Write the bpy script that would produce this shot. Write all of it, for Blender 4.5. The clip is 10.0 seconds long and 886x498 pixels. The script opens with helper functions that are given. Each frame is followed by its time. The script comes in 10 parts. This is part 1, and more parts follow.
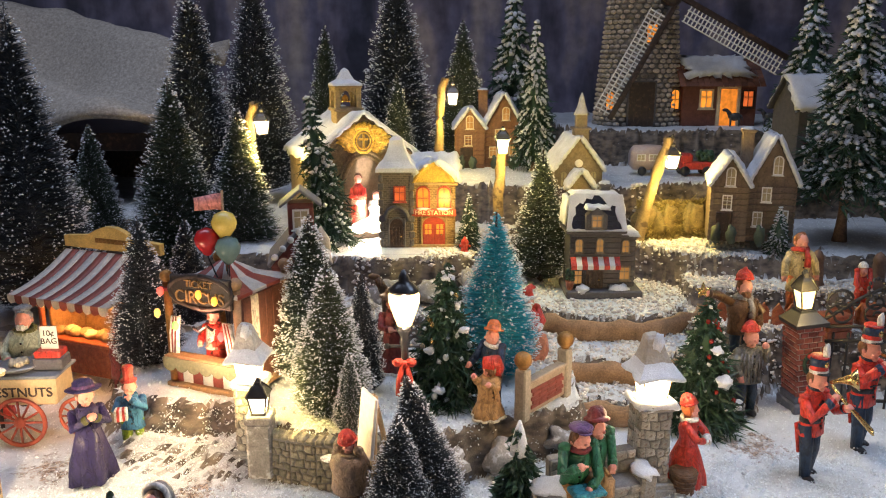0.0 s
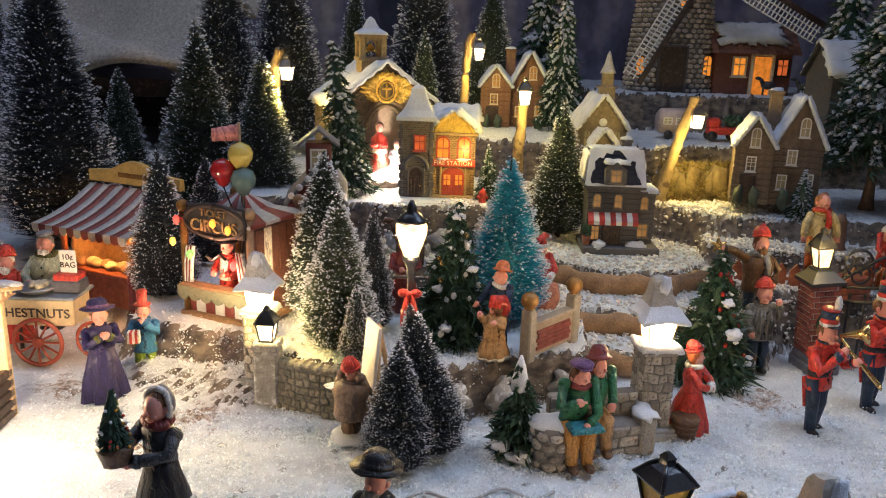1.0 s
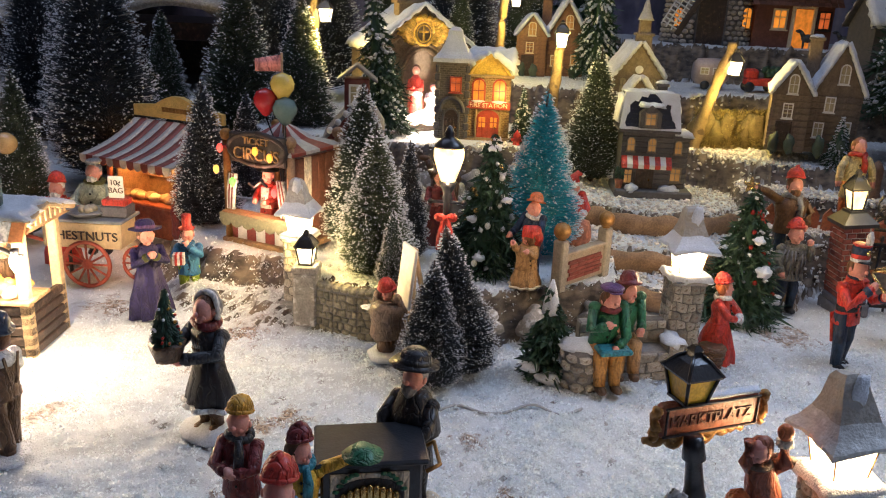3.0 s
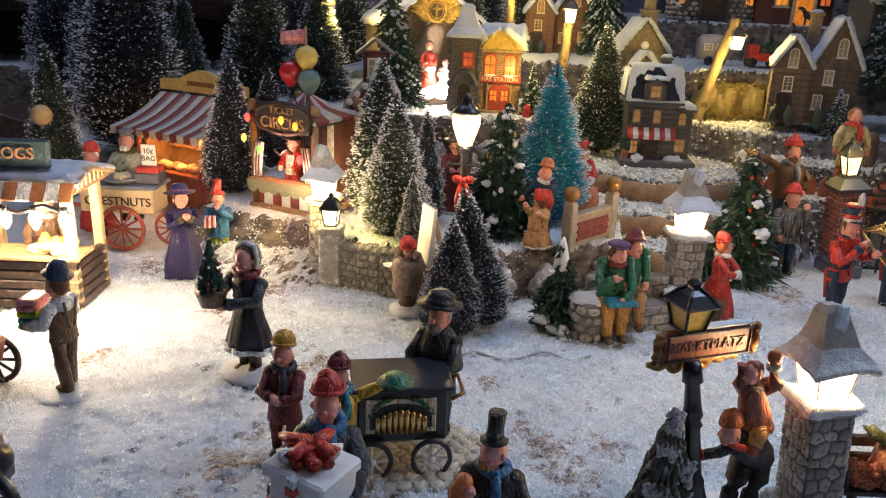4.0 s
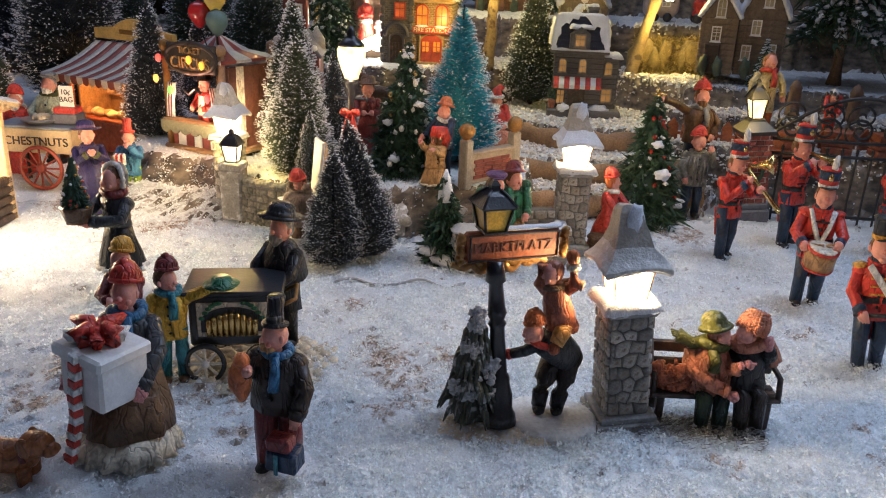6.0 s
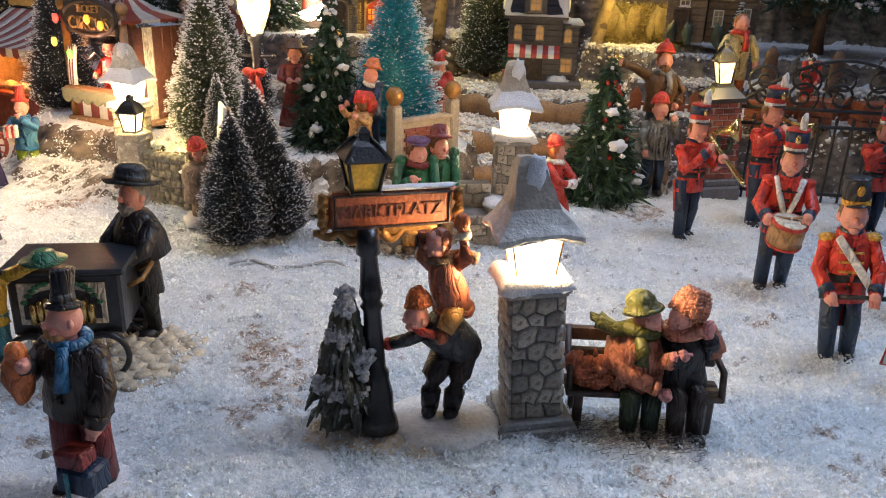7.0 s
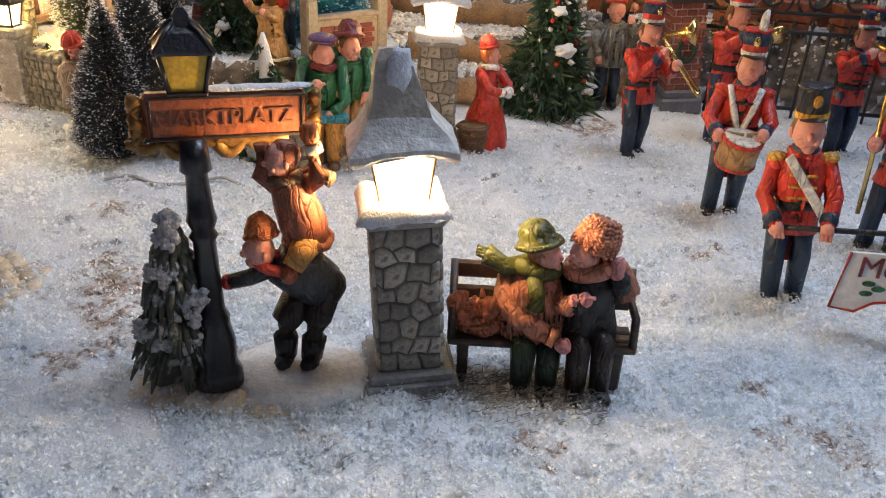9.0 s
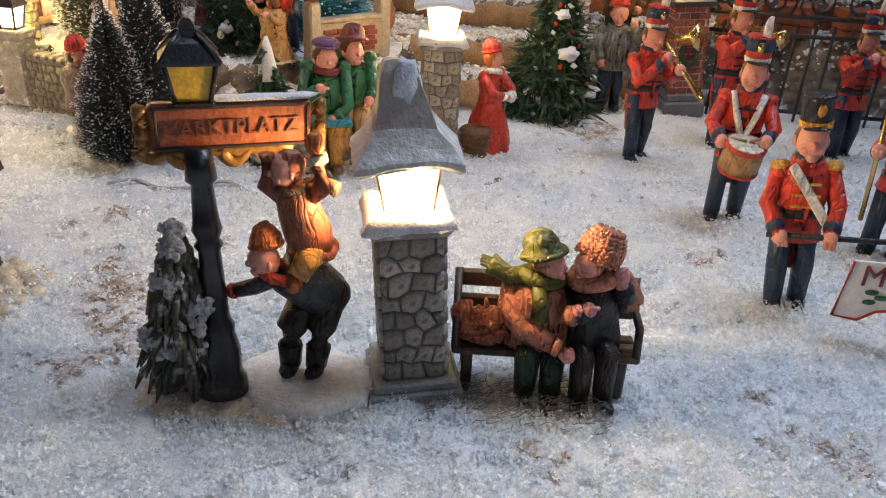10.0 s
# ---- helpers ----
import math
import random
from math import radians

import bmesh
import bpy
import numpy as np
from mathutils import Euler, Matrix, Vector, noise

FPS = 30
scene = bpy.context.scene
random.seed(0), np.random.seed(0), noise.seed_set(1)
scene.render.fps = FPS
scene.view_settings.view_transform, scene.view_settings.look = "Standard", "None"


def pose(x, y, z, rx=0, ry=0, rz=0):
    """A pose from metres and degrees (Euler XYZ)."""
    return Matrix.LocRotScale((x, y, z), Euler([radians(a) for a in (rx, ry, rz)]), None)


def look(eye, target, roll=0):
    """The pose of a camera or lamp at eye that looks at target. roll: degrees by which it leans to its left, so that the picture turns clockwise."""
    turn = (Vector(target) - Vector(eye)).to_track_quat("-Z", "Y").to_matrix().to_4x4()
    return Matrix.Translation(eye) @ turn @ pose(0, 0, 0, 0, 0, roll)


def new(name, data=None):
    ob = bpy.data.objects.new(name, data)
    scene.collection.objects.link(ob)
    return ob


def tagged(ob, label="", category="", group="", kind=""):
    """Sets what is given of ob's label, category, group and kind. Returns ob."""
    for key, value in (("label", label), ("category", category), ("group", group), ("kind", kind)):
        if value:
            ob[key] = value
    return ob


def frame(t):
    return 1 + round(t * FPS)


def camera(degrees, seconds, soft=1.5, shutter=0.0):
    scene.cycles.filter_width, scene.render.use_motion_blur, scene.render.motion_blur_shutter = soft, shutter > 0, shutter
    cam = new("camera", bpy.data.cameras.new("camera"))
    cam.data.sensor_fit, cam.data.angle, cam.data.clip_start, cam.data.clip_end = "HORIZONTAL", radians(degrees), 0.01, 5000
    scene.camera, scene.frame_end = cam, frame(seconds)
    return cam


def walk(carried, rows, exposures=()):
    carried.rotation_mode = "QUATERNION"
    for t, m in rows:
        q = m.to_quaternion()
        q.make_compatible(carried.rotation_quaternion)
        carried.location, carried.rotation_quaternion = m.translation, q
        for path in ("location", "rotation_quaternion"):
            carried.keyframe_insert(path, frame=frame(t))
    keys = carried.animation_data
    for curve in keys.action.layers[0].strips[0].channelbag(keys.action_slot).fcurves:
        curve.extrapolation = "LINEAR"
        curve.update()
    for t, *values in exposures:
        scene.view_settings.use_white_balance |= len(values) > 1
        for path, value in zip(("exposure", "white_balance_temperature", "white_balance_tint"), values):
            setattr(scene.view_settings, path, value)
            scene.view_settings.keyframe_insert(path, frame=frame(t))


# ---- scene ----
cam = camera(59.1, 10.0, soft=1.1)
PATH = [
    (0, (0.0000, 0.0000, 0.2458), (0.0000, 0.2916, 0.1755), -0.15),
    (0.5, (0.0098, -0.0040, 0.2348), (0.0019, 0.2866, 0.1609), 0.90),
    (1, (0.0127, -0.0071, 0.2219), (0.0011, 0.2823, 0.1436), 1.68),
    (1.5, (0.0130, -0.0102, 0.2177), (-0.0015, 0.2779, 0.1354), 1.89),
    (2, (0.0140, -0.0138, 0.2122), (-0.0035, 0.2732, 0.1266), 2.26),
    (3.3, (0.0085, -0.0326, 0.2010), (-0.0135, 0.2521, 0.1090), 2.37),
    (3.5, (0.0073, -0.0392, 0.2003), (-0.0142, 0.2452, 0.1074), 2.33),
    (4, (0.0056, -0.0598, 0.1978), (-0.0174, 0.2233, 0.1012), 2.25),
    (4.5, (0.0053, -0.0766, 0.1987), (-0.0193, 0.2057, 0.0999), 2.18),
    (5, (0.0204, -0.0848, 0.1939), (-0.0061, 0.1964, 0.0926), 2.16),
    (5.5, (0.0534, -0.0815, 0.1892), (0.0253, 0.1993, 0.0872), 2.17),
    (6, (0.0868, -0.0708, 0.1747), (0.0585, 0.2095, 0.0716), 2.29),
    (6.2, (0.0982, -0.0642, 0.1674), (0.0693, 0.2162, 0.0647), 2.14),
    (7.3, (0.1298, -0.0005, 0.1422), (0.1032, 0.2788, 0.0358), 2.23),
    (7.5, (0.1326, 0.0054, 0.1402), (0.1078, 0.2832, 0.0295), 2.55),
    (8, (0.1421, 0.0281, 0.1367), (0.1189, 0.3012, 0.0148), 2.67),
    (8.5, (0.1509, 0.0303, 0.1353), (0.1284, 0.2995, 0.0049), 2.90),
    (9, (0.1561, 0.0329, 0.1326), (0.1355, 0.3006, -0.0011), 3.18),
    (9.5, (0.1568, 0.0345, 0.1337), (0.1357, 0.3020, -0.0005), 3.18),
    (10, (0.1547, 0.0339, 0.1356), (0.1341, 0.3012, 0.0009), 3.34),
]
walk(cam, [(t, look(eye, target, roll)) for t, eye, target, roll in PATH], [(0, 0.4, 6350, 20), (0.5, 0.2, 6300, 20), (1.0, -0.02, 6150, 21), (5.0, -0.06, 6100, 22), (6.2, -0.01, 6200, 22), (7.5, 0.19, 6550, 22), (10, 0.17, 6900, 22)])

# ---- light ----
CM = 0.01
world = bpy.data.worlds.new("world")
scene.world = world
world.use_nodes = True
world.node_tree.nodes["Background"].inputs[0].default_value = (0.38, 0.45, 0.68, 1)
world.node_tree.nodes["Background"].inputs[1].default_value = 0.05


def area_lamp(name, eye, target, size_x, size_y, watts, colour):
    data = bpy.data.lights.new(name, "AREA")
    data.shape, data.size, data.size_y, data.energy, data.color = "RECTANGLE", size_x, size_y, watts, colour
    ob = new(name, data)
    ob.matrix_world = look(eye, target)
    return ob


def bulb(x, y, z, watts, colour=(1.0, 0.70, 0.20), radius=0.35):
    """A warm point lamp; centimetres."""
    data = bpy.data.lights.new("bulb", "POINT")
    data.energy, data.color, data.shadow_soft_size = watts, colour, radius * CM
    ob = new("bulb", data)
    ob.location = (x * CM, y * CM, z * CM)
    return ob


# daylight of the shop window behind the camera
area_lamp("window_light", (0.50, -0.14, 0.44), (0.20, 0.24, 0.0), 0.5, 0.35, 0.29, (0.80, 0.88, 1.0))
# cool shop spotlight hung over the square
area_lamp("shop_spotlight", (0.45, 0.40, 0.62), (0.15, 0.12, 0.0), 0.28, 0.28, 0.86, (0.60, 0.79, 1.0)).data.spread = radians(95)
# unseen cool fill lamp added above the display to lift its dark left
area_lamp("overhead_fill", (-0.24, 0.60, 1.0), (-0.24, 0.66, 0.0), 1.2, 0.35, 2.75, (0.66, 0.80, 1.0)).data.spread = radians(140)

# ---- materials ----
MATS = {}


def nodes_of(m):
    m.use_nodes = True
    return m.node_tree.nodes, m.node_tree.links, m.node_tree.nodes["Principled BSDF"]


def paint(name, colour, rough=0.5, metal=0.0, vary=0.35, scale=220.0, bump=0.25, coat=0.0, wear=None, spec=0.5, fine=900.0, island=0.0, crease=0.0):
    """A surface with colour variation at two scales and fine relief; wear: a second colour rubbed through."""
    if name in MATS:
        return MATS[name]
    m = bpy.data.materials.new(name)
    n, l, p = nodes_of(m)
    MATS[name] = m
    tc = n.new("ShaderNodeTexCoord")
    big, small = n.new("ShaderNodeTexNoise"), n.new("ShaderNodeTexNoise")
    for tex, s, d in ((big, scale, 3.0), (small, fine, 4.0)):
        tex.inputs["Scale"].default_value, tex.inputs["Detail"].default_value = s, d
        l.new(tc.outputs["Object"], tex.inputs["Vector"])
    ramp = n.new("ShaderNodeMapRange")
    ramp.inputs[1].default_value, ramp.inputs[2].default_value = 0.3, 0.7
    ramp.inputs[3].default_value, ramp.inputs[4].default_value = 1 - vary, 1 + vary
    add = n.new("ShaderNodeMath")
    add.operation = "ADD"
    half = n.new("ShaderNodeMath")
    half.operation = "MULTIPLY"
    half.inputs[1].default_value = 0.5
    l.new(big.outputs[0], add.inputs[0]), l.new(small.outputs[0], add.inputs[1])
    l.new(add.outputs[0], half.inputs[0]), l.new(half.outputs[0], ramp.inputs[0])
    mul = n.new("ShaderNodeVectorMath")
    mul.operation = "SCALE"
    mul.inputs[0].default_value = colour
    l.new(ramp.outputs[0], mul.inputs["Scale"])
    out = mul.outputs[0]
    if island:
        info, geo, sc = n.new("ShaderNodeObjectInfo"), n.new("ShaderNodeNewGeometry"), n.new("ShaderNodeMapRange")
        both, wrap = n.new("ShaderNodeMath"), n.new("ShaderNodeMath")
        both.operation, wrap.operation = "ADD", "FRACT"
        l.new(info.outputs["Random"], both.inputs[0]), l.new(geo.outputs["Random Per Island"], both.inputs[1])
        l.new(both.outputs[0], wrap.inputs[0]), l.new(wrap.outputs[0], sc.inputs[0])
        sc.inputs[3].default_value, sc.inputs[4].default_value = 1 - island, 1 + island
        m2 = n.new("ShaderNodeVectorMath")
        m2.operation = "SCALE"
        l.new(out, m2.inputs[0]), l.new(sc.outputs[0], m2.inputs["Scale"])
        out = m2.outputs[0]
    if wear:
        mix, edge = n.new("ShaderNodeMix"), n.new("ShaderNodeMapRange")
        mix.data_type = "RGBA"
        edge.inputs[1].default_value, edge.inputs[2].default_value = 0.56, 0.66
        l.new(big.outputs[0], edge.inputs[0]), l.new(edge.outputs[0], mix.inputs[0])
        l.new(out, mix.inputs[6])
        mix.inputs[7].default_value = (*wear, 1)
        out = mix.outputs[2]
    relief = half.outputs[0]
    if crease:
        # sculpted folds: thin branching furrows, shaded in the colour by a darker paint wash
        fold, stretch, dist, furrow = n.new("ShaderNodeTexNoise"), n.new("ShaderNodeMapping"), n.new("ShaderNodeMath"), n.new("ShaderNodeMapRange")
        stretch.inputs["Scale"].default_value = (1.0, 1.0, 0.38)
        fold.inputs["Scale"].default_value, fold.inputs["Detail"].default_value, fold.inputs["Distortion"].default_value = 240, 1.5, 0.6
        l.new(tc.outputs["Object"], stretch.inputs[0]), l.new(stretch.outputs[0], fold.inputs["Vector"])
        dist.operation = "SUBTRACT"
        dist.inputs[1].default_value = 0.5
        absd = n.new("ShaderNodeMath")
        absd.operation = "ABSOLUTE"
        l.new(fold.outputs[0], dist.inputs[0]), l.new(dist.outputs[0], absd.inputs[0]), l.new(absd.outputs[0], furrow.inputs[0])
        furrow.inputs[1].default_value, furrow.inputs[2].default_value, furrow.inputs[3].default_value, furrow.inputs[4].default_value = 0.0, 0.07, 0.0, 1.0
        dark, m3 = n.new("ShaderNodeMapRange"), n.new("ShaderNodeVectorMath")
        dark.inputs[3].default_value, dark.inputs[4].default_value = 1 - crease, 1.0
        l.new(furrow.outputs[0], dark.inputs[0])
        m3.operation = "SCALE"
        l.new(out, m3.inputs[0]), l.new(dark.outputs[0], m3.inputs["Scale"])
        out = m3.outputs[0]
        sum_ = n.new("ShaderNodeMath")
        sum_.operation = "MULTIPLY_ADD"
        sum_.inputs[1].default_value = 1.2
        l.new(furrow.outputs[0], sum_.inputs[0]), l.new(half.outputs[0], sum_.inputs[2])
        relief = sum_.outputs[0]
    l.new(out, p.inputs["Base Color"])
    p.inputs["Roughness"].default_value, p.inputs["Metallic"].default_value = rough, metal
    p.inputs["Coat Weight"].default_value = coat
    p.inputs["Coat Roughness"].default_value = 0.2
    p.inputs["Specular IOR Level"].default_value = spec
    b = n.new("ShaderNodeBump")
    b.inputs["Strength"].default_value, b.inputs["Distance"].default_value = bump, 0.0008
    l.new(relief, b.inputs["Height"]), l.new(b.outputs[0], p.inputs["Normal"])
    return m


def brickwork(name, colour, joint, scale=160.0):
    """Small cast bricks with paler joints on an upright wall."""
    m = bpy.data.materials.new(name)
    n, l, p = nodes_of(m)
    MATS[name] = m
    tc, turn_, tex, b = n.new("ShaderNodeTexCoord"), n.new("ShaderNodeMapping"), n.new("ShaderNodeTexBrick"), n.new("ShaderNodeBump")
    turn_.inputs["Rotation"].default_value = (math.pi / 2, 0, 0)
    tex.inputs["Scale"].default_value, tex.inputs["Mortar Size"].default_value = scale, 0.03
    tex.inputs["Color1"].default_value, tex.inputs["Color2"].default_value = (*[0.75 * a for a in colour], 1), (*[1.25 * a for a in colour], 1)
    tex.inputs["Mortar"].default_value = (*joint, 1)
    l.new(tc.outputs["Object"], turn_.inputs[0]), l.new(turn_.outputs[0], tex.inputs["Vector"]), l.new(tex.outputs["Color"], p.inputs["Base Color"])
    b.inputs["Strength"].default_value, b.inputs["Distance"].default_value = 0.6, 0.0006
    b.invert = True
    l.new(tex.outputs["Fac"], b.inputs["Height"]), l.new(b.outputs[0], p.inputs["Normal"])
    p.inputs["Roughness"].default_value = 0.6
    return m


def glow(name, colour, strength):
    """A lit window or lamp glass."""
    if name in MATS:
        return MATS[name]
    m = bpy.data.materials.new(name)
    n, l, p = nodes_of(m)
    MATS[name] = m
    tc, tex, ramp = n.new("ShaderNodeTexCoord"), n.new("ShaderNodeTexNoise"), n.new("ShaderNodeMapRange")
    tex.inputs["Scale"].default_value = 150
    l.new(tc.outputs["Object"], tex.inputs["Vector"]), l.new(tex.outputs[0], ramp.inputs[0])
    ramp.inputs[1].default_value, ramp.inputs[2].default_value = 0.3, 0.7
    ramp.inputs[3].default_value, ramp.inputs[4].default_value = strength * 0.6, strength * 1.3
    p.inputs["Base Color"].default_value = (*[0.25 * a for a in colour], 1)
    p.inputs["Emission Color"].default_value = (*colour, 1)
    p.inputs["Roughness"].default_value = 0.3
    l.new(ramp.outputs[0], p.inputs["Emission Strength"])
    return m


def snow_material(name, colour=(0.80, 0.83, 0.88), ground=False, scale=60.0):
    m = bpy.data.materials.new(name)
    n, l, p = nodes_of(m)
    MATS[name] = m
    tc, geo = n.new("ShaderNodeTexCoord"), n.new("ShaderNodeNewGeometry")
    tex, fine, cells = n.new("ShaderNodeTexNoise"), n.new("ShaderNodeTexNoise"), n.new("ShaderNodeTexVoronoi")
    tex.inputs["Scale"].default_value, tex.inputs["Detail"].default_value = scale, 5
    fine.inputs["Scale"].default_value, fine.inputs["Detail"].default_value = 1400, 3
    cells.inputs["Scale"].default_value = 700
    for t in (tex, fine, cells):
        l.new(tc.outputs["Object"], t.inputs["Vector"])
    tone = n.new("ShaderNodeMapRange")
    tone.inputs[1].default_value, tone.inputs[2].default_value, tone.inputs[3].default_value, tone.inputs[4].default_value = 0.3, 0.7, 0.62, 1.12
    mixed = n.new("ShaderNodeMath")
    mixed.operation = "MULTIPLY_ADD"
    mixed.inputs[1].default_value = 0.5
    l.new(fine.outputs[0], mixed.inputs[0])
    halved = n.new("ShaderNodeMath")
    halved.operation = "MULTIPLY"
    halved.inputs[1].default_value = 0.5
    l.new(tex.outputs[0], halved.inputs[0]), l.new(halved.outputs[0], mixed.inputs[2])
    l.new(mixed.outputs[0], tone.inputs[0])
    col = n.new("ShaderNodeVectorMath")
    col.operation = "SCALE"
    col.inputs[0].default_value = colour
    l.new(tone.outputs[0], col.inputs["Scale"])
    out = col.outputs[0]
    if ground:
        # thin places where the brown matting shows, and bare bark and rock on the steep banks
        patch, pr, thin, joint = n.new("ShaderNodeTexNoise"), n.new("ShaderNodeMapRange"), n.new("ShaderNodeAttribute"), n.new("ShaderNodeMath")
        patch.inputs["Scale"].default_value, patch.inputs["Detail"].default_value = 170.0, 6
        patch.inputs["Roughness"].default_value = 0.75
        thin.attribute_name = "bare"
        joint.operation = "MULTIPLY_ADD"
        joint.inputs[1].default_value = 1.5
        l.new(tc.outputs["Object"], patch.inputs["Vector"]), l.new(patch.outputs[0], joint.inputs[0]), l.new(thin.outputs["Fac"], joint.inputs[2]), l.new(joint.outputs[0], pr.inputs[0])
        pr.inputs[1].default_value, pr.inputs[2].default_value = 1.05, 1.28
        weave, wr = n.new("ShaderNodeTexVoronoi"), n.new("ShaderNodeValToRGB")
        weave.inputs["Scale"].default_value = 900
        l.new(tc.outputs["Object"], weave.inputs["Vector"]), l.new(weave.outputs["Color"], wr.inputs[0])
        wr.color_ramp.elements[0].color, wr.color_ramp.elements[1].color = (0.09, 0.06, 0.045, 1), (0.42, 0.31, 0.23, 1)
        wr.color_ramp.elements[0].position, wr.color_ramp.elements[1].position = 0.2, 0.75
        bark, br = n.new("ShaderNodeTexNoise"), n.new("ShaderNodeValToRGB")
        bark.inputs["Scale"].default_value, bark.inputs["Detail"].default_value = 130, 6
        stretch = n.new("ShaderNodeMapping")
        stretch.inputs["Scale"].default_value = (0.8, 0.8, 1.5)
        l.new(tc.outputs["Object"], stretch.inputs[0]), l.new(stretch.outputs[0], bark.inputs["Vector"])
        br.color_ramp.elements[0].color, br.color_ramp.elements[1].color = (0.04, 0.032, 0.025, 1), (0.21, 0.165, 0.12, 1)
        br.color_ramp.elements[0].position, br.color_ramp.elements[1].position = 0.35, 0.65
        l.new(bark.outputs[0], br.inputs[0])
        mix1, mix2 = n.new("ShaderNodeMix"), n.new("ShaderNodeMix")
        mix1.data_type = mix2.data_type = "RGBA"
        l.new(pr.outputs[0], mix1.inputs[0]), l.new(out, mix1.inputs[6])
        l.new(wr.outputs[0], mix1.inputs[7])
        sep, steep = n.new("ShaderNodeSeparateXYZ"), n.new("ShaderNodeMapRange")
        l.new(geo.outputs["True Normal"], sep.inputs[0]), l.new(sep.outputs[2], steep.inputs[0])
        steep.inputs[1].default_value, steep.inputs[2].default_value, steep.inputs[3].default_value, steep.inputs[4].default_value = 0.55, 0.8, 1.0, 0.0
        l.new(steep.outputs[0], mix2.inputs[0]), l.new(mix1.outputs[2], mix2.inputs[6]), l.new(br.outputs[0], mix2.inputs[7])
        out = mix2.outputs[2]
    l.new(out, p.inputs["Base Color"])
    p.inputs["Roughness"].default_value = 0.6
    p.inputs["Subsurface Weight"].default_value = 0.0
    b = n.new("ShaderNodeBump")
    b.inputs["Strength"].default_value, b.inputs["Distance"].default_value = 0.55, 0.0010
    h = n.new("ShaderNodeMath")
    h.operation = "MULTIPLY_ADD"
    h.inputs[1].default_value = 1.6
    l.new(fine.outputs[0], h.inputs[0]), l.new(tex.outputs[0], h.inputs[2])
    l.new(h.outputs[0], b.inputs["Height"]), l.new(b.outputs[0], p.inputs["Normal"])
    return m


SNOW = snow_material("snow")
GROUND = snow_material("ground_snow", (0.715, 0.75, 0.77), ground=True)


def crystal_material():
    """Clear white plastic snow crystals: light passes through them, and they glint."""
    m = bpy.data.materials.new("snow_crystal")
    n, l, p = nodes_of(m)
    p.inputs["Base Color"].default_value, p.inputs["Roughness"].default_value = (0.92, 0.955, 0.965, 1), 0.15
    p.inputs["Specular IOR Level"].default_value = 0.8
    tr, mix = n.new("ShaderNodeBsdfTranslucent"), n.new("ShaderNodeMixShader")
    tr.inputs[0].default_value = (0.89, 0.945, 0.97, 1)
    mix.inputs[0].default_value = 0.45
    l.new(p.outputs[0], mix.inputs[1]), l.new(tr.outputs[0], mix.inputs[2])
    l.new(mix.outputs[0], n["Material Output"].inputs[0])
    return m


GRAIN = crystal_material()
PEBBLE = paint("white_pebble", (0.70, 0.66, 0.60), 0.7, vary=0.25, bump=0.3, island=0.3)
ROCK = paint("grey_resin_rock", (0.30, 0.28, 0.25), 0.7, vary=0.4, bump=0.5, wear=(0.62, 0.62, 0.62))
STONE = paint("fieldstone", (0.34, 0.315, 0.27), 0.55, vary=0.5, scale=300, bump=0.7, island=0.45, wear=(0.20, 0.15, 0.11))
MORTAR = paint("mortar", (0.17, 0.16, 0.15), 0.8, bump=0.5)
SLATE = paint("grey_slate", (0.43, 0.39, 0.33), 0.6, vary=0.35, bump=0.8, wear=(0.42, 0.40, 0.37))
BARK = paint("cork_bark", (0.24, 0.155, 0.10), 0.8, vary=0.5, bump=0.8)
WOOD = paint("warm_wood", (0.34, 0.20, 0.10), 0.5, vary=0.45, scale=160, bump=0.5)
DARKWOOD = paint("dark_wood", (0.042, 0.026, 0.019), 0.45, vary=0.5, bump=0.6, wear=(0.10, 0.06, 0.04))
PALEWOOD = paint("pale_wood", (0.50, 0.36, 0.20), 0.6, vary=0.35, bump=0.5)
REDWOOD = paint("red_brown_wood", (0.29, 0.082, 0.036), 0.42, vary=0.5, scale=300, bump=0.6, wear=(0.33, 0.13, 0.06))
BRONZE = paint("antique_gold", (0.30, 0.155, 0.045), 0.42, metal=0.5, vary=0.4, bump=0.5)
BRASS = paint("brass", (0.70, 0.48, 0.18), 0.25, metal=0.9, vary=0.2)
BLACK = paint("black_enamel", (0.014, 0.014, 0.016), 0.32, vary=0.5, bump=0.5, coat=0.3)
IRON = paint("wrought_iron", (0.018, 0.018, 0.02), 0.45, vary=0.4, bump=0.3)
BRICK = paint("red_brick", (0.26, 0.075, 0.055), 0.7, vary=0.35, bump=0.5, island=0.3)
WHITE = paint("white_paint", (0.78, 0.77, 0.73), 0.5, vary=0.14, bump=0.2)
CREAM = paint("cream_paint", (0.66, 0.55, 0.36), 0.5, vary=0.2, bump=0.3)
SKIN = paint("flesh_paint", (0.70, 0.32, 0.25), 0.42, vary=0.2, bump=0.3, wear=(0.64, 0.22, 0.17))
NEEDLE = paint("dark_green_bristle", (0.055, 0.08, 0.055), 0.6, vary=0.4, island=0.4)
NEEDLE_BLUE = paint("navy_bristle", (0.042, 0.052, 0.062), 0.55, vary=0.4, island=0.4)
NEEDLE_FROST = paint("frosted_bristle", (0.10, 0.125, 0.075), 0.65, vary=0.4, island=0.6)
NEEDLE_TEAL = paint("turquoise_bristle", (0.04, 0.46, 0.58), 0.5, vary=0.3, island=0.35)
NEEDLE_PINE = paint("pine_green", (0.025, 0.065, 0.035), 0.55, vary=0.4, island=0.4)
FLOCK = paint("white_flock", (0.80, 0.82, 0.86), 0.7, vary=0.15, bump=0.3)
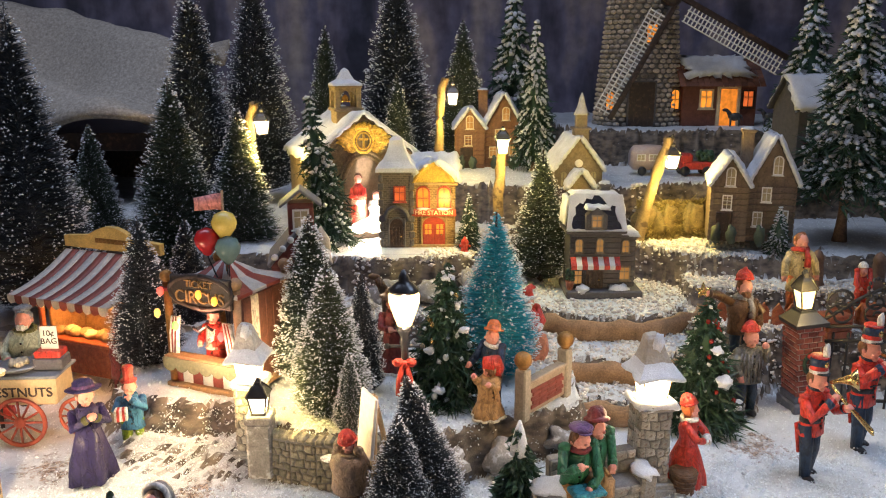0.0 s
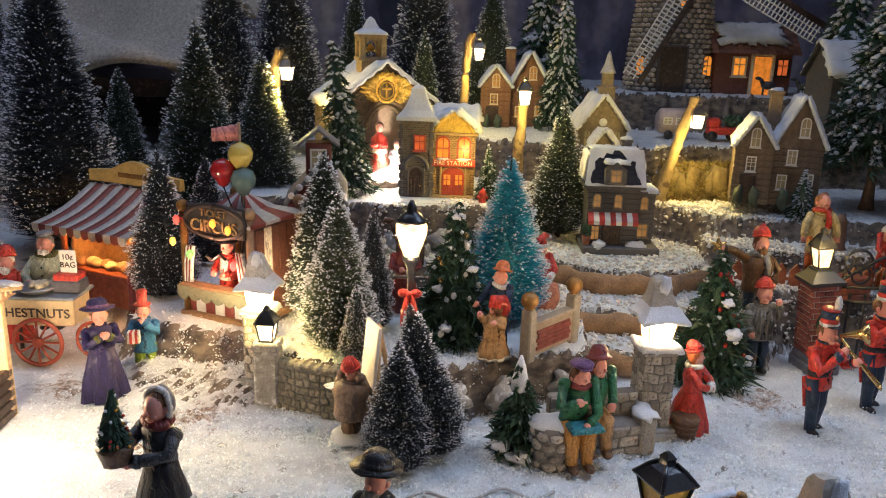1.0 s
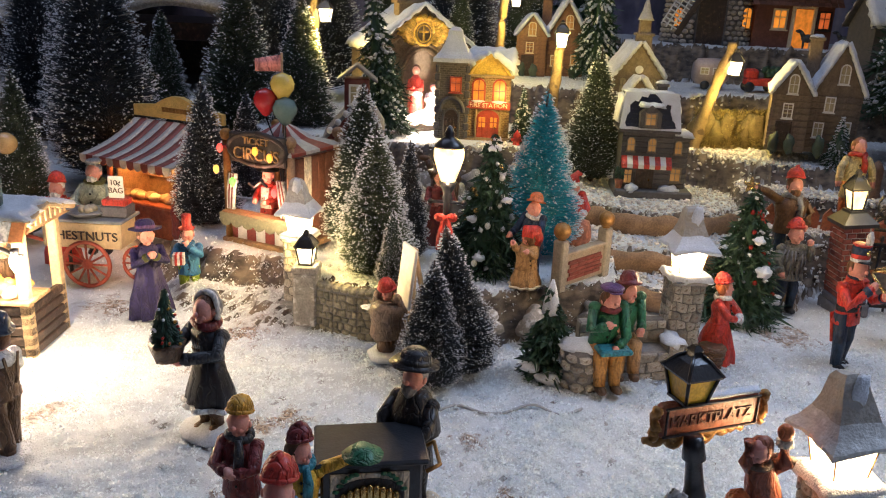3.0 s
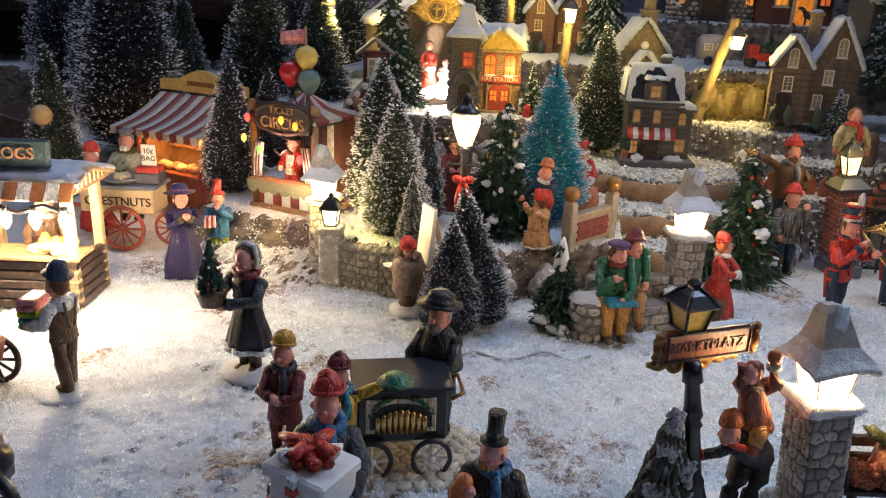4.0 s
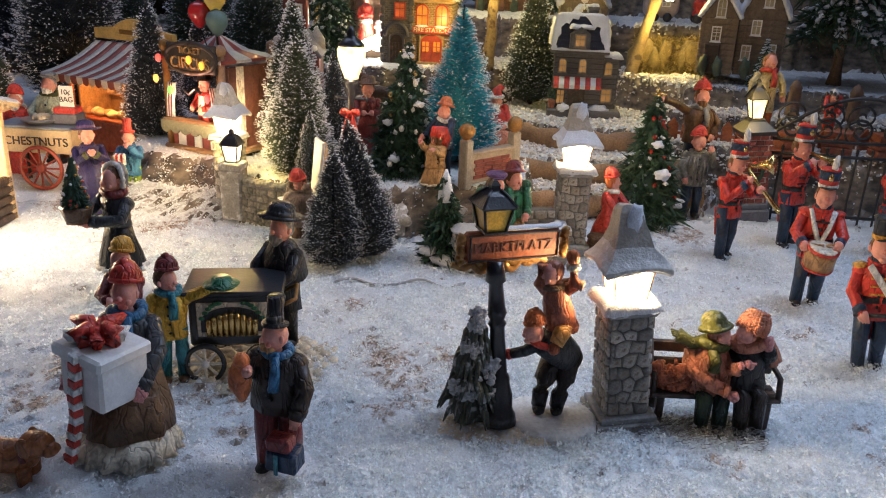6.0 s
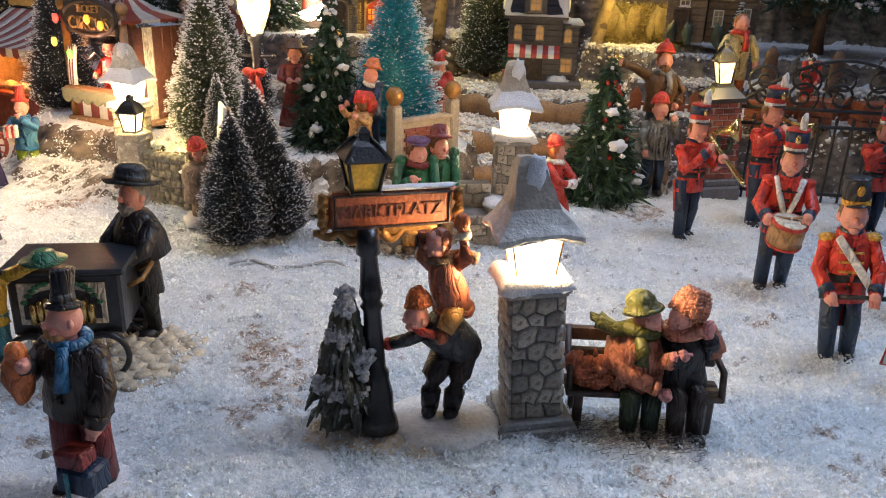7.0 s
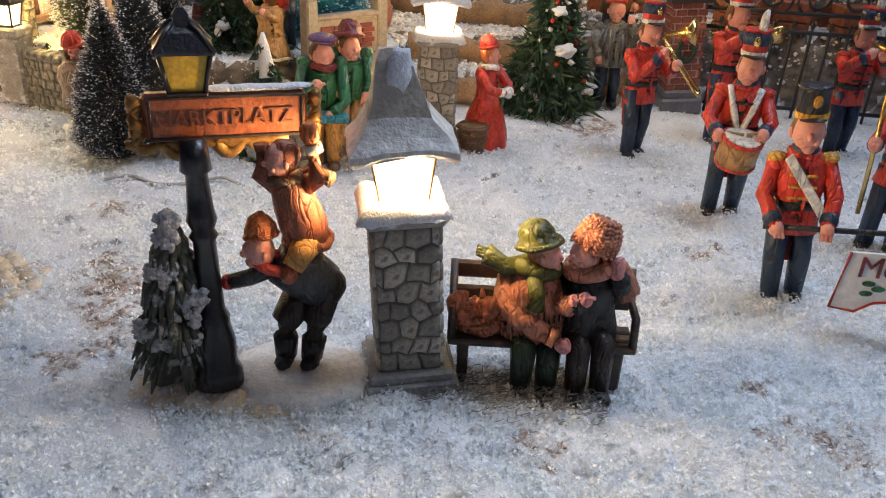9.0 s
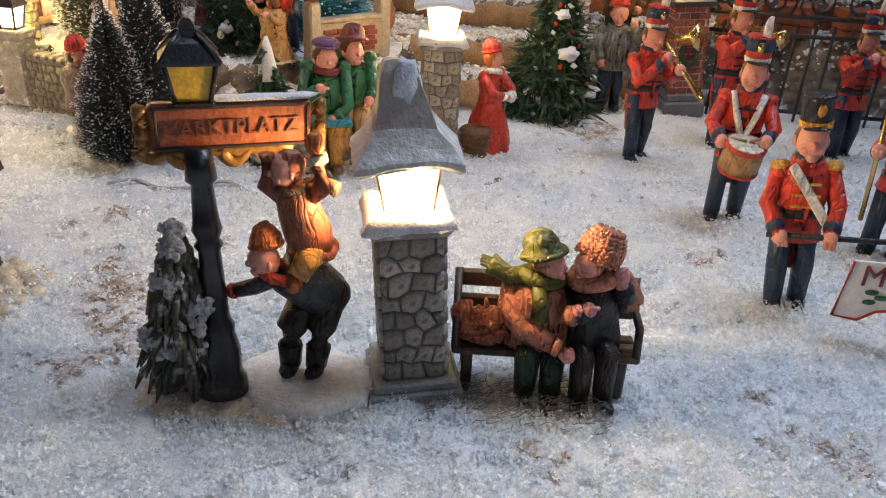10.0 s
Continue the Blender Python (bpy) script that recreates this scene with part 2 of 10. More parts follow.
LAMPGLASS = glow("lamp_glass", (1.0, 0.82, 0.46), 14.0)
LAMPBRIGHT = glow("lamp_glass_bright", (1.0, 0.80, 0.42), 6.0)
LAMPSOFT = glow("lamp_glass_soft", (1.0, 0.76, 0.32), 2.6)
AMBER = glow("amber_window", (1.0, 0.33, 0.03), 0.8)
WARMWIN = glow("warm_window", (0.75, 0.38, 0.10), 0.32)
YELLOWPANE = paint("yellow_glass", (0.62, 0.40, 0.03), 0.3, vary=0.3, bump=0.4)
PALEPANE = paint("pale_window_pane", (0.40, 0.35, 0.22), 0.4, vary=0.3)

COLOURS = {
    "taupe": (0.24, 0.165, 0.115), "bottle": (0.012, 0.03, 0.018), "umber": (0.028, 0.018, 0.014), "red": (0.58, 0.055, 0.035), "scarlet": (0.62, 0.05, 0.03), "maroon": (0.20, 0.035, 0.035), "orange": (0.62, 0.17, 0.05),
    "yellow": (0.72, 0.45, 0.05), "gold": (0.62, 0.32, 0.04), "green": (0.03, 0.16, 0.08), "olive": (0.085, 0.09, 0.015), "lime": (0.26, 0.38, 0.03),
    "teal": (0.035, 0.24, 0.30), "blue": (0.04, 0.17, 0.32), "navy": (0.02, 0.042, 0.085), "purple": (0.024, 0.018, 0.085), "violet": (0.15, 0.07, 0.18),
    "black": (0.018, 0.018, 0.02), "charcoal": (0.05, 0.055, 0.06), "grey": (0.25, 0.25, 0.25), "brown": (0.13, 0.07, 0.035), "tan": (0.42, 0.24, 0.10), "butter": (0.66, 0.52, 0.24),
    "rust": (0.36, 0.105, 0.05), "terracotta": (0.52, 0.20, 0.12), "cream": (0.62, 0.55, 0.42), "white": (0.76, 0.75, 0.72), "pink": (0.70, 0.28, 0.26),
    "hair": (0.16, 0.07, 0.03), "mossgrey": (0.19, 0.185, 0.15), "ginger": (0.36, 0.13, 0.045), "sage": (0.44, 0.47, 0.33), "amber": (0.55, 0.27, 0.07),
}


def col(name):
    return paint("paint_" + name, COLOURS[name], 0.42, vary=0.4, scale=260, bump=0.5, coat=0.12, crease=0.35, spec=0.4)


# ---- mesh tools (centimetres) ----
class Build:
    def __init__(self):
        self.v, self.f, self.k, self.s = [], [], [], []
        self.m = Matrix()

    def add(self, verts, faces, k=0, smooth=True, m=None):
        base = len(self.v)
        t = self.m @ m if m is not None else self.m
        self.v.extend(t @ Vector(p) for p in verts)
        for f in faces:
            self.f.append([base + i for i in f])
        self.k.extend([k] * len(faces))
        self.s.extend([smooth] * len(faces))
        return self

    def box(self, c, s, k=0, b=0.05, rz=0, rx=0, ry=0, m=None):
        """A box with chamfered edges, c its middle, s its sizes."""
        h = [a / 2 for a in s]
        b = min(b, min(h) * 0.6)
        t = (m if m is not None else Matrix()) @ pose(*c, rx, ry, rz)
        verts, idx = [], {}
        for sx in (-1, 1):
            for sy in (-1, 1):
                for sz in (-1, 1):
                    for ax in range(3):
                        p = [sx * (h[0] - b), sy * (h[1] - b), sz * (h[2] - b)]
                        p[ax] = (sx, sy, sz)[ax] * h[ax]
                        idx[sx, sy, sz, ax] = len(verts)
                        verts.append(p)
        faces = []
        for ax in range(3):
            o, q = [a for a in range(3) if a != ax]
            for s1 in (-1, 1):
                ring = []
                for a, c2 in ((-1, -1), (1, -1), (1, 1), (-1, 1)):
                    sg = [0, 0, 0]
                    sg[ax], sg[o], sg[q] = s1, a, c2
                    ring.append(idx[(*sg, ax)])
                faces.append(ring)
        for ax in range(3):
            o, q = [a for a in range(3) if a != ax]
            for a in (-1, 1):
                for c2 in (-1, 1):
                    lo, hi = [0, 0, 0], [0, 0, 0]
                    lo[ax], hi[ax] = -1, 1
                    lo[o] = hi[o] = a
                    lo[q] = hi[q] = c2
                    faces.append([idx[(*lo, o)], idx[(*hi, o)], idx[(*hi, q)], idx[(*lo, q)]])
        for sx in (-1, 1):
            for sy in (-1, 1):
                for sz in (-1, 1):
                    faces.append([idx[sx, sy, sz, a] for a in range(3)])
        return self.add(verts, faces, k, False, t)

    def tube(self, pts, r, k=0, n=10, cap=True):
        """A round bar along points; r: one radius or one for each point."""
        pts = [Vector(p) for p in pts]
        rs = r if isinstance(r, (list, tuple)) else [r] * len(pts)
        verts, faces = [], []
        for i, p in enumerate(pts):
            d = (pts[min(i + 1, len(pts) - 1)] - pts[max(i - 1, 0)]).normalized()
            side = d.cross(Vector((0, 0, 1)))
            side = side.normalized() if side.length > 1e-3 else Vector((1, 0, 0))
            up = side.cross(d)
            verts += [p + rs[i] * (math.cos(a) * side + math.sin(a) * up) for a in (2 * math.pi * j / n for j in range(n))]
        for i in range(len(pts) - 1):
            for j in range(n):
                j2 = (j + 1) % n
                faces.append([i * n + j, i * n + j2, (i + 1) * n + j2, (i + 1) * n + j])
        if cap:
            faces += [list(range(n))[::-1], list(range((len(pts) - 1) * n, len(pts) * n))]
        return self.add(verts, faces, k, True)

    def ball(self, c, r, k=0, n=14, m=None, rough=0.0, seed=0):
        r = r if isinstance(r, (list, tuple)) else (r, r, r)
        rings = max(5, n * 2 // 3)
        verts, faces = [(0, 0, -1)], []
        for i in range(1, rings):
            a = math.pi * i / rings - math.pi / 2
            verts += [(math.cos(a) * math.cos(2 * math.pi * j / n), math.cos(a) * math.sin(2 * math.pi * j / n), math.sin(a)) for j in range(n)]
        verts.append((0, 0, 1))
        out = []
        for p in verts:
            q = 1 + (rough * noise.noise(Vector(p) * 1.7 + Vector((seed, seed * 2.3, 0))) if rough else 0)
            out.append((p[0] * r[0] * q, p[1] * r[1] * q, p[2] * r[2] * q))
        for j in range(n):
            faces.append([0, 1 + (j + 1) % n, 1 + j])
            for i in range(rings - 2):
                a, b = 1 + i * n, 1 + (i + 1) * n
                faces.append([a + j, a + (j + 1) % n, b + (j + 1) % n, b + j])
            a = 1 + (rings - 2) * n
            faces.append([a + j, a + (j + 1) % n, len(verts) - 1])
        return self.add(out, faces, k, True, pose(*c) @ (m if m is not None else Matrix()))

    def lathe(self, prof, c=(0, 0, 0), k=0, n=18, sx=1.0, sy=1.0, fold=0.0, folds=7, phase=0.0, smooth=True, m=None):
        """Turned profile of (radius, height); fold: depth of drapery folds, growing downwards."""
        verts, faces = [], []
        top = prof[-1][1]
        low = prof[0][1]
        for r, z in prof:
            w = fold * (top - z) / max(top - low, 1e-6)
            for j in range(n):
                a = 2 * math.pi * j / n + phase
                q = r * (1 + w * math.sin(folds * a + 1.3 * math.sin(3 * a)))
                verts.append((q * math.cos(a) * sx, q * math.sin(a) * sy, z))
        for i in range(len(prof) - 1):
            for j in range(n):
                faces.append([i * n + j, i * n + (j + 1) % n, (i + 1) * n + (j + 1) % n, (i + 1) * n + j])
        faces += [list(range(n))[::-1], list(range((len(prof) - 1) * n, len(prof) * n))]
        return self.add(verts, faces, k, smooth, pose(*c) @ (m if m is not None else Matrix()))

    def prism(self, poly, y0, y1, k=0, m=None):
        """A flat outline in x and z, drawn out from y0 to y1."""
        n = len(poly)
        verts = [(x, y0, z) for x, z in poly] + [(x, y1, z) for x, z in poly]
        faces = [list(range(n)), list(range(n, 2 * n))[::-1]] + [[i, (i + 1) % n, n + (i + 1) % n, n + i] for i in range(n)]
        return self.add(verts, faces, k, False, m)

    def snow(self, w, d, t, k=0, m=None, seed=0, rag=0.25, cells=(14, 8)):
        """A lumpy blanket of snow w by d round the origin, about t thick, with a ragged hanging rim."""
        nx, ny = cells
        verts, faces = [], []
        for j in range(ny + 1):
            for i in range(nx + 1):
                u, v = i / nx * 2 - 1, j / ny * 2 - 1
                e = max(abs(u), abs(v))
                q = Vector((u * w, v * d, seed * 7.1))
                push = 1 + rag * noise.noise(q * 1.1) * (e > 0.9)
                z = t * (1 - e ** 6) ** 0.5 * (0.85 + 0.6 * noise.noise(q * 0.8)) if e < 1 else -t * (0.25 + 0.5 * abs(noise.noise(q * 1.9)))
                verts.append((u * w / 2 * push, v * d / 2 * push, z))
        for j in range(ny):
            for i in range(nx):
                a = j * (nx + 1) + i
                faces.append([a, a + 1, a + nx + 2, a + nx + 1])
        rim = [i for i in range(nx + 1)] + [j * (nx + 1) + nx for j in range(1, ny + 1)] + [ny * (nx + 1) + i for i in range(nx - 1, -1, -1)] + [j * (nx + 1) for j in range(ny - 1, 0, -1)]
        faces.append(rim[::-1])
        return self.add(verts, faces, k, True, m)


def mesh_of(b, mats, name):
    me = bpy.data.meshes.new(name)
    me.from_pydata([(p[0] * CM, p[1] * CM, p[2] * CM) for p in b.v], [], b.f)
    for m in mats if isinstance(mats, (list, tuple)) else [mats]:
        me.materials.append(m)
    me.polygons.foreach_set("material_index", b.k)
    me.polygons.foreach_set("use_smooth", b.s)
    bm = bmesh.new()
    bm.from_mesh(me)
    bmesh.ops.recalc_face_normals(bm, faces=bm.faces)
    bm.to_mesh(me)
    bm.free()
    return me


def part(name, b, mats, parent, label="", at=None):
    """A Build as one mesh object under a thing or a part; at: its own place there, centimetres or a matrix."""
    ob = new(name, mesh_of(b, mats, name) if isinstance(b, Build) else b)
    ob.parent = parent
    if isinstance(at, Matrix):
        ob.matrix_basis = Matrix.Translation(at.translation * CM) @ at.to_quaternion().to_matrix().to_4x4()
    elif at:
        ob.location = [a * CM for a in at]
    return tagged(ob, label)


def thing(name, x, y, z, label, category, rz=0.0, group="", kind="", b=None, mats=None):
    """A top-level thing at a place in centimetres: an Empty for its parts, or one mesh where b is given."""
    ob = new(name, mesh_of(b, mats, name) if b else None)
    ob.matrix_basis = pose(x * CM, y * CM, z * CM, 0, 0, rz)
    if not b:
        ob.empty_display_size = 0.01
    return tagged(ob, label, category, group, kind)


def lettering(name, words, size, m, mat, parent, depth=0.03):
    """Raised letters, their middle at the matrix m, facing its +z."""
    cu = bpy.data.curves.new(name, "FONT")
    cu.body, cu.size, cu.extrude = words, size * CM, depth * CM
    cu.align_x, cu.align_y = "CENTER", "CENTER"
    tmp = bpy.data.objects.new(name + "_source", cu)
    me = bpy.data.meshes.new_from_object(tmp)
    bpy.data.objects.remove(tmp)
    me.materials.clear()
    me.materials.append(mat)
    ob = new(name, me)
    ob.parent = parent
    ob.matrix_basis = Matrix.Translation(m.translation * CM) @ m.to_quaternion().to_matrix().to_4x4()
    return ob


# ---- ground ----
def signed(poly, x, y):
    """How far inside an outline the points lie (outside: minus)."""
    best = np.full(x.shape, 1e9)
    inside = np.zeros(x.shape, bool)
    for i in range(len(poly)):
        (ax, ay), (bx, by) = poly[i], poly[(i + 1) % len(poly)]
        dx, dy = bx - ax, by - ay
        u = np.clip(((x - ax) * dx + (y - ay) * dy) / (dx * dx + dy * dy), 0, 1)
        best = np.minimum(best, np.hypot(x - ax - u * dx, y - ay - u * dy))
        hit = ((ay > y) != (by > y)) & (x < (bx - ax) * (y - ay) / (by - ay + 1e-12) + ax)
        inside ^= hit
    return np.where(inside, best, -best)


def ring(cx, cy, r):
    return [(cx + r * math.cos(a), cy + r * math.sin(a)) for a in (2 * math.pi * i / 28 for i in range(28))]


ISLAND = [(-12.5, 46), (-11, 43.6), (-9, 42.6), (-6, 41.8), (-3, 42), (1, 42.6), (5, 44.2), (8.8, 45.6), (9.3, 50), (8.5, 58), (-11, 58)]
LEVELS = [
    (3.2, 0.35, ISLAND),
    (3.6, 1.3, [(-22.5, 48), (-20, 46), (-16.5, 45.2), (-13.2, 45), (-12, 46), (-10, 62), (-26, 62)]),
    (1.7, 1.4, [(-22, 44.5), (-17, 43.2), (-12.5, 43.4), (-11, 46), (-11, 50), (-22, 50)]),
    (5.0, 1.1, ring(13.6, 66.0, 8.6)), (3.4, 1.1, ring(12.6, 65.0, 12.2)), (1.8, 1.1, ring(12.6, 64.5, 15.0)),
    (5.0, 1.5, [(-10, 57), (7, 58), (8, 66), (-10, 66)]),
    (8.3, 1.0, [(-22, 66), (-8, 63.8), (-5.5, 62.8), (3, 64.5), (7, 69), (8, 80), (8, 140), (-70, 140), (-70, 86), (-32, 80)]),
    (4.6, 1.0, [(19, 58), (23, 55.5), (30, 55), (75, 54), (75, 80), (18, 80)]),
    (6.2, 0.8, [(20.5, 62), (27, 60.5), (75, 59), (75, 80), (20, 80)]),
    (8.0, 1.2, [(17, 70), (22, 65.5), (29, 64.5), (40, 65), (75, 66), (75, 140), (15, 140)]),
    (12.2, 0.7, [(-3, 82), (5, 78.5), (11, 76.5), (19, 77), (26, 80), (40, 82.5), (75, 84), (75, 140), (-3, 140)]),
    (16.4, 0.6, [(15, 95), (22, 93.5), (40, 93), (75, 96), (75, 140), (14, 140)]),
    (3.0, 3.0, [(-75, 60), (-34, 62), (-20, 60), (-20, 140), (-75, 140)]),
]


def height(x, y):
    """The ground's height at arrays of places, in centimetres."""
    x, y = np.asarray(x, float), np.asarray(y, float)
    wob = 0.5 * np.sin(x * 0.9 + 1.3 * np.sin(y * 0.5)) + 0.4 * np.sin(y * 1.1 + 0.8 * np.sin(x * 0.7)) + 0.25 * np.sin(2.7 * x + 1.9 * y)
    z = 0.09 * np.sin(2.1 * x + 1.7 * np.sin(y * 1.3)) * np.sin(2.3 * y + 1.1 * np.sin(1.6 * x)) + 0.16 * np.sin(x * 0.31 + 0.7) * np.sin(y * 0.27) + 0.07 * np.sin(x * 1.1 + y * 0.6) + 0.05 * np.sin(1.7 * y - 0.9 * x)
    for top, soft, poly in LEVELS:
        u = np.clip((signed(poly, x, y) + 0.45 * wob) / soft * 0.5 + 0.5, 0, 1)
        z = np.maximum(z, top * u * u * (3 - 2 * u) + 0.10 * wob * u)
    return z


MATTING = [(-10.6, 21.6, 2.6), (-10.9, 18.6, 2.0), (-9.6, 24.6, 1.8), (-9.6, 31.0, 2.4), (2.6, 25.2, 2.6), (4.2, 23.2, 2.4), (5.6, 25.4, 1.8), (0.4, 30.8, 1.6), (4.2, 21.0, 1.8), (23.3, 22.5, 0.95), (25.2, 20.6, 1.7), (23.6, 20.4, 1.0), (17.2, 19.2, 1.2), (23.7, 31.0, 1.2), (-20.5, 30.0, 2.0), (9.0, 15.0, 1.2), (19.5, 16.0, 1.0), (20.5, 46.5, 3.0), (-15.0, 41.0, 3.0), (-24.0, 44.0, 3.0), (-16.5, 37.0, 1.6), (-3.2, 20.6, 2.2), (-1.5, 18.4, 1.5)]


def bare(x, y):
    """Where the snow is thin and the brown matting shows: 0 covered to 1 bare."""
    x, y = np.asarray(x, float), np.asarray(y, float)
    wx, wy = x + 0.5 * np.sin(1.9 * y + 0.7) + 0.3 * np.sin(4.3 * y), y + 0.5 * np.sin(2.3 * x) + 0.3 * np.sin(5.1 * x + 1)
    z = np.zeros(x.shape)
    for cx, cy, r in MATTING:
        z = np.maximum(z, np.exp(-((wx - cx) ** 2 + ((wy - cy) * 1.25) ** 2) / (r * r) * 1.2))
    thin = np.sin(0.9 * wx + 1.6 * np.sin(0.7 * wy + 1)) * np.sin(1.1 * wy + 1.9 * np.sin(0.8 * wx))
    return np.maximum(0.52 * z, 0.12 * np.clip(thin + 0.1, 0, 1))


def scatter_mesh(points, sizes, k_mats, name, squash=1.0, seed=0):
    """Many small irregular grains as one mesh."""
    rng = np.random.default_rng(seed)
    base = np.array([(1, 0, 0), (-1, 0, 0), (0, 1, 0), (0, -1, 0), (0, 0, 1), (0, 0, -1)], float)
    tri = np.array([(0, 2, 4), (2, 1, 4), (1, 3, 4), (3, 0, 4), (2, 0, 5), (1, 2, 5), (3, 1, 5), (0, 3, 5)])
    n = len(points)
    shape = base[None] * rng.uniform(0.5, 1.25, (n, 6, 1)) * np.asarray(sizes)[:, None, None]
    a = rng.normal(size=(n, 4))
    a /= np.linalg.norm(a, axis=1)[:, None]
    w, x, y, z = a.T
    rot = np.stack([np.stack([1 - 2 * (y * y + z * z), 2 * (x * y - z * w), 2 * (x * z + y * w)], -1), np.stack([2 * (x * y + z * w), 1 - 2 * (x * x + z * z), 2 * (y * z - x * w)], -1), np.stack([2 * (x * z - y * w), 2 * (y * z + x * w), 1 - 2 * (x * x + y * y)], -1)], 1)
    v = np.einsum("nij,nkj->nki", rot, shape)
    v[:, :, 2] *= squash
    v = (v + np.asarray(points)[:, None, :]).reshape(-1, 3) * CM
    f = (tri[None] + 6 * np.arange(n)[:, None, None]).reshape(-1, 3)
    return fast_mesh(v, f, k_mats, name)


def fast_mesh(v, f, mat, name):
    """Triangles from arrays (metres)."""
    me = bpy.data.meshes.new(name)
    me.vertices.add(len(v))
    me.vertices.foreach_set("co", np.ascontiguousarray(v, np.float32).ravel())
    me.loops.add(3 * len(f))
    me.loops.foreach_set("vertex_index", np.ascontiguousarray(f, np.int32).ravel())
    me.polygons.add(len(f))
    me.polygons.foreach_set("loop_start", np.arange(0, 3 * len(f), 3, dtype=np.int32))
    me.update(calc_edges=True)
    me.materials.append(mat)
    return me


def build_ground():
    xs = np.concatenate([np.arange(-78, -36, 1.2), np.arange(-36, -16, 0.4), np.arange(-16, 34, 0.22), np.arange(34, 46, 0.4), np.arange(46, 80, 1.2)])
    ys = np.concatenate([np.arange(-40, 6, 1.0), np.arange(6, 10, 0.4), np.arange(10, 46, 0.22), np.arange(46, 98, 0.4), np.arange(98, 132, 1.2)])
    gx, gy = np.meshgrid(xs, ys)
    gz = height(gx, gy) + np.random.default_rng(3).normal(0, 0.03, gx.shape)
    gz += 0.10 * np.sin(5.1 * gx + 2.2 * np.sin(3.1 * gy)) * np.sin(4.7 * gy + 2.4 * np.sin(2.7 * gx)) * (gy < 46)
    nx = len(xs)
    rough = np.random.default_rng(5).normal(0, 1, gx.shape)
    rough = rough + np.roll(rough, 1, 0) + np.roll(rough, 1, 1)
    sy, sx = np.gradient(gz, ys, xs)
    gz += 0.14 * rough * np.clip(np.hypot(sx, sy) - 0.6, 0, 1)
    v = np.stack([gx, gy, gz], -1).reshape(-1, 3) * CM
    i = (np.arange(len(ys) - 1)[:, None] * nx + np.arange(nx - 1)[None]).ravel()
    f = np.concatenate([np.stack([i, i + 1, i + nx + 1], 1), np.stack([i, i + nx + 1, i + nx], 1)])
    me = fast_mesh(v, f, GROUND, "ground")
    me.polygons.foreach_set("use_smooth", [True] * len(f))
    me.attributes.new("bare", "FLOAT", "POINT").data.foreach_set("value", np.ascontiguousarray(bare(gx, gy), np.float32).ravel())
    tagged(new("ground", me), "white artificial snow over terraced banks", "ground", kind="structure")


build_ground()


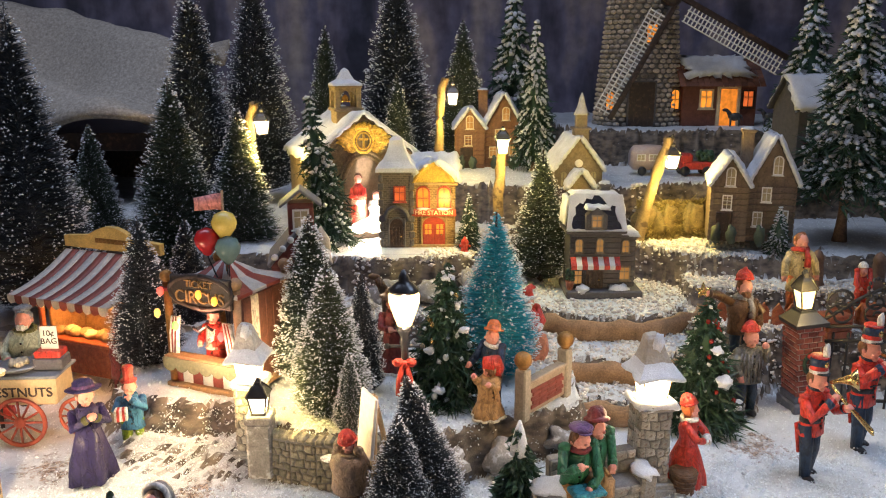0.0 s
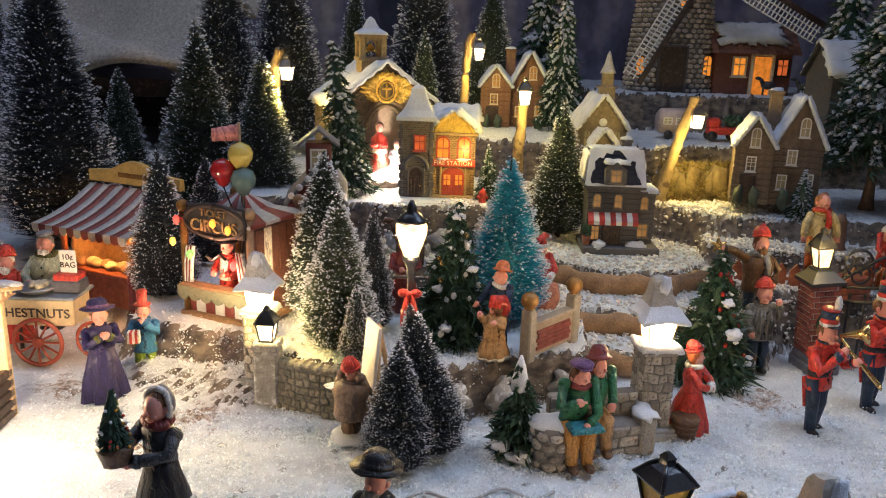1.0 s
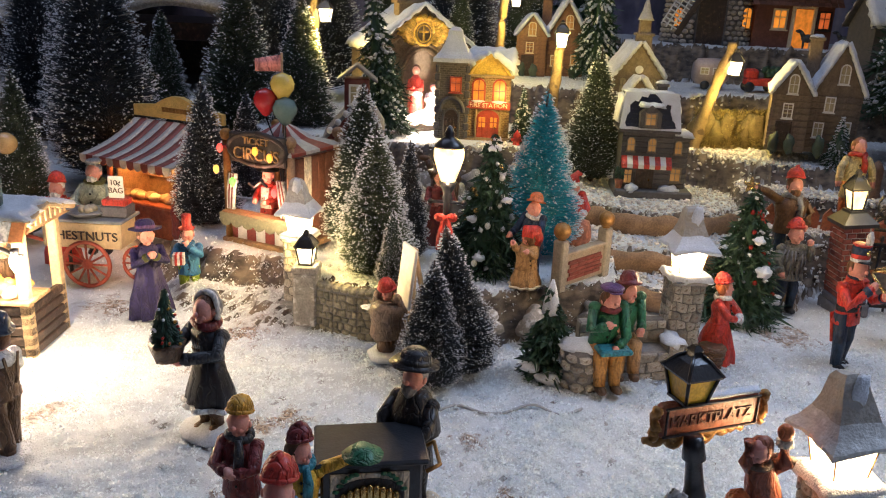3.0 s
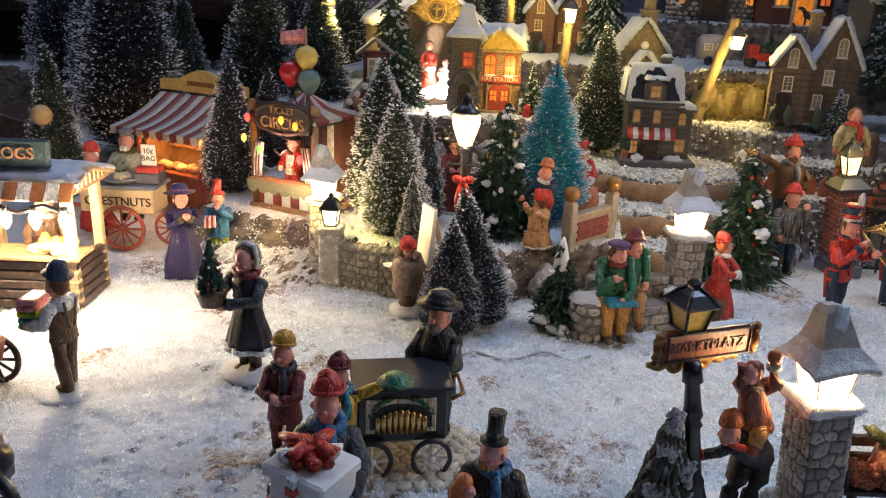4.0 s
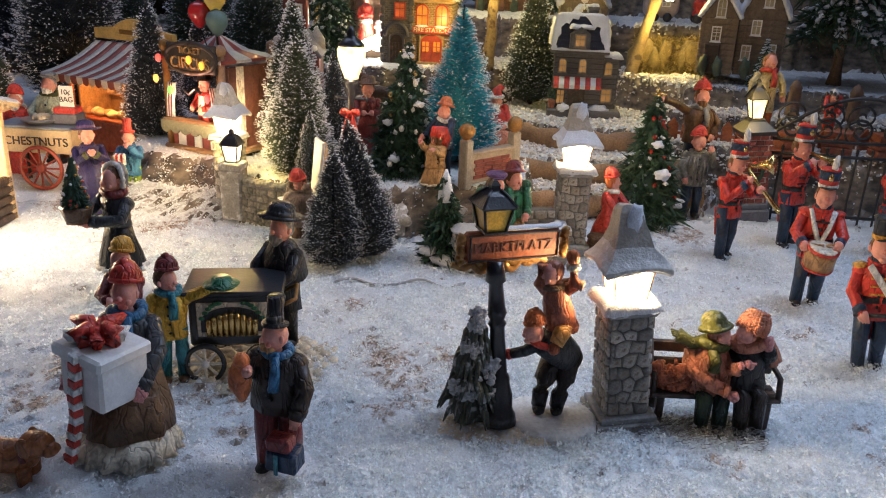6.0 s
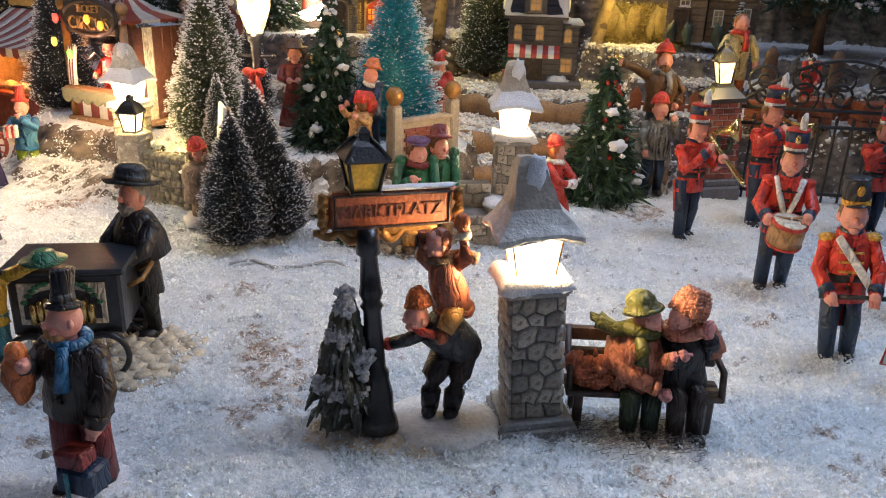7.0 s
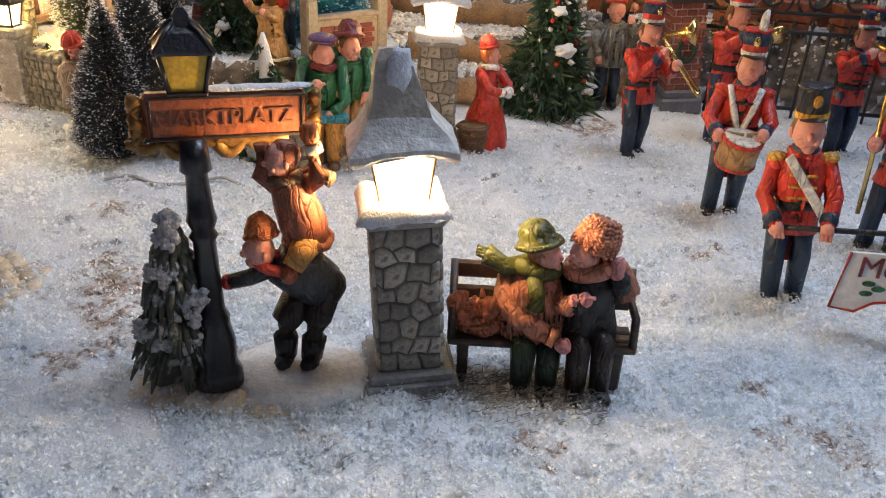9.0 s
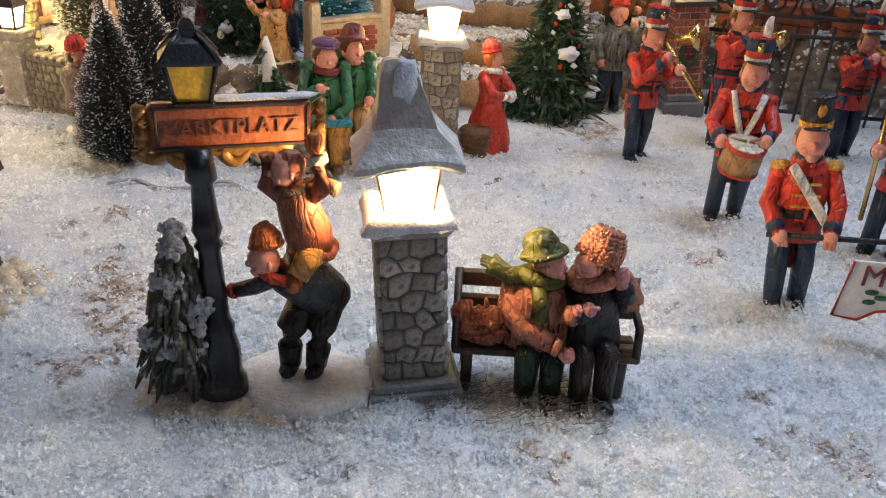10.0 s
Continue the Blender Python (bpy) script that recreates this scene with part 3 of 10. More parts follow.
def build_grains():
    rng = np.random.default_rng(11)

    def spots(n, x0, x1, y0, y1, lo, hi, keep=None):
        x, y = rng.uniform(x0, x1, n), rng.uniform(y0, y1, n)
        if keep is not None:
            ok = keep(x, y)
            x, y = x[ok], y[ok]
        s = rng.uniform(lo, hi, len(x)) * rng.uniform(0.5, 1, len(x))
        return np.stack([x, y, height(x, y) + s * 0.3], 1), s

    def clumped(x, y):
        return np.sin(x * 0.8 + 2 * np.sin(y * 0.33)) + np.sin(y * 0.9 + 1.7 * np.sin(x * 0.41)) > rng.uniform(-2.2, 1.2, len(x))

    def covered(x, y):
        drift = 0.5 + 0.25 * np.sin(x * 0.8 + 2 * np.sin(y * 0.33)) + 0.25 * np.sin(y * 0.9 + 1.7 * np.sin(x * 0.41)) * np.sin(2.9 * x + 2.1 * y)
        clot = np.clip(0.5 + np.sin(2.6 * x + 2.2 * np.sin(1.7 * y)) * np.sin(2.9 * y + 2.0 * np.sin(2.1 * x + 1)), 0, 1)
        return rng.uniform(0, 1, len(x)) < (0.2 + 0.8 * drift) * (0.3 + 0.7 * clot) * (1 - 1.35 * bare(x, y))

    # loose thin flakes, each folded once, lying at all angles in a fluffy layer
    sets = []
    for n, x0, x1, y0, y1, lo, hi, deep in ((190000, 1, 33, 12, 34, 0.03, 0.105, 0.34), (170000, -24, 33, 14, 46, 0.045, 0.115, 0.25), (40000, -32, 40, 30, 62, 0.06, 0.14, 0.2), (17000, -14, 33, 12, 44, 0.09, 0.19, 0.28)):
        x, y = rng.uniform(x0, x1, n), rng.uniform(y0, y1, n)
        ok = covered(x, y)
        x, y = x[ok], y[ok]
        lump = 0.35 + 0.65 * np.clip(np.sin(3.7 * x + 2 * np.sin(2.3 * y)) * np.sin(4.1 * y + 1.6 * np.sin(2.9 * x)) + 0.4, 0, 1)
        s = rng.uniform(lo, hi, len(x))
        sets.append((np.stack([x, y, height(x, y) + deep * lump * rng.uniform(0, 1, len(x)) ** 1.6], 1), s))
    # fluffy clots where the flakes cling together
    for clots, x0, x1, y0, y1, each, wide in ((5200, 1, 33, 11, 34, 18, 0.15), (4200, -24, 36, 13, 46, 14, 0.19)):
        cx, cy = rng.uniform(x0, x1, clots), rng.uniform(y0, y1, clots)
        ok = covered(cx, cy) & (rng.uniform(0, 1, clots) > 1.6 * bare(cx, cy))
        cx, cy = np.repeat(cx[ok], each), np.repeat(cy[ok], each)
        size_ = np.repeat(rng.uniform(0.5, 1.3, int(ok.sum())), each) * wide
        x, y = cx + size_ * rng.normal(0, 1, len(cx)), cy + size_ * rng.normal(0, 1, len(cx))
        lift = size_ * np.abs(rng.normal(0, 0.8, len(cx))) * np.exp(-((x - cx) ** 2 + (y - cy) ** 2) / (2 * size_ ** 2))
        sets.append((np.stack([x, y, height(x, y) + 0.06 + lift], 1), rng.uniform(0.035, 0.10, len(cx))))
    pts, size = np.concatenate([q[0] for q in sets]), np.concatenate([q[1] for q in sets])
    n = len(pts)
    e1 = rng.normal(size=(n, 3))
    e1 /= np.linalg.norm(e1, axis=1)[:, None]
    e2 = np.cross(e1, rng.normal(size=(n, 3)))
    e2 /= np.linalg.norm(e2, axis=1)[:, None]
    e3 = np.cross(e1, e2)
    k = rng.uniform(0.5, 1.2, (n, 4, 1)) * size[:, None, None]
    lift = (rng.uniform(-0.5, 0.5, (n, 1)) * size[:, None]) * e3
    v = np.stack([pts - k[:, 0] * e1, pts + k[:, 1] * e2 * 0.7 + lift, pts + k[:, 2] * e1, pts - k[:, 3] * e2 * 0.7 + lift], 1).reshape(-1, 3) * CM
    f = (np.array([(0, 2, 1), (0, 3, 2)])[None] + 4 * np.arange(n)[:, None, None]).reshape(-1, 3)
    tagged(new("snow_flakes", fast_mesh(v, f, GRAIN, "snow_flakes")), "loose fluffy flakes of artificial snow", "snow", kind="stuff")

    a = spots(26000, -4, 36, 9, 40, 0.015, 0.06, covered)
    g = spots(3000, -16, 36, 9, 45, 0.05, 0.13, covered)
    b = spots(16000, -30, 40, 12, 60, 0.04, 0.12, covered)
    c = spots(9000, -40, 45, 55, 95, 0.06, 0.16)
    pts, sizes = np.concatenate([a[0], b[0], c[0], g[0]]), np.concatenate([a[1], b[1], c[1], g[1]])
    ob = new("snow_grains", scatter_mesh(pts, sizes, GRAIN, "snow_grains", 0.5, 1))
    tagged(ob, "loose glittering grains of artificial snow", "snow", kind="stuff")
    near_shop = lambda x, y: (np.hypot(x - 12.6, y - 64.5) < 14.6) & ((np.abs(x - 13.2) > 3.2) | (y < 63) | (y > 69))  # noqa: E731
    d = spots(8000, -2, 28, 49, 79, 0.14, 0.32, near_shop)
    e = spots(2600, 20, 40, 55, 64, 0.14, 0.3)
    k = spots(1500, 19, 28, 69, 79, 0.18, 0.42)
    f = spots(2600, -9, 8, 53, 64, 0.14, 0.3)
    ob = new("gravel", scatter_mesh(np.concatenate([d[0], e[0], f[0], k[0]]), np.concatenate([d[1], e[1], f[1], k[1]]), PEBBLE, "gravel", 0.75, 2))
    tagged(ob, "pale coarse gravel strewn on the terraces", "gravel", kind="stuff")


build_grains()

# ---- trees ----
def blades(root, tip, width, rng):
    """Triangles from arrays of roots to tips."""
    d = tip - root
    side = np.cross(d, rng.normal(size=d.shape))
    side *= (width / np.maximum(np.linalg.norm(side, axis=1), 1e-6))[:, None]
    v = np.stack([root - side, root + side, tip], 1).reshape(-1, 3)
    return v, np.arange(len(v)).reshape(-1, 3)


def speck(p, size, rng):
    """Small four-sided specks of flock at points."""
    base = np.array([(1, 0, -0.5), (-0.5, 0.87, -0.5), (-0.5, -0.87, -0.5), (0, 0, 0.9)])
    v = p[:, None] + base[None] * rng.uniform(0.6, 1.2, (len(p), 4, 1)) * size[:, None, None]
    f = np.array([(0, 1, 3), (1, 2, 3), (2, 0, 3), (0, 2, 1)])[None] + 4 * np.arange(len(p))[:, None, None]
    return v.reshape(-1, 3), f.reshape(-1, 3)


def brush_meshes(h, r, n, flecks, mat, seed, width=0.045, fleck=0.09, stem=1.0, frost=1.0, pitch=None):
    """A bottle-brush tree: bristles round a wire, flecks of snow on their tips."""
    pitch = pitch or 0.34 + 0.004 * h
    rng = np.random.default_rng(seed)

    def cone(m):
        u = 1 - np.sqrt(rng.uniform(0.0, 1, m))
        a = rng.uniform(0, 2 * math.pi, m)
        z = stem + (h - stem) * u
        # the bristles leave the twisted wire in spiral rows
        turn_ = a / (2 * math.pi)
        z = stem + pitch * (np.floor((z - stem) / pitch - turn_) + turn_ + 0.5) + rng.normal(0, 0.34 * pitch, m)
        u = np.clip((z - stem) / (h - stem), 0, 1)
        wave = 1 + 0.07 * np.sin(a * 1.0 + z * 5.2) + 0.06 * np.sin(3 * a + z * 1.3 + seed)
        rad = (r * (1 - u) ** 0.82 * (1 - 0.35 * np.exp(-u * 14)) + 0.16) * wave
        return a, z, rad

    a, z, rad = cone(n)
    rad = rad * rng.uniform(0.72, 1.06, n)
    root = np.stack([0.25 * rad * np.cos(a), 0.25 * rad * np.sin(a), z - 0.10 * rad], 1)
    tip = np.stack([rad * np.cos(a), rad * np.sin(a), z + 0.12 * rad], 1)
    v, f = blades(root, tip, np.full(n, width), rng)
    crown = fast_mesh(v * CM, f, mat, "crown")
    a, z, rad = cone(flecks)
    rad = rad * rng.uniform(0.86, 1.04, flecks)
    p = np.stack([rad * np.cos(a), rad * np.sin(a), z + 0.13 * rad], 1)
    size = fleck * rng.uniform(0.35, 1.0, flecks) ** 1.5 * (1 + 0.5 * (p[:, 2] > h * 0.86)) * frost
    # white-tipped bristles, wide at the tip
    reach = (2.2 * size / np.maximum(rad, 0.2))[:, None]
    v, f = blades(p, p - reach * np.stack([rad * np.cos(a), rad * np.sin(a), 0.3 * rad], 1), 0.8 * size, rng)
    e, g = speck(p[::2], 0.95 * size[::2], rng)
    snow = fast_mesh(np.concatenate([v, e]) * CM, np.concatenate([f, g + len(v)]), FLOCK, "flock")
    b = Build()
    b.tube([(0, 0, 0), (0, 0, h * 0.5), (0, 0, h)], [0.28, 0.2, 0.05])
    wire = mesh_of(b, DARKWOOD, "stem")
    core = Build()
    core.lathe([(r * 0.5, stem + 0.3), (r * 0.42, stem + (h - stem) * 0.3), (0.04, h * 0.93)], n=12)
    return wire, crown, snow, mesh_of(core, mat, "core")


def place_brush(meshes, x, y, z, label, sc=1.0, turn=0.0, group="bottle-brush trees", wide=1.0, lean=(0, 0)):
    t = thing("bottle_brush_tree", x, y, z, label, "tree", 0, group)
    t.matrix_basis = pose(x * CM, y * CM, z * CM, lean[0], lean[1], turn) @ Matrix.Diagonal((sc * wide, sc * wide, sc, 1))
    for name, me in zip(("stem", "crown", "flock", "core"), meshes):
        ob = new(name, me)
        ob.parent = t
        if name == "flock":
            tagged(ob, "white flock on the bristle tips")
    return t


def pine_meshes(h, r, tiers, mat, seed, droop=0.45, snow=0.5, width=0.10, per=24, stem=0.12):
    """A pine with drooping needled branches and snow lying on them."""
    rng = np.random.default_rng(seed)
    roots, tips, lumps, sizes = [], [], [], []
    for i in range(tiers):
        u = (i + 0.4) / tiers
        z0 = h * (stem + (1 - stem) * u)
        reach = r * (1 - u) ** 0.85 + 0.25
        for j in range(max(5, int(11 * (1 - u) + 4))):
            a = rng.uniform(0, 2 * math.pi)
            long = reach * rng.uniform(0.75, 1.1)
            s = np.linspace(0.15, 1, per) + rng.normal(0, 0.02, per)
            c = np.stack([np.cos(a) * long * s, np.sin(a) * long * s, z0 - droop * long * s ** 1.6 + 0.10 * long], 1)
            spread = rng.normal(0, 1, (per, 3)) * 0.16 * reach * (0.5 + s)[:, None] ** 0.5
            away = np.stack([np.cos(a) * np.ones(per), np.sin(a) * np.ones(per), -0.5 * np.ones(per)], 1) * 0.16 * (reach + 0.6)
            roots.append(c)
            tips.append(c + away + spread * 0.9)
            for q in range(rng.poisson(snow * 4)):
                w = rng.uniform(0.35, 1.0)
                lumps.append((np.cos(a) * long * w, np.sin(a) * long * w, z0 - droop * long * w ** 1.6 + 0.17 * long + 0.12))
                sizes.append(rng.uniform(0.12, 0.34) * (0.6 + 0.12 * r))
    root, tip = np.concatenate(roots), np.concatenate(tips)
    v, f = blades(root, tip, np.full(len(root), width), rng)
    crown = fast_mesh(v * CM, f, mat, "crown")
    lumps, sizes = (lumps, sizes) if lumps else ([(0, 0, h * 0.9)], [0.2])
    lum = scatter_mesh(np.array(lumps), np.array(sizes), SNOW, "snow", 0.8, seed)
    b = Build()
    b.tube([(0, 0, 0), (0.05, 0, h * 0.2), (0, 0, h * 0.97)], [0.35 + 0.012 * h, 0.3 + 0.006 * h, 0.05])
    core = Build()
    core.lathe([(r * 0.45, h * (stem + 0.03)), (r * 0.36, h * 0.4), (0.05, h * 0.96)], n=12)
    return mesh_of(b, BARK, "trunk"), crown, lum, mesh_of(core, mat, "core")


def place_pine(meshes, x, y, z, label, sc=1.0, turn=0.0, group="snowy pines", lean=(0, 0), wide=1.0, category="tree"):
    t = thing("pine_tree", x, y, z, label, category, 0, group)
    t.matrix_basis = pose(x * CM, y * CM, z * CM, lean[0], lean[1], turn) @ Matrix.Diagonal((sc * wide, sc * wide, sc, 1))
    for name, me in zip(("trunk", "crown", "snow", "core"), meshes):
        ob = new(name, me)
        ob.parent = t
        if name == "snow":
            tagged(ob, "snow lying on the boughs")
    return t


FAR = "dark flocked bottle-brush fir against the backdrop"
tall = brush_meshes(28, 5.2, 16000, 4600, NEEDLE_BLUE, 1, 0.06, 0.135, 2.0)
mid = brush_meshes(18, 4.3, 12000, 3000, NEEDLE, 2, 0.055, 0.11, 1.2)
place_brush(tall, -35.5, 66, 2.4, FAR, 0.96, 10, wide=1.2)
place_brush(mid, -36, 80, 5.5, FAR, 0.72, 40, wide=1.05)
place_brush(mid, -25.6, 74, 4.6, FAR, 1.03, 80, wide=1.15)
place_brush(mid, -18.8, 72, 5.0, FAR, 0.86, 130, wide=1.15)
place_brush(tall, -27.4, 88, 7.0, FAR, 0.95, 200, wide=1.15)
place_brush(tall, -21.5, 92, 8.2, FAR, 0.97, 250, wide=1.1)
place_brush(mid, -15, 103, 8.3, FAR, 1.15, 300, wide=0.8)
place_brush(tall, -5.6, 98, 8.3, FAR, 1.02, 20, wide=1.15)
place_brush(mid, -5.2, 91, 8.3, FAR, 0.83, 60, wide=0.85)
place_brush(mid, 2.5, 98, 12.0, FAR, 0.97, 10, wide=0.95)
place_brush(tall, -44, 78, 3.0, FAR, 0.95, 120)
place_brush(tall, -52, 84, 4.0, FAR, 1.0, 170)
mid2 = brush_meshes(12, 3.1, 10000, 2600, NEEDLE, 5, 0.045, 0.085, 0.8)
navy = brush_meshes(10, 2.7, 11000, 2800, NEEDLE_BLUE, 6, 0.036, 0.08, 0.5)
place_brush(mid2, 8.8, 68.5, 5.0, "dark green bottle-brush fir beside the small shop", 1.0, 33, wide=1.05)
place_brush(navy, -21.2, 53, 3.0, "navy flocked bottle-brush fir beside the ticket booth", 1.12, 15, wide=0.95)
place_brush(navy, -20.6, 61, 3.6, "navy flocked bottle-brush fir behind the ticket booth", 0.88, 75)
white = brush_meshes(10, 2.6, 17000, 5200, NEEDLE, 8, 0.034, 0.076, 0.4, 1.1, 0.42)
frosted = brush_meshes(10, 2.6, 19000, 5600, NEEDLE_FROST, 18, 0.034, 0.07, 0.4, 1.1, 0.42)
place_brush(white, -9.0, 51, 3.1, "heavily flocked fir on the walled mound", 1.15, 0, "firs on the walled mound", 1.08)
place_brush(frosted, -7.0, 45.2, 3.1, "frosted pale fir lit warm by the lantern", 0.98, 120, "firs on the walled mound", 1.12)
place_brush(navy, -5.3, 48.5, 3.1, "slim dark fir on the walled mound", 0.83, 200, "firs on the walled mound", 0.75)
place_brush(white, -5.5, 42.8, 3.1, "tiny frosted fir at the rim of the wall", 0.5, 250, "firs on the walled mound", 0.9)
dense = brush_meshes(9.6, 2.8, 22000, 4600, NEEDLE_BLUE, 9, 0.03, 0.062, 0.3, 1.0, 0.34)
place_brush(dense, -0.6, 38.1, 0.1, "dark blue-black fir standing in the snow", 0.90, 0, "pair of dark firs", 0.98, (0, -9))
place_brush(dense, -2.35, 36.4, 0.1, "smaller dark blue-black fir standing in the snow", 0.74, 100, "pair of dark firs", 1.08)
teal = brush_meshes(11.6, 2.9, 14000, 4000, NEEDLE_TEAL, 10, 0.04, 0.09, 0.6)
place_brush(teal, 3.6, 51.6, 3.1, "turquoise bottle-brush fir with white tips", 1.0, 0, "", 1.2)
place_brush(mid2, -37.6, 56, 0.4, "green fir behind the clog stall with a ball ornament", 1.15, 44, wide=0.85)

pine_a = pine_meshes(23, 4.0, 34, NEEDLE_PINE, 21, 0.5, 2.6, 0.11, 26, 0.22)
pine_b = pine_meshes(16, 3.2, 26, NEEDLE_PINE, 22, 0.45, 2.4, 0.12, 24, 0.08)
place_pine(pine_a, 37.2, 71.5, 8.0, "tall snow-laden pine with a bare lower trunk", 1.02, 0, wide=1.1)
place_pine(pine_b, 41.6, 91, 12.2, "snow-laden pine behind the tall pine", 1.3, 40)
place_pine(pine_b, 9.3, 104, 12.2, "large snow-laden pine against the backdrop", 1.35, 90)
place_pine(pine_b, 10.5, 90, 12.2, "snow-laden pine behind the small church", 1.05, 160, wide=0.72)
pine_c = pine_meshes(12, 2.3, 26, NEEDLE_PINE, 23, 0.5, 0.45, 0.085, 24, 0.04)
place_pine(pine_c, -10.2, 68.6, 8.3, "leaning decorated pine with a snowy top", 1.12, 0, lean=(0, -6), wide=0.95)
place_pine(pine_c, 2.3, 67.6, 8.3, "small green pine beside the fire station", 0.42, 30, wide=1.1)
pine_d = pine_meshes(12, 2.6, 20, NEEDLE_PINE, 27, 0.5, 2.2, 0.11, 24, 0.04)
place_pine(pine_d, 29.2, 66.3, 8.0, "small snow-covered pine by the houses", 0.36, 70, wide=1.2)
bushy = pine_meshes(10, 3.3, 30, NEEDLE_PINE, 24, 0.35, 0.10, 0.12, 26, 0.03)
place_pine(bushy, 0.2, 47.2, 3.1, "decorated green tree with baubles under the lamp", 0.93, 0, "decorated trees", wide=0.85)
place_pine(bushy, 17.7, 49.7, 0.0, "dense dark green tree hung with berries", 0.93, 60, "decorated trees", wide=0.9)
small = pine_meshes(5.4, 1.7, 14, NEEDLE_PINE, 25, 0.6, 0.0, 0.16, 16, 0.05)
leafy = place_pine(small, 4.1, 38.6, 0.1, "stylised dark green tree with a heavy white snow tip", 1.0, 0, "", wide=0.9)
b = Build()
b.lathe([(0.05, 3.6), (0.55, 3.7), (0.5, 4.3), (0.3, 5.1), (0.08, 5.7)], n=12, fold=0.2)
b.ball((0.9, -0.9, 1.4), (0.6, 0.4, 0.3), rough=0.4), b.ball((-1.0, -0.8, 0.7), (0.7, 0.5, 0.3), rough=0.4), b.ball((0.2, -1.3, 0.3), (0.9, 0.5, 0.35), rough=0.4)
part("snow_cap", b, SNOW, leafy, "thick white snow on the tip and boughs")


def baubles(parent, h, r, n, mats, size, seed):
    rng = np.random.default_rng(seed)
    for i in range(n):
        u, a = rng.uniform(0.08, 0.85), rng.uniform(-math.pi, 0)
        q = r * (1 - u) ** 0.85
        b = Build()
        b.ball((0, 0, 0), size, n=10)
        part("bauble", b, mats[i % len(mats)], parent, "", (q * math.cos(a), q * math.sin(a), h * u))


trees = [o for o in scene.objects if o.name.startswith("pine_tree") and o.get("group") == "decorated trees"]
baubles(trees[1], 10, 3.1, 16, [paint("red_berry", (0.30, 0.03, 0.02), 0.25)], 0.19, 4)
baubles(trees[0], 10, 3.0, 10, [WHITE, BRASS], 0.25, 5)
for tree, spots in ((trees[1], ((-1.6, -1.9, 4.4, 0.75), (1.5, -2.3, 1.6, 0.8), (1.2, -1.3, 5.4, 0.5), (-1.6, -1.2, 6.6, 0.55), (0.6, -0.6, 8.2, 0.5), (1.9, -1.2, 3.1, 0.5))), (trees[0], ((-1.3, -1.6, 4.2, 0.45), (1.4, -1.5, 5.6, 0.45), (-0.6, -2.4, 1.6, 0.5), (0.1, -0.4, 9.0, 0.5)))):
    for i, (x, y, z, s) in enumerate(spots):
        b = Build()
        b.ball((0, 0, 0), (s, s * 0.8, s * 0.5), rough=0.6, seed=i)
        part("snow_lump", b, SNOW, tree, "lump of snow on a bough", (x, y, z))

# ---- backdrop and room ----
def backdrop_material():
    m = bpy.data.materials.new("mountain_print")
    n, l, p = nodes_of(m)
    tc, stretch = n.new("ShaderNodeTexCoord"), n.new("ShaderNodeMapping")
    stretch.inputs["Scale"].default_value = (16.0, 16.0, 6.0)
    big, fine, ramp, tone = n.new("ShaderNodeTexNoise"), n.new("ShaderNodeTexNoise"), n.new("ShaderNodeValToRGB"), n.new("ShaderNodeMix")
    big.inputs["Scale"].default_value, big.inputs["Detail"].default_value = 1.0, 9
    fine.inputs["Scale"].default_value, fine.inputs["Detail"].default_value = 60, 4
    l.new(tc.outputs["Object"], stretch.inputs[0]), l.new(stretch.outputs[0], big.inputs["Vector"]), l.new(tc.outputs["Object"], fine.inputs["Vector"])
    e = ramp.color_ramp.elements
    e[0].position, e[0].color = 0.36, (0.07, 0.065, 0.09, 1)
    e[1].position, e[1].color = 0.68, (0.62, 0.50, 0.44, 1)
    q = e.new(0.52)
    q.color = (0.26, 0.23, 0.32, 1)
    l.new(big.outputs[0], ramp.inputs[0])
    tone.data_type, tone.blend_type = "RGBA", "MULTIPLY"
    tone.inputs[0].default_value = 0.7
    l.new(ramp.outputs[0], tone.inputs[6]), l.new(fine.outputs[0], tone.inputs[7])
    l.new(tone.outputs[2], p.inputs["Base Color"])
    p.inputs["Roughness"].default_value = 0.8
    return m


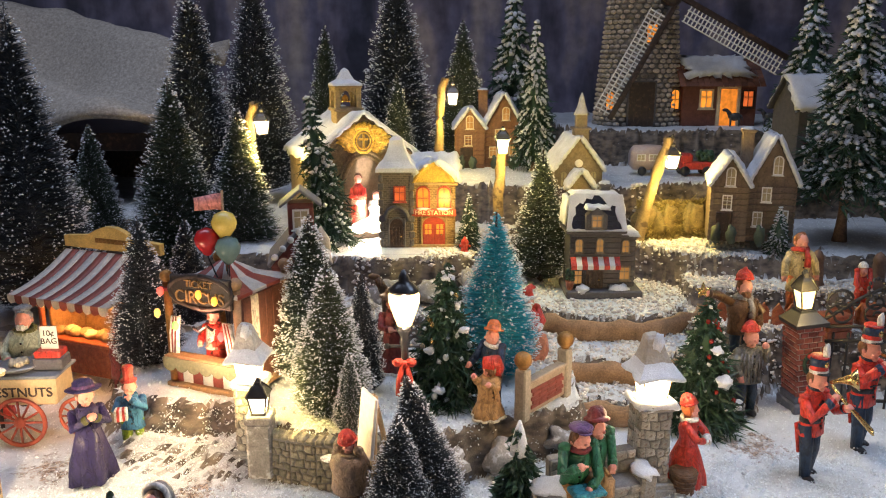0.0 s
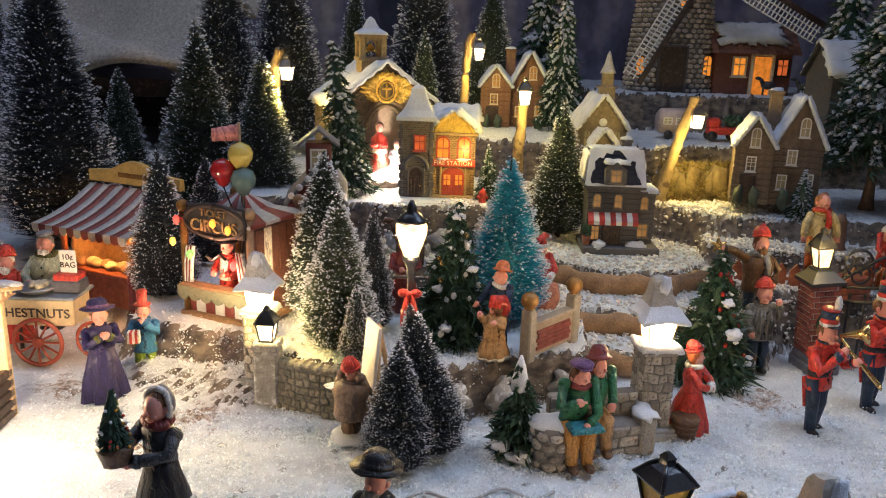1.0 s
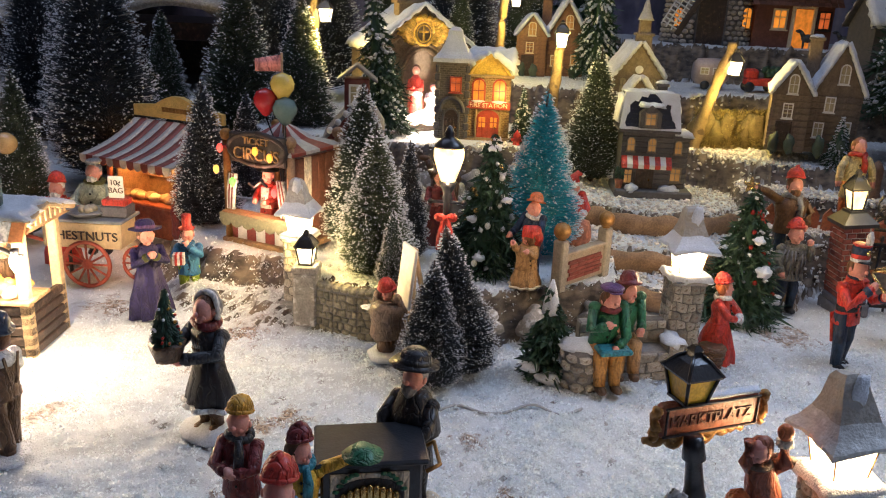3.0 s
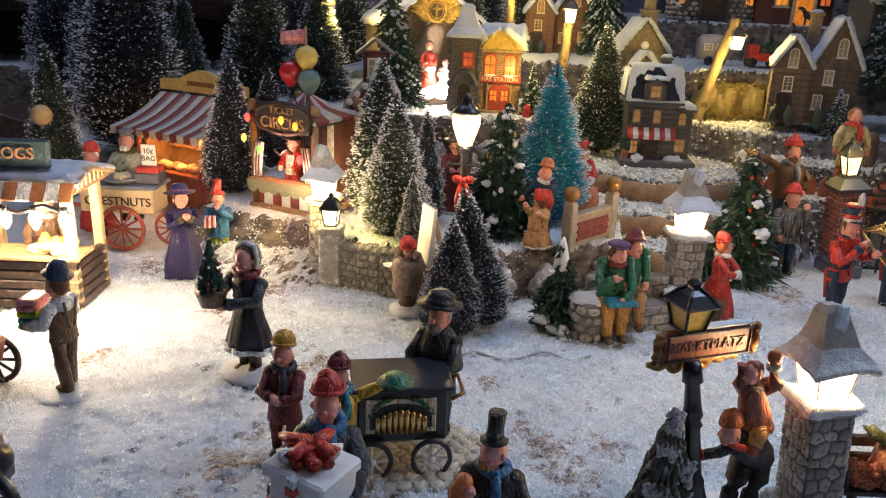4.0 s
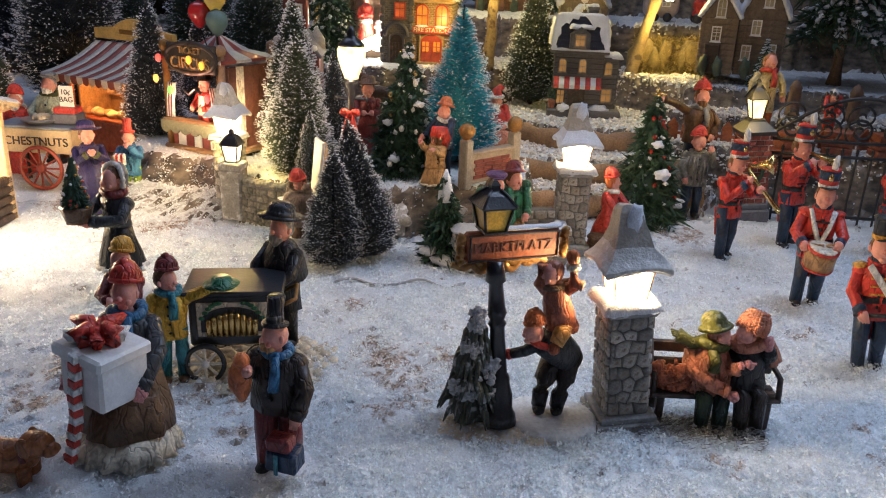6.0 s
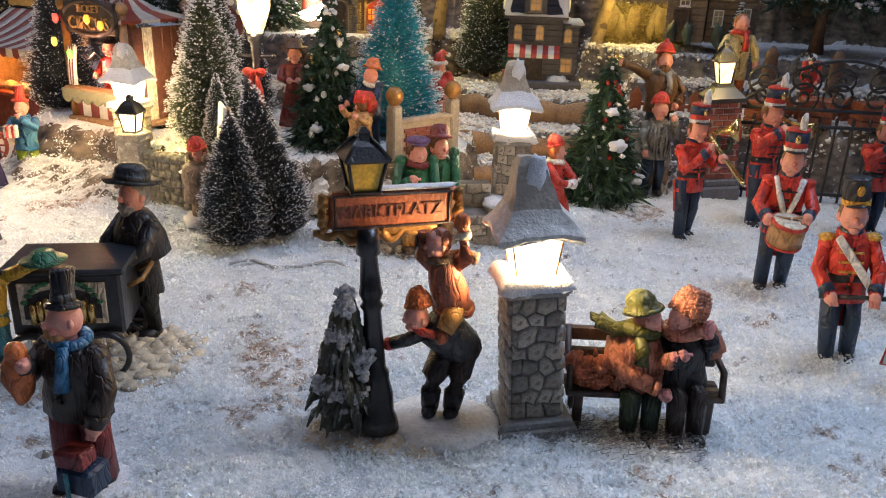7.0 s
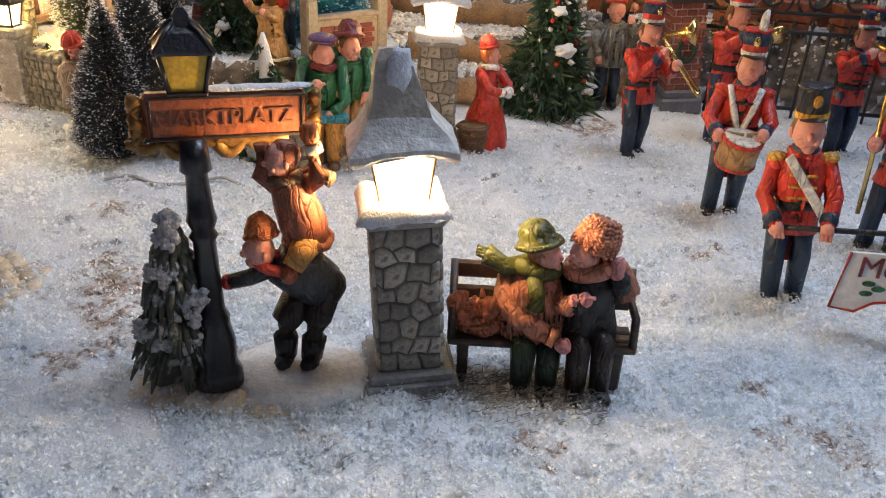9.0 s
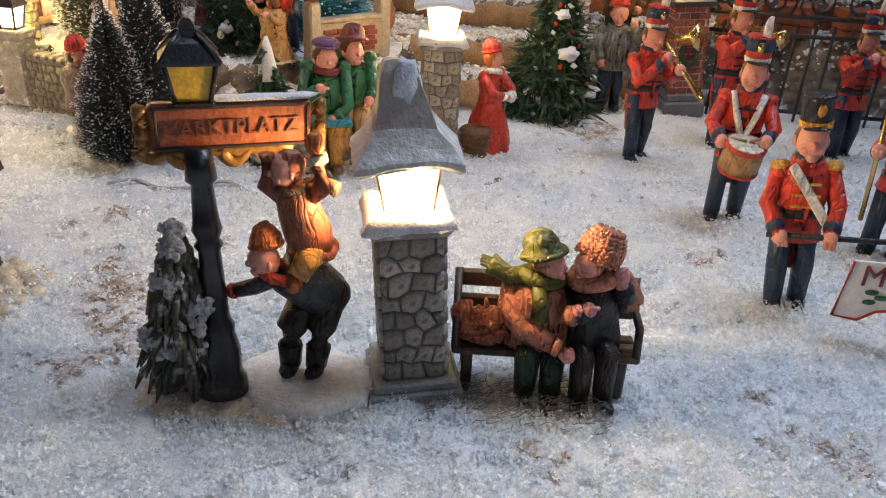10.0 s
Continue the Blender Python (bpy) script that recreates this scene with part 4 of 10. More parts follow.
def build_room():
    b = Build()
    pts = [(-95 + i * 190 / 40) for i in range(41)]
    verts = [(x, 128 - 0.0018 * x * x, z) for z in (-2, 120) for x in pts]
    b.add(verts, [[i, i + 1, 42 + i, 41 + i] for i in range(40)], 0, True)
    me = mesh_of(b, backdrop_material(), "backdrop")
    tagged(new("backdrop", me), "printed cloth of a hazy wooded mountainside", "backdrop", kind="structure")
    dark = paint("dark_cloth", (0.10, 0.09, 0.085), 0.9, vary=0.3)
    for name, c, s in (("wall_west", (-98, 30, 40), (4, 200, 170)), ("wall_east", (98, 30, 40), (4, 200, 170)), ("wall_north", (0, 133, 40), (200, 4, 170))):
        b = Build()
        b.box((0, 0, 0), s)
        tagged(thing(name, *c, "dark cloth side of the display", "wall", kind="structure", b=b, mats=dark))
    b = Build()
    b.box((0, 0, 0), (200, 120, 3))
    thing("ceiling", 0, 72, 126, "dark top of the display niche", "ceiling", kind="structure", b=b, mats=dark)
    b = Build()
    b.box((0, 0, 0), (190, 176, 4))
    thing("display_table", 0, 45, -3.5, "dark wooden display table under the snow", "table", kind="structure", b=b, mats=DARKWOOD)
    # draped white blanket on the high shelf
    b = Build()
    nx, ny = 50, 26
    vs = []
    for j in range(ny + 1):
        for i in range(nx + 1):
            x, u = -90 + i * 60 / nx, j / ny
            y = 88 + 26 * u + 1.5 * math.sin(x * 0.21)
            z = 17.5 + 0.06 * (-x - 45) + 12 * u + 2.3 * math.sin(u * 10 + x * 0.14) + 0.8 * noise.noise(Vector((x * 0.2, y * 0.2, 0)))
            vs.append((x, y, z))
    fs = [[j * (nx + 1) + i, j * (nx + 1) + i + 1, (j + 1) * (nx + 1) + i + 1, (j + 1) * (nx + 1) + i] for j in range(ny) for i in range(nx)]
    b.add(vs, fs, 0, True)
    cloth = thing("snow_blanket", 0, 0, 0, "folded white fleece blanket over the high shelf", "blanket", b=b, mats=paint("fleece", (0.40, 0.35, 0.29), 0.95, vary=0.5, scale=260, bump=1.0, fine=700))
    mod = cloth.modifiers.new("thick", "SOLIDIFY")
    mod.thickness = 0.008
    b = Build()
    b.box((0, 0, 0), (64, 26, 2))
    b.box((0, 10, -8), (60, 2, 14))
    thing("shelf", -60, 103, 15.6, "dark wooden shelf beneath the fleece blanket", "shelf", b=b, mats=DARKWOOD)


build_room()


# ---- building parts ----
def window(parent, x, z, w, h, y, pane, bars=WHITE, arched=False, rz=0, sill=True):
    """A window on a face looking to -y at depth y: frame and muntins, glowing or pale pane."""
    m = pose(0, 0, 0, 0, 0, rz)
    t = min(w, h) * 0.12
    up = w * 0.45 if arched else 0.0

    def outline(e):
        pts = [(-w / 2 - e, -h / 2 - e), (w / 2 + e, -h / 2 - e)]
        if arched:
            pts += [((w / 2 + e) * math.cos(a), h / 2 + (up + e) * math.sin(a)) for a in (math.pi * i / 8 for i in range(9))]
        else:
            pts += [(w / 2 + e, h / 2 + e), (-w / 2 - e, h / 2 + e)]
        return pts

    outer, inner = outline(t), outline(-t * 0.2)
    n = len(outer)
    vs = [(px, y0, pz) for y0 in (-0.08, 0.08) for ring_ in (outer, inner) for px, pz in ring_]
    fs = []
    for i in range(n):
        k = (i + 1) % n
        fs += [[i, k, n + k, n + i], [2 * n + i, 3 * n + i, 3 * n + k, 2 * n + k], [i, 2 * n + i, 2 * n + k, k], [n + i, n + k, 3 * n + k, 3 * n + i]]
    b = Build()
    b.add(vs, fs, 0, False)
    place = m @ pose(x, y, z)
    win = part("window", b, bars, parent, "", place)
    q, c = t * 0.3, h * 0.12
    b = Build()
    b.prism([(-q, -h / 2), (q, -h / 2), (q, c - q), (w / 2, c - q), (w / 2, c + q), (q, c + q), (q, h / 2 + up), (-q, h / 2 + up), (-q, c + q), (-w / 2, c + q), (-w / 2, c - q), (-q, c - q)], -0.03, 0.05)
    part("muntin", b, bars, win)
    if sill:
        b = Build()
        b.box((0, -0.08, -h / 2 - t * 1.3), (w + 4 * t, 0.3, t * 0.8), b=0.02)
        part("sill", b, bars, win)
    p = Build()
    p.box((0, 0.06, 0), (w, 0.06, h), b=0.01)
    if arched:
        p.prism([(w / 2 * math.cos(a), h / 2 + w * 0.45 * math.sin(a)) for a in (math.pi * i / 8 for i in range(9))], 0.03, 0.09)
    part("pane", p, pane, win)
    return win


def gable(parent, w, d, h, rise, wall, roof, snow=True, seed=0, over=0.5, x=0, y=0, ridge_y=True, planks=0, name="wall"):
    """Walls with a gable to the front, two roof slabs and their snow. w across x, d along y."""
    at = pose(x, y, 0, 0, 0, 0 if ridge_y else 90)
    b = Build()
    b.prism([(-w / 2, 0), (w / 2, 0), (w / 2, h), (0, h + rise), (-w / 2, h)], -d / 2, d / 2)
    part(name, b, wall, parent, "", at)
    if planks:
        n = int(h / planks)
        for i in range(n):
            q = Build()
            q.box((0, 0, 0), (w + 0.1, 0.14, planks * 0.86), b=0.05)
            part("plank", q, wall, parent, "", at @ pose(0, -d / 2 - 0.02, planks * (i + 0.5)))
    slope = math.atan2(rise, w / 2)
    long = math.hypot(rise, w / 2) + over
    for s in (-1, 1):
        r = Build()
        r.box((0, 0, 0), (long, d + 2 * over, 0.28), b=0.08)
        mid = pose(s * (w / 4 + over * 0.25), 0, h + rise / 2 - over * 0.25 * math.tan(slope) + 0.1, 0, math.degrees(slope) * s, 0)
        slab = part("roof", r, roof, parent, "", at @ mid)
        if snow:
            q = Build()
            q.snow(long * 1.03, d + 2.2 * over, 0.34, seed=seed + s, cells=(12, 16), rag=0.12)
            part("snow_cover", q, SNOW, slab, "thick snow on the roof", (0, 0, 0.2))
        if not snow:
            continue
        e = Build()
        k = 22
        e.tube([(-long / 2 + long * i / k, -d / 2 - over - 0.03, 0.12 + 0.05 * math.sin(i * 1.9)) for i in range(k + 1)], [0.17 + 0.09 * abs(math.sin(i * 0.9 + seed)) for i in range(k + 1)], n=7)
        part("snow_rim", e, SNOW, slab, "lumpy snow along the gable edge")


def chimney(parent, x, y, z, w, h, mat):
    b = Build()
    b.box((0, 0, h / 2), (w, w, h), b=0.05)
    b.box((0, 0, h), (w * 1.25, w * 1.25, 0.25), b=0.05)
    c = part("chimney", b, mat, parent, "", (x, y, z))
    s = Build()
    s.ball((0, 0, h + 0.15), (w * 0.6, w * 0.6, 0.25), rough=0.3)
    part("snow_cap", s, SNOW, c)


def door(parent, x, z, w, h, y, mat, arched=False, frame_mat=None):
    b = Build()
    poly = [(-w / 2, 0), (w / 2, 0), (w / 2, h * 0.72)] + [(w / 2 * math.cos(a), h * 0.72 + h * 0.28 * math.sin(a)) for a in (math.pi * i / 8 for i in range(1, 8))] + [(-w / 2, h * 0.72)] if arched else [(-w / 2, 0), (w / 2, 0), (w / 2, h), (-w / 2, h)]
    b.prism(poly, -0.1, 0.1)
    for i in range(4):
        b.box((-w / 2 + w * (i + 0.5) / 4, -0.12, h * 0.38), (w * 0.2, 0.08, h * 0.68), b=0.03)
    d = part("door", b, mat, parent, "", (x, y, z))
    k = Build()
    k.ball((w * 0.33, -0.22, h * 0.4), 0.09, n=8)
    part("knob", k, BRASS, d)
    f = Build()
    f.box((-w / 2 - 0.1, 0, h / 2), (0.2, 0.34, h), b=0.04), f.box((w / 2 + 0.1, 0, h / 2), (0.2, 0.34, h), b=0.04)
    if arched:
        f.tube([((w / 2 + 0.1) * math.cos(a), 0, h * 0.72 + h * 0.3 * math.sin(a)) for a in (math.pi * i / 8 for i in range(9))], 0.12, n=6)
    else:
        f.box((0, 0, h + 0.1), (w + 0.4, 0.34, 0.2), b=0.04)
    part("door_frame", f, frame_mat or mat, d)
    return d


TAUPE = paint("taupe_resin", (0.22, 0.175, 0.12), 0.55, vary=0.4, bump=0.5)
DARKROOF = paint("dark_roof", (0.045, 0.045, 0.055), 0.55, vary=0.4, bump=0.5)
CHAPEL = paint("chapel_resin", (0.25, 0.185, 0.105), 0.55, vary=0.5, bump=0.7)
RUBYPANE = glow("ruby_window", (1.0, 0.20, 0.04), 0.5)
GREYSIDE = paint("grey_siding", (0.095, 0.092, 0.095), 0.55, vary=0.35, bump=0.4)


def church():
    t = thing("church", -10.6, 79.3, 8.3, "stone chapel with gilded gable and bright nativity niche", "church", 20)
    gable(t, 10.4, 11, 7.4, 4.0, CHAPEL, DARKROOF, seed=3, over=0.7, x=1.2)
    y = -5.6
    # stepped cornice that follows the gable
    for s in (-1, 1):
        for k in range(3):
            c = Build()
            c.box((0, 0, 0), (6.0 - 0.3 * k, 0.34 - 0.08 * k, 0.22), b=0.05)
            part("cornice", c, CHAPEL, t, "", pose(1.2 + s * (2.75 - 0.08 * k), y - 0.12, 9.15 - 0.42 * k, 0, 37.5 * s, 0))
    arch = [(-1.9, 0), (1.9, 0)] + [(1.9 * math.cos(a) * (1 - 0.1 * math.sin(a)), 3.7 + 2.5 * math.sin(a)) for a in (math.pi * i / 10 for i in range(11))]
    niche = Build()
    niche.prism(arch, -0.06, 0.1)
    part("niche", niche, paint("niche_plaster", (0.36, 0.28, 0.20), 0.6, vary=0.3, bump=0.4), t, "arched niche of brown plaster", (1.2, y, 1.2))
    rim = Build()
    for off, rad in ((2.05, 0.2), (2.5, 0.16)):
        rim.tube([(off, -0.1, 0), (off, -0.1, 3.7)] + [(off * math.cos(a) * (1 - 0.1 * math.sin(a)), -0.1, 3.7 + (off + 0.55) * math.sin(a)) for a in (math.pi * i / 10 for i in range(11))] + [(-off, -0.1, 0)], rad, n=8)
    part("niche_arch", rim, CHAPEL, t, "", (1.2, y, 1.2))
    lamp = Build()
    lamp.ball((0.2, 0, -0.2), (1.6, 0.5, 0.75), rough=0.3, n=14), lamp.ball((-1.2, 0.3, -0.5), (0.9, 0.5, 0.5), rough=0.3, n=12)
    part("lamp_glass", lamp, glow("niche_lamp", (1.0, 0.86, 0.62), 5.0), t, "bright lamp glass at the statues' feet", (1.1, y - 3.3, 1.7))
    orn = Build()
    rng = random.Random(4)
    orn.tube([(1.0 * math.cos(a), 0, 1.0 * math.sin(a)) for a in (2 * math.pi * i / 20 for i in range(21))], 0.15, n=6)
    orn.tube([(0.72 * math.cos(a), 0.02, 0.72 * math.sin(a)) for a in (2 * math.pi * i / 20 for i in range(21))], 0.08, n=6)
    orn.box((0, 0, -0.05), (0.2, 0.24, 1.4)), orn.box((0, 0, 0.15), (0.95, 0.24, 0.2))
    for s in (-1, 1):
        for i in range(13):
            # acanthus leaves fanning out from the medallion
            a = math.radians(-42 + 10.5 * i) if s > 0 else math.radians(222 - 10.5 * i)
            r0, r1 = 1.15, rng.uniform(1.7, 2.1) + 0.9 * max(0.0, 1 - abs(i - 4) / 5)
            p0, p1 = Vector((r0 * math.cos(a), 0, r0 * math.sin(a))), Vector((r1 * math.cos(a + 0.16 * s), -0.05, r1 * math.sin(a + 0.16 * s) * 0.8))
            orn.tube([p0, p0.lerp(p1, 0.5) + Vector((0, -0.18, 0.1)), p1], [0.16, rng.uniform(0.30, 0.42), 0.08], n=6)
    part("gilded_ornament", orn, paint("gilt", (0.78, 0.50, 0.09), 0.35, metal=0.25, vary=0.5, bump=0.5, island=0.3), t, "gilded foliage round a cross", (1.2, y - 0.2, 8.9)).scale = (0.95, 1.0, 1.1)
    bell = Build()
    bell.box((0, 0, 0.2), (3.2, 3.2, 0.5), b=0.08), bell.box((0, 0, -0.8), (2.7, 2.7, 2.0), b=0.08)
    tower = part("bell_tower", bell, CHAPEL, t, "open arched bell turret", (0.3, -2.6, 11.6))
    tower.scale = (0.88, 0.88, 0.72)
    for sx in (-1, 1):
        for sy in (-1, 1):
            q = Build()
            q.box((sx * 1.15, sy * 1.15, 1.7), (0.62, 0.62, 2.8), b=0.08)
            part("turret_post", q, CHAPEL, tower)
    q = Build()
    q.box((0, 0, 3.15), (3.1, 3.1, 0.4), b=0.08)
    part("turret_beam", q, CHAPEL, tower)
    for s in (-1, 1):
        for m in (pose(0, s * 1.2, 0), pose(s * 1.2, 0, 0, 0, 0, 90)):
            q = Build()
            q.m = m
            up = [(0.8 * math.cos(a), 1.9 + 0.8 * math.sin(a)) for a in (math.pi * i / 8 for i in range(9))]
            for (x0, z0), (x1, z1) in zip(up, up[1:]):
                q.prism([(x0, z0), (x0, 3.0), (x1, 3.0), (x1, z1)], -0.2, 0.2)
            part("turret_arch", q, CHAPEL, tower)
    c = Build()
    c.lathe([(2.3, 3.3), (2.2, 3.6), (1.2, 4.1), (0.75, 4.8), (0.5, 5.3), (0.1, 5.6)], n=4, phase=math.pi / 4, smooth=False, fold=0.05)
    part("snow_roof", c, SNOW, tower, "snow-covered turret roof")
    g = Build()
    g.lathe([(0.6, 1.1), (0.5, 1.35), (0.36, 1.8), (0.1, 2.1)], n=10)
    part("bell", g, BRASS, tower)
    st = Build()
    st.box((0.4, y - 1.0, 0.25), (9.5, 2.6, 0.7), b=0.15), st.box((1.2, y - 0.6, 0.85), (5.6, 1.5, 0.6), b=0.12)
    part("step", st, paint("brown_step", (0.15, 0.11, 0.08), 0.7, vary=0.4, bump=0.7), t)
    bulb(-6.2, 70.4, 10.8, 0.30, (1.0, 0.82, 0.56))
    # plain carved group in the niche
    for x, h, m in ((-0.5, 5.0, "red"), (1.2, 3.2, "white")):
        f = Build()
        f.lathe([(0.85, 0), (0.75, h * 0.3), (0.55, h * 0.5), (0.62, h * 0.7), (0.25, h * 0.8)], n=14, fold=0.18)
        f.lathe([(0.62, h * 0.38), (0.7, h * 0.44), (0.6, h * 0.5)], k=2, n=14)
        for s in (-1, 1):
            f.tube([(0.5 * s, 0, h * 0.7), (0.6 * s, -0.45, h * 0.55), (0.1 * s, -0.75, h * 0.58)], [0.24, 0.24, 0.16], 0, n=8)
        f.ball((0, -0.05, h * 0.88), (0.36, 0.36, 0.42), 1, n=10), f.ball((0, 0.16, h * 0.91), (0.42, 0.38, 0.42), 3, n=10)
        thing("nativity_statue", -7.4 + x, 72.2, 9.5, "small robed statue before the bright chapel niche", "statue", group="nativity statues", b=f, mats=[col(m), SKIN, col("white"), col("hair")])


def fire_station():
    t = thing("fire_station", -1.4, 70.0, 8.3, "yellow lit toy fire station with a grey brick tower", "building", 0)
    front = brickwork("ochre_brick", (0.24, 0.155, 0.06), (0.40, 0.30, 0.15))
    b = Build()
    b.box((0.55, 0.6, 2.95), (3.9, 4.6, 5.9), b=0.1)
    part("wall", b, front, t, "ochre brick front, lit by an added bulb before it")
    trim = paint("tan_cornice", (0.36, 0.25, 0.11), 0.5)
    for z, w, dp, th in ((3.0, 3.9, 0.4, 0.16), (5.75, 4.3, 0.6, 0.24), (0.15, 4.2, 0.6, 0.3)):
        cor = Build()
        cor.box((0.6, -1.78, z), (w, dp, th), b=0.05)
        part("cornice", cor, trim, t)
    for i in range(9):
        for x in (-1.15, 2.3):
            q = Build()
            q.box((0, 0, 0), (0.42 if i % 2 else 0.34, 0.24, 0.52), b=0.06)
            part("quoin", q, front, t, "", (x, -1.72, 0.6 + 0.58 * i))
    gf = Build()
    gf.prism([(-1.75, 0), (1.75, 0), (1.1, 1.0), (0, 1.7), (-1.1, 1.0)], -0.2, 0.2)
    gf.tube([(-1.8, -0.2, 0), (-1.15, -0.25, 1.02), (0, -0.25, 1.75), (1.15, -0.25, 1.02), (1.8, -0.2, 0)], 0.16, n=7)
    part("pediment", gf, paint("yellow_plaster", (0.58, 0.40, 0.07), 0.5, vary=0.4, bump=0.7), t, "moulded yellow gable", (0.55, -1.7, 5.85))
    rf = Build()
    rf.add([(x, y, z) for x in (-1.35, 2.55) for y, z in ((-1.5, 5.8), (2.9, 5.8), (2.9, 7.5))], [[0, 1, 2], [5, 4, 3], [0, 2, 5, 3], [0, 3, 4, 1], [1, 4, 5, 2]], 0, False)
    part("roof", rf, DARKROOF, t)
    s = Build()
    s.snow(4.6, 4.9, 0.5, seed=4, cells=(16, 14))
    part("snow_cover", s, SNOW, t, "snow on the pitched roof", pose(0.7, 0.9, 6.95, 22, 0, 0))
    for k in (-1, 1):
        s = Build()
        s.snow(2.5, 2.4, 0.42, seed=5 + k, cells=(12, 9), rag=0.3)
        part("snow_rim", s, SNOW, t, "thick snow on the little gable", pose(0.55 + k * 1.05, -0.9, 7.1, 0, 36 * k, 0))
    tw = Build()
    tw.box((-2.7, -0.4, 3.5), (2.9, 3.4, 7.0), b=0.12)
    tower = part("tower", tw, brickwork("grey_brick", (0.12, 0.105, 0.085), (0.20, 0.175, 0.14), 130.0), t, "grey brick stair tower")
    for i in range(9):
        for x in (-4.05, -1.35):
            q = Build()
            q.box((0, 0, 0), (0.5 if i % 2 else 0.36, 0.24, 0.6), b=0.06)
            part("quoin", q, GREYSIDE, tower, "", (x, -2.06, 0.5 + 0.72 * i))
    cap = Build()
    cap.lathe([(2.55, 6.8), (2.5, 7.15), (1.75, 7.7), (1.25, 8.4), (0.95, 9.0), (0.85, 9.5), (0.5, 9.75), (0.05, 9.8)], (-2.7, -0.4, 0), n=4, phase=math.pi / 4, smooth=False)
    part("tower_roof", cap, SNOW, tower, "bell-shaped snow-covered roof")
    red = paint("red_joinery", (0.40, 0.06, 0.03), 0.4)
    window(tower, -2.4, 4.9, 0.85, 1.2, -2.15, RUBYPANE, red)
    door(tower, -2.7, 0.1, 1.2, 2.6, -2.12, DARKWOOD, True, GREYSIDE)
    ring_ = Build()
    ring_.tube([(1.05 * math.cos(a), 0, 1.9 + 1.25 * math.sin(a)) for a in (math.pi * i / 10 for i in range(11))], 0.2, n=7)
    part("door_arch", ring_, GREYSIDE, tower, "", (-2.7, -2.15, 0.6))
    for x in (-0.35, 1.5):
        window(t, x, 4.3, 1.0, 1.35, -1.78, AMBER, red, True)
        s = Build()
        s.ball((0, 0, 0), (0.6, 0.2, 0.14), rough=0.4, seed=int(x * 3))
        part("sill_snow", s, SNOW, t, "", (x, -2.0, 3.52))
    dd = door(t, 0.6, 0.2, 2.0, 2.6, -1.8, red, True, trim)
    for x in (-0.52, 0.52):
        p = Build()
        p.box((x, -0.22, 1.5), (0.6, 0.06, 0.9), b=0.02)
        part("pane", p, AMBER, dd)
        p = Build()
        p.box((x, -0.26, 1.5), (0.08, 0.05, 0.95), b=0.01), p.box((x, -0.26, 1.5), (0.66, 0.05, 0.08), b=0.01)
        part("muntin", p, red, dd)
    sg = Build()
    sg.box((0, 0, 0), (3.9, 0.16, 0.66), b=0.04)
    sign = part("sign", sg, red, t, "red sign board", (0.6, -2.05, 3.2))
    lettering("lettering", "FIRE STATION", 0.54, pose(0, -0.1, 0, 90), paint("sign_letters", (0.80, 0.62, 0.42), 0.5), sign)
    p = Build()
    p.box((-0.6, -1.2, -0.3), (9, 7.0, 0.7), b=0.25)
    part("base", p, SNOW, t)
    # unseen bulb added before the front, in place of its inner yellow glow
    bulb(0.2, 66.0, 12.4, 0.05, (1.0, 0.66, 0.16))
    h = Build()
    h.lathe([(0.42, 0), (0.4, 0.15), (0.32, 0.2), (0.3, 0.8), (0.38, 0.85), (0.3, 1.1), (0.12, 1.3), (0.05, 1.45)], n=10)
    for w in (-1, 1):
        h.tube([(0.2 * w, 0, 0.6), (0.5 * w, 0, 0.6)], 0.14, n=8)
    thing("hydrant", 1.9, 66.6, 8.2, "small red hydrant in front of the station", "hydrant", b=h, mats=col("red"))


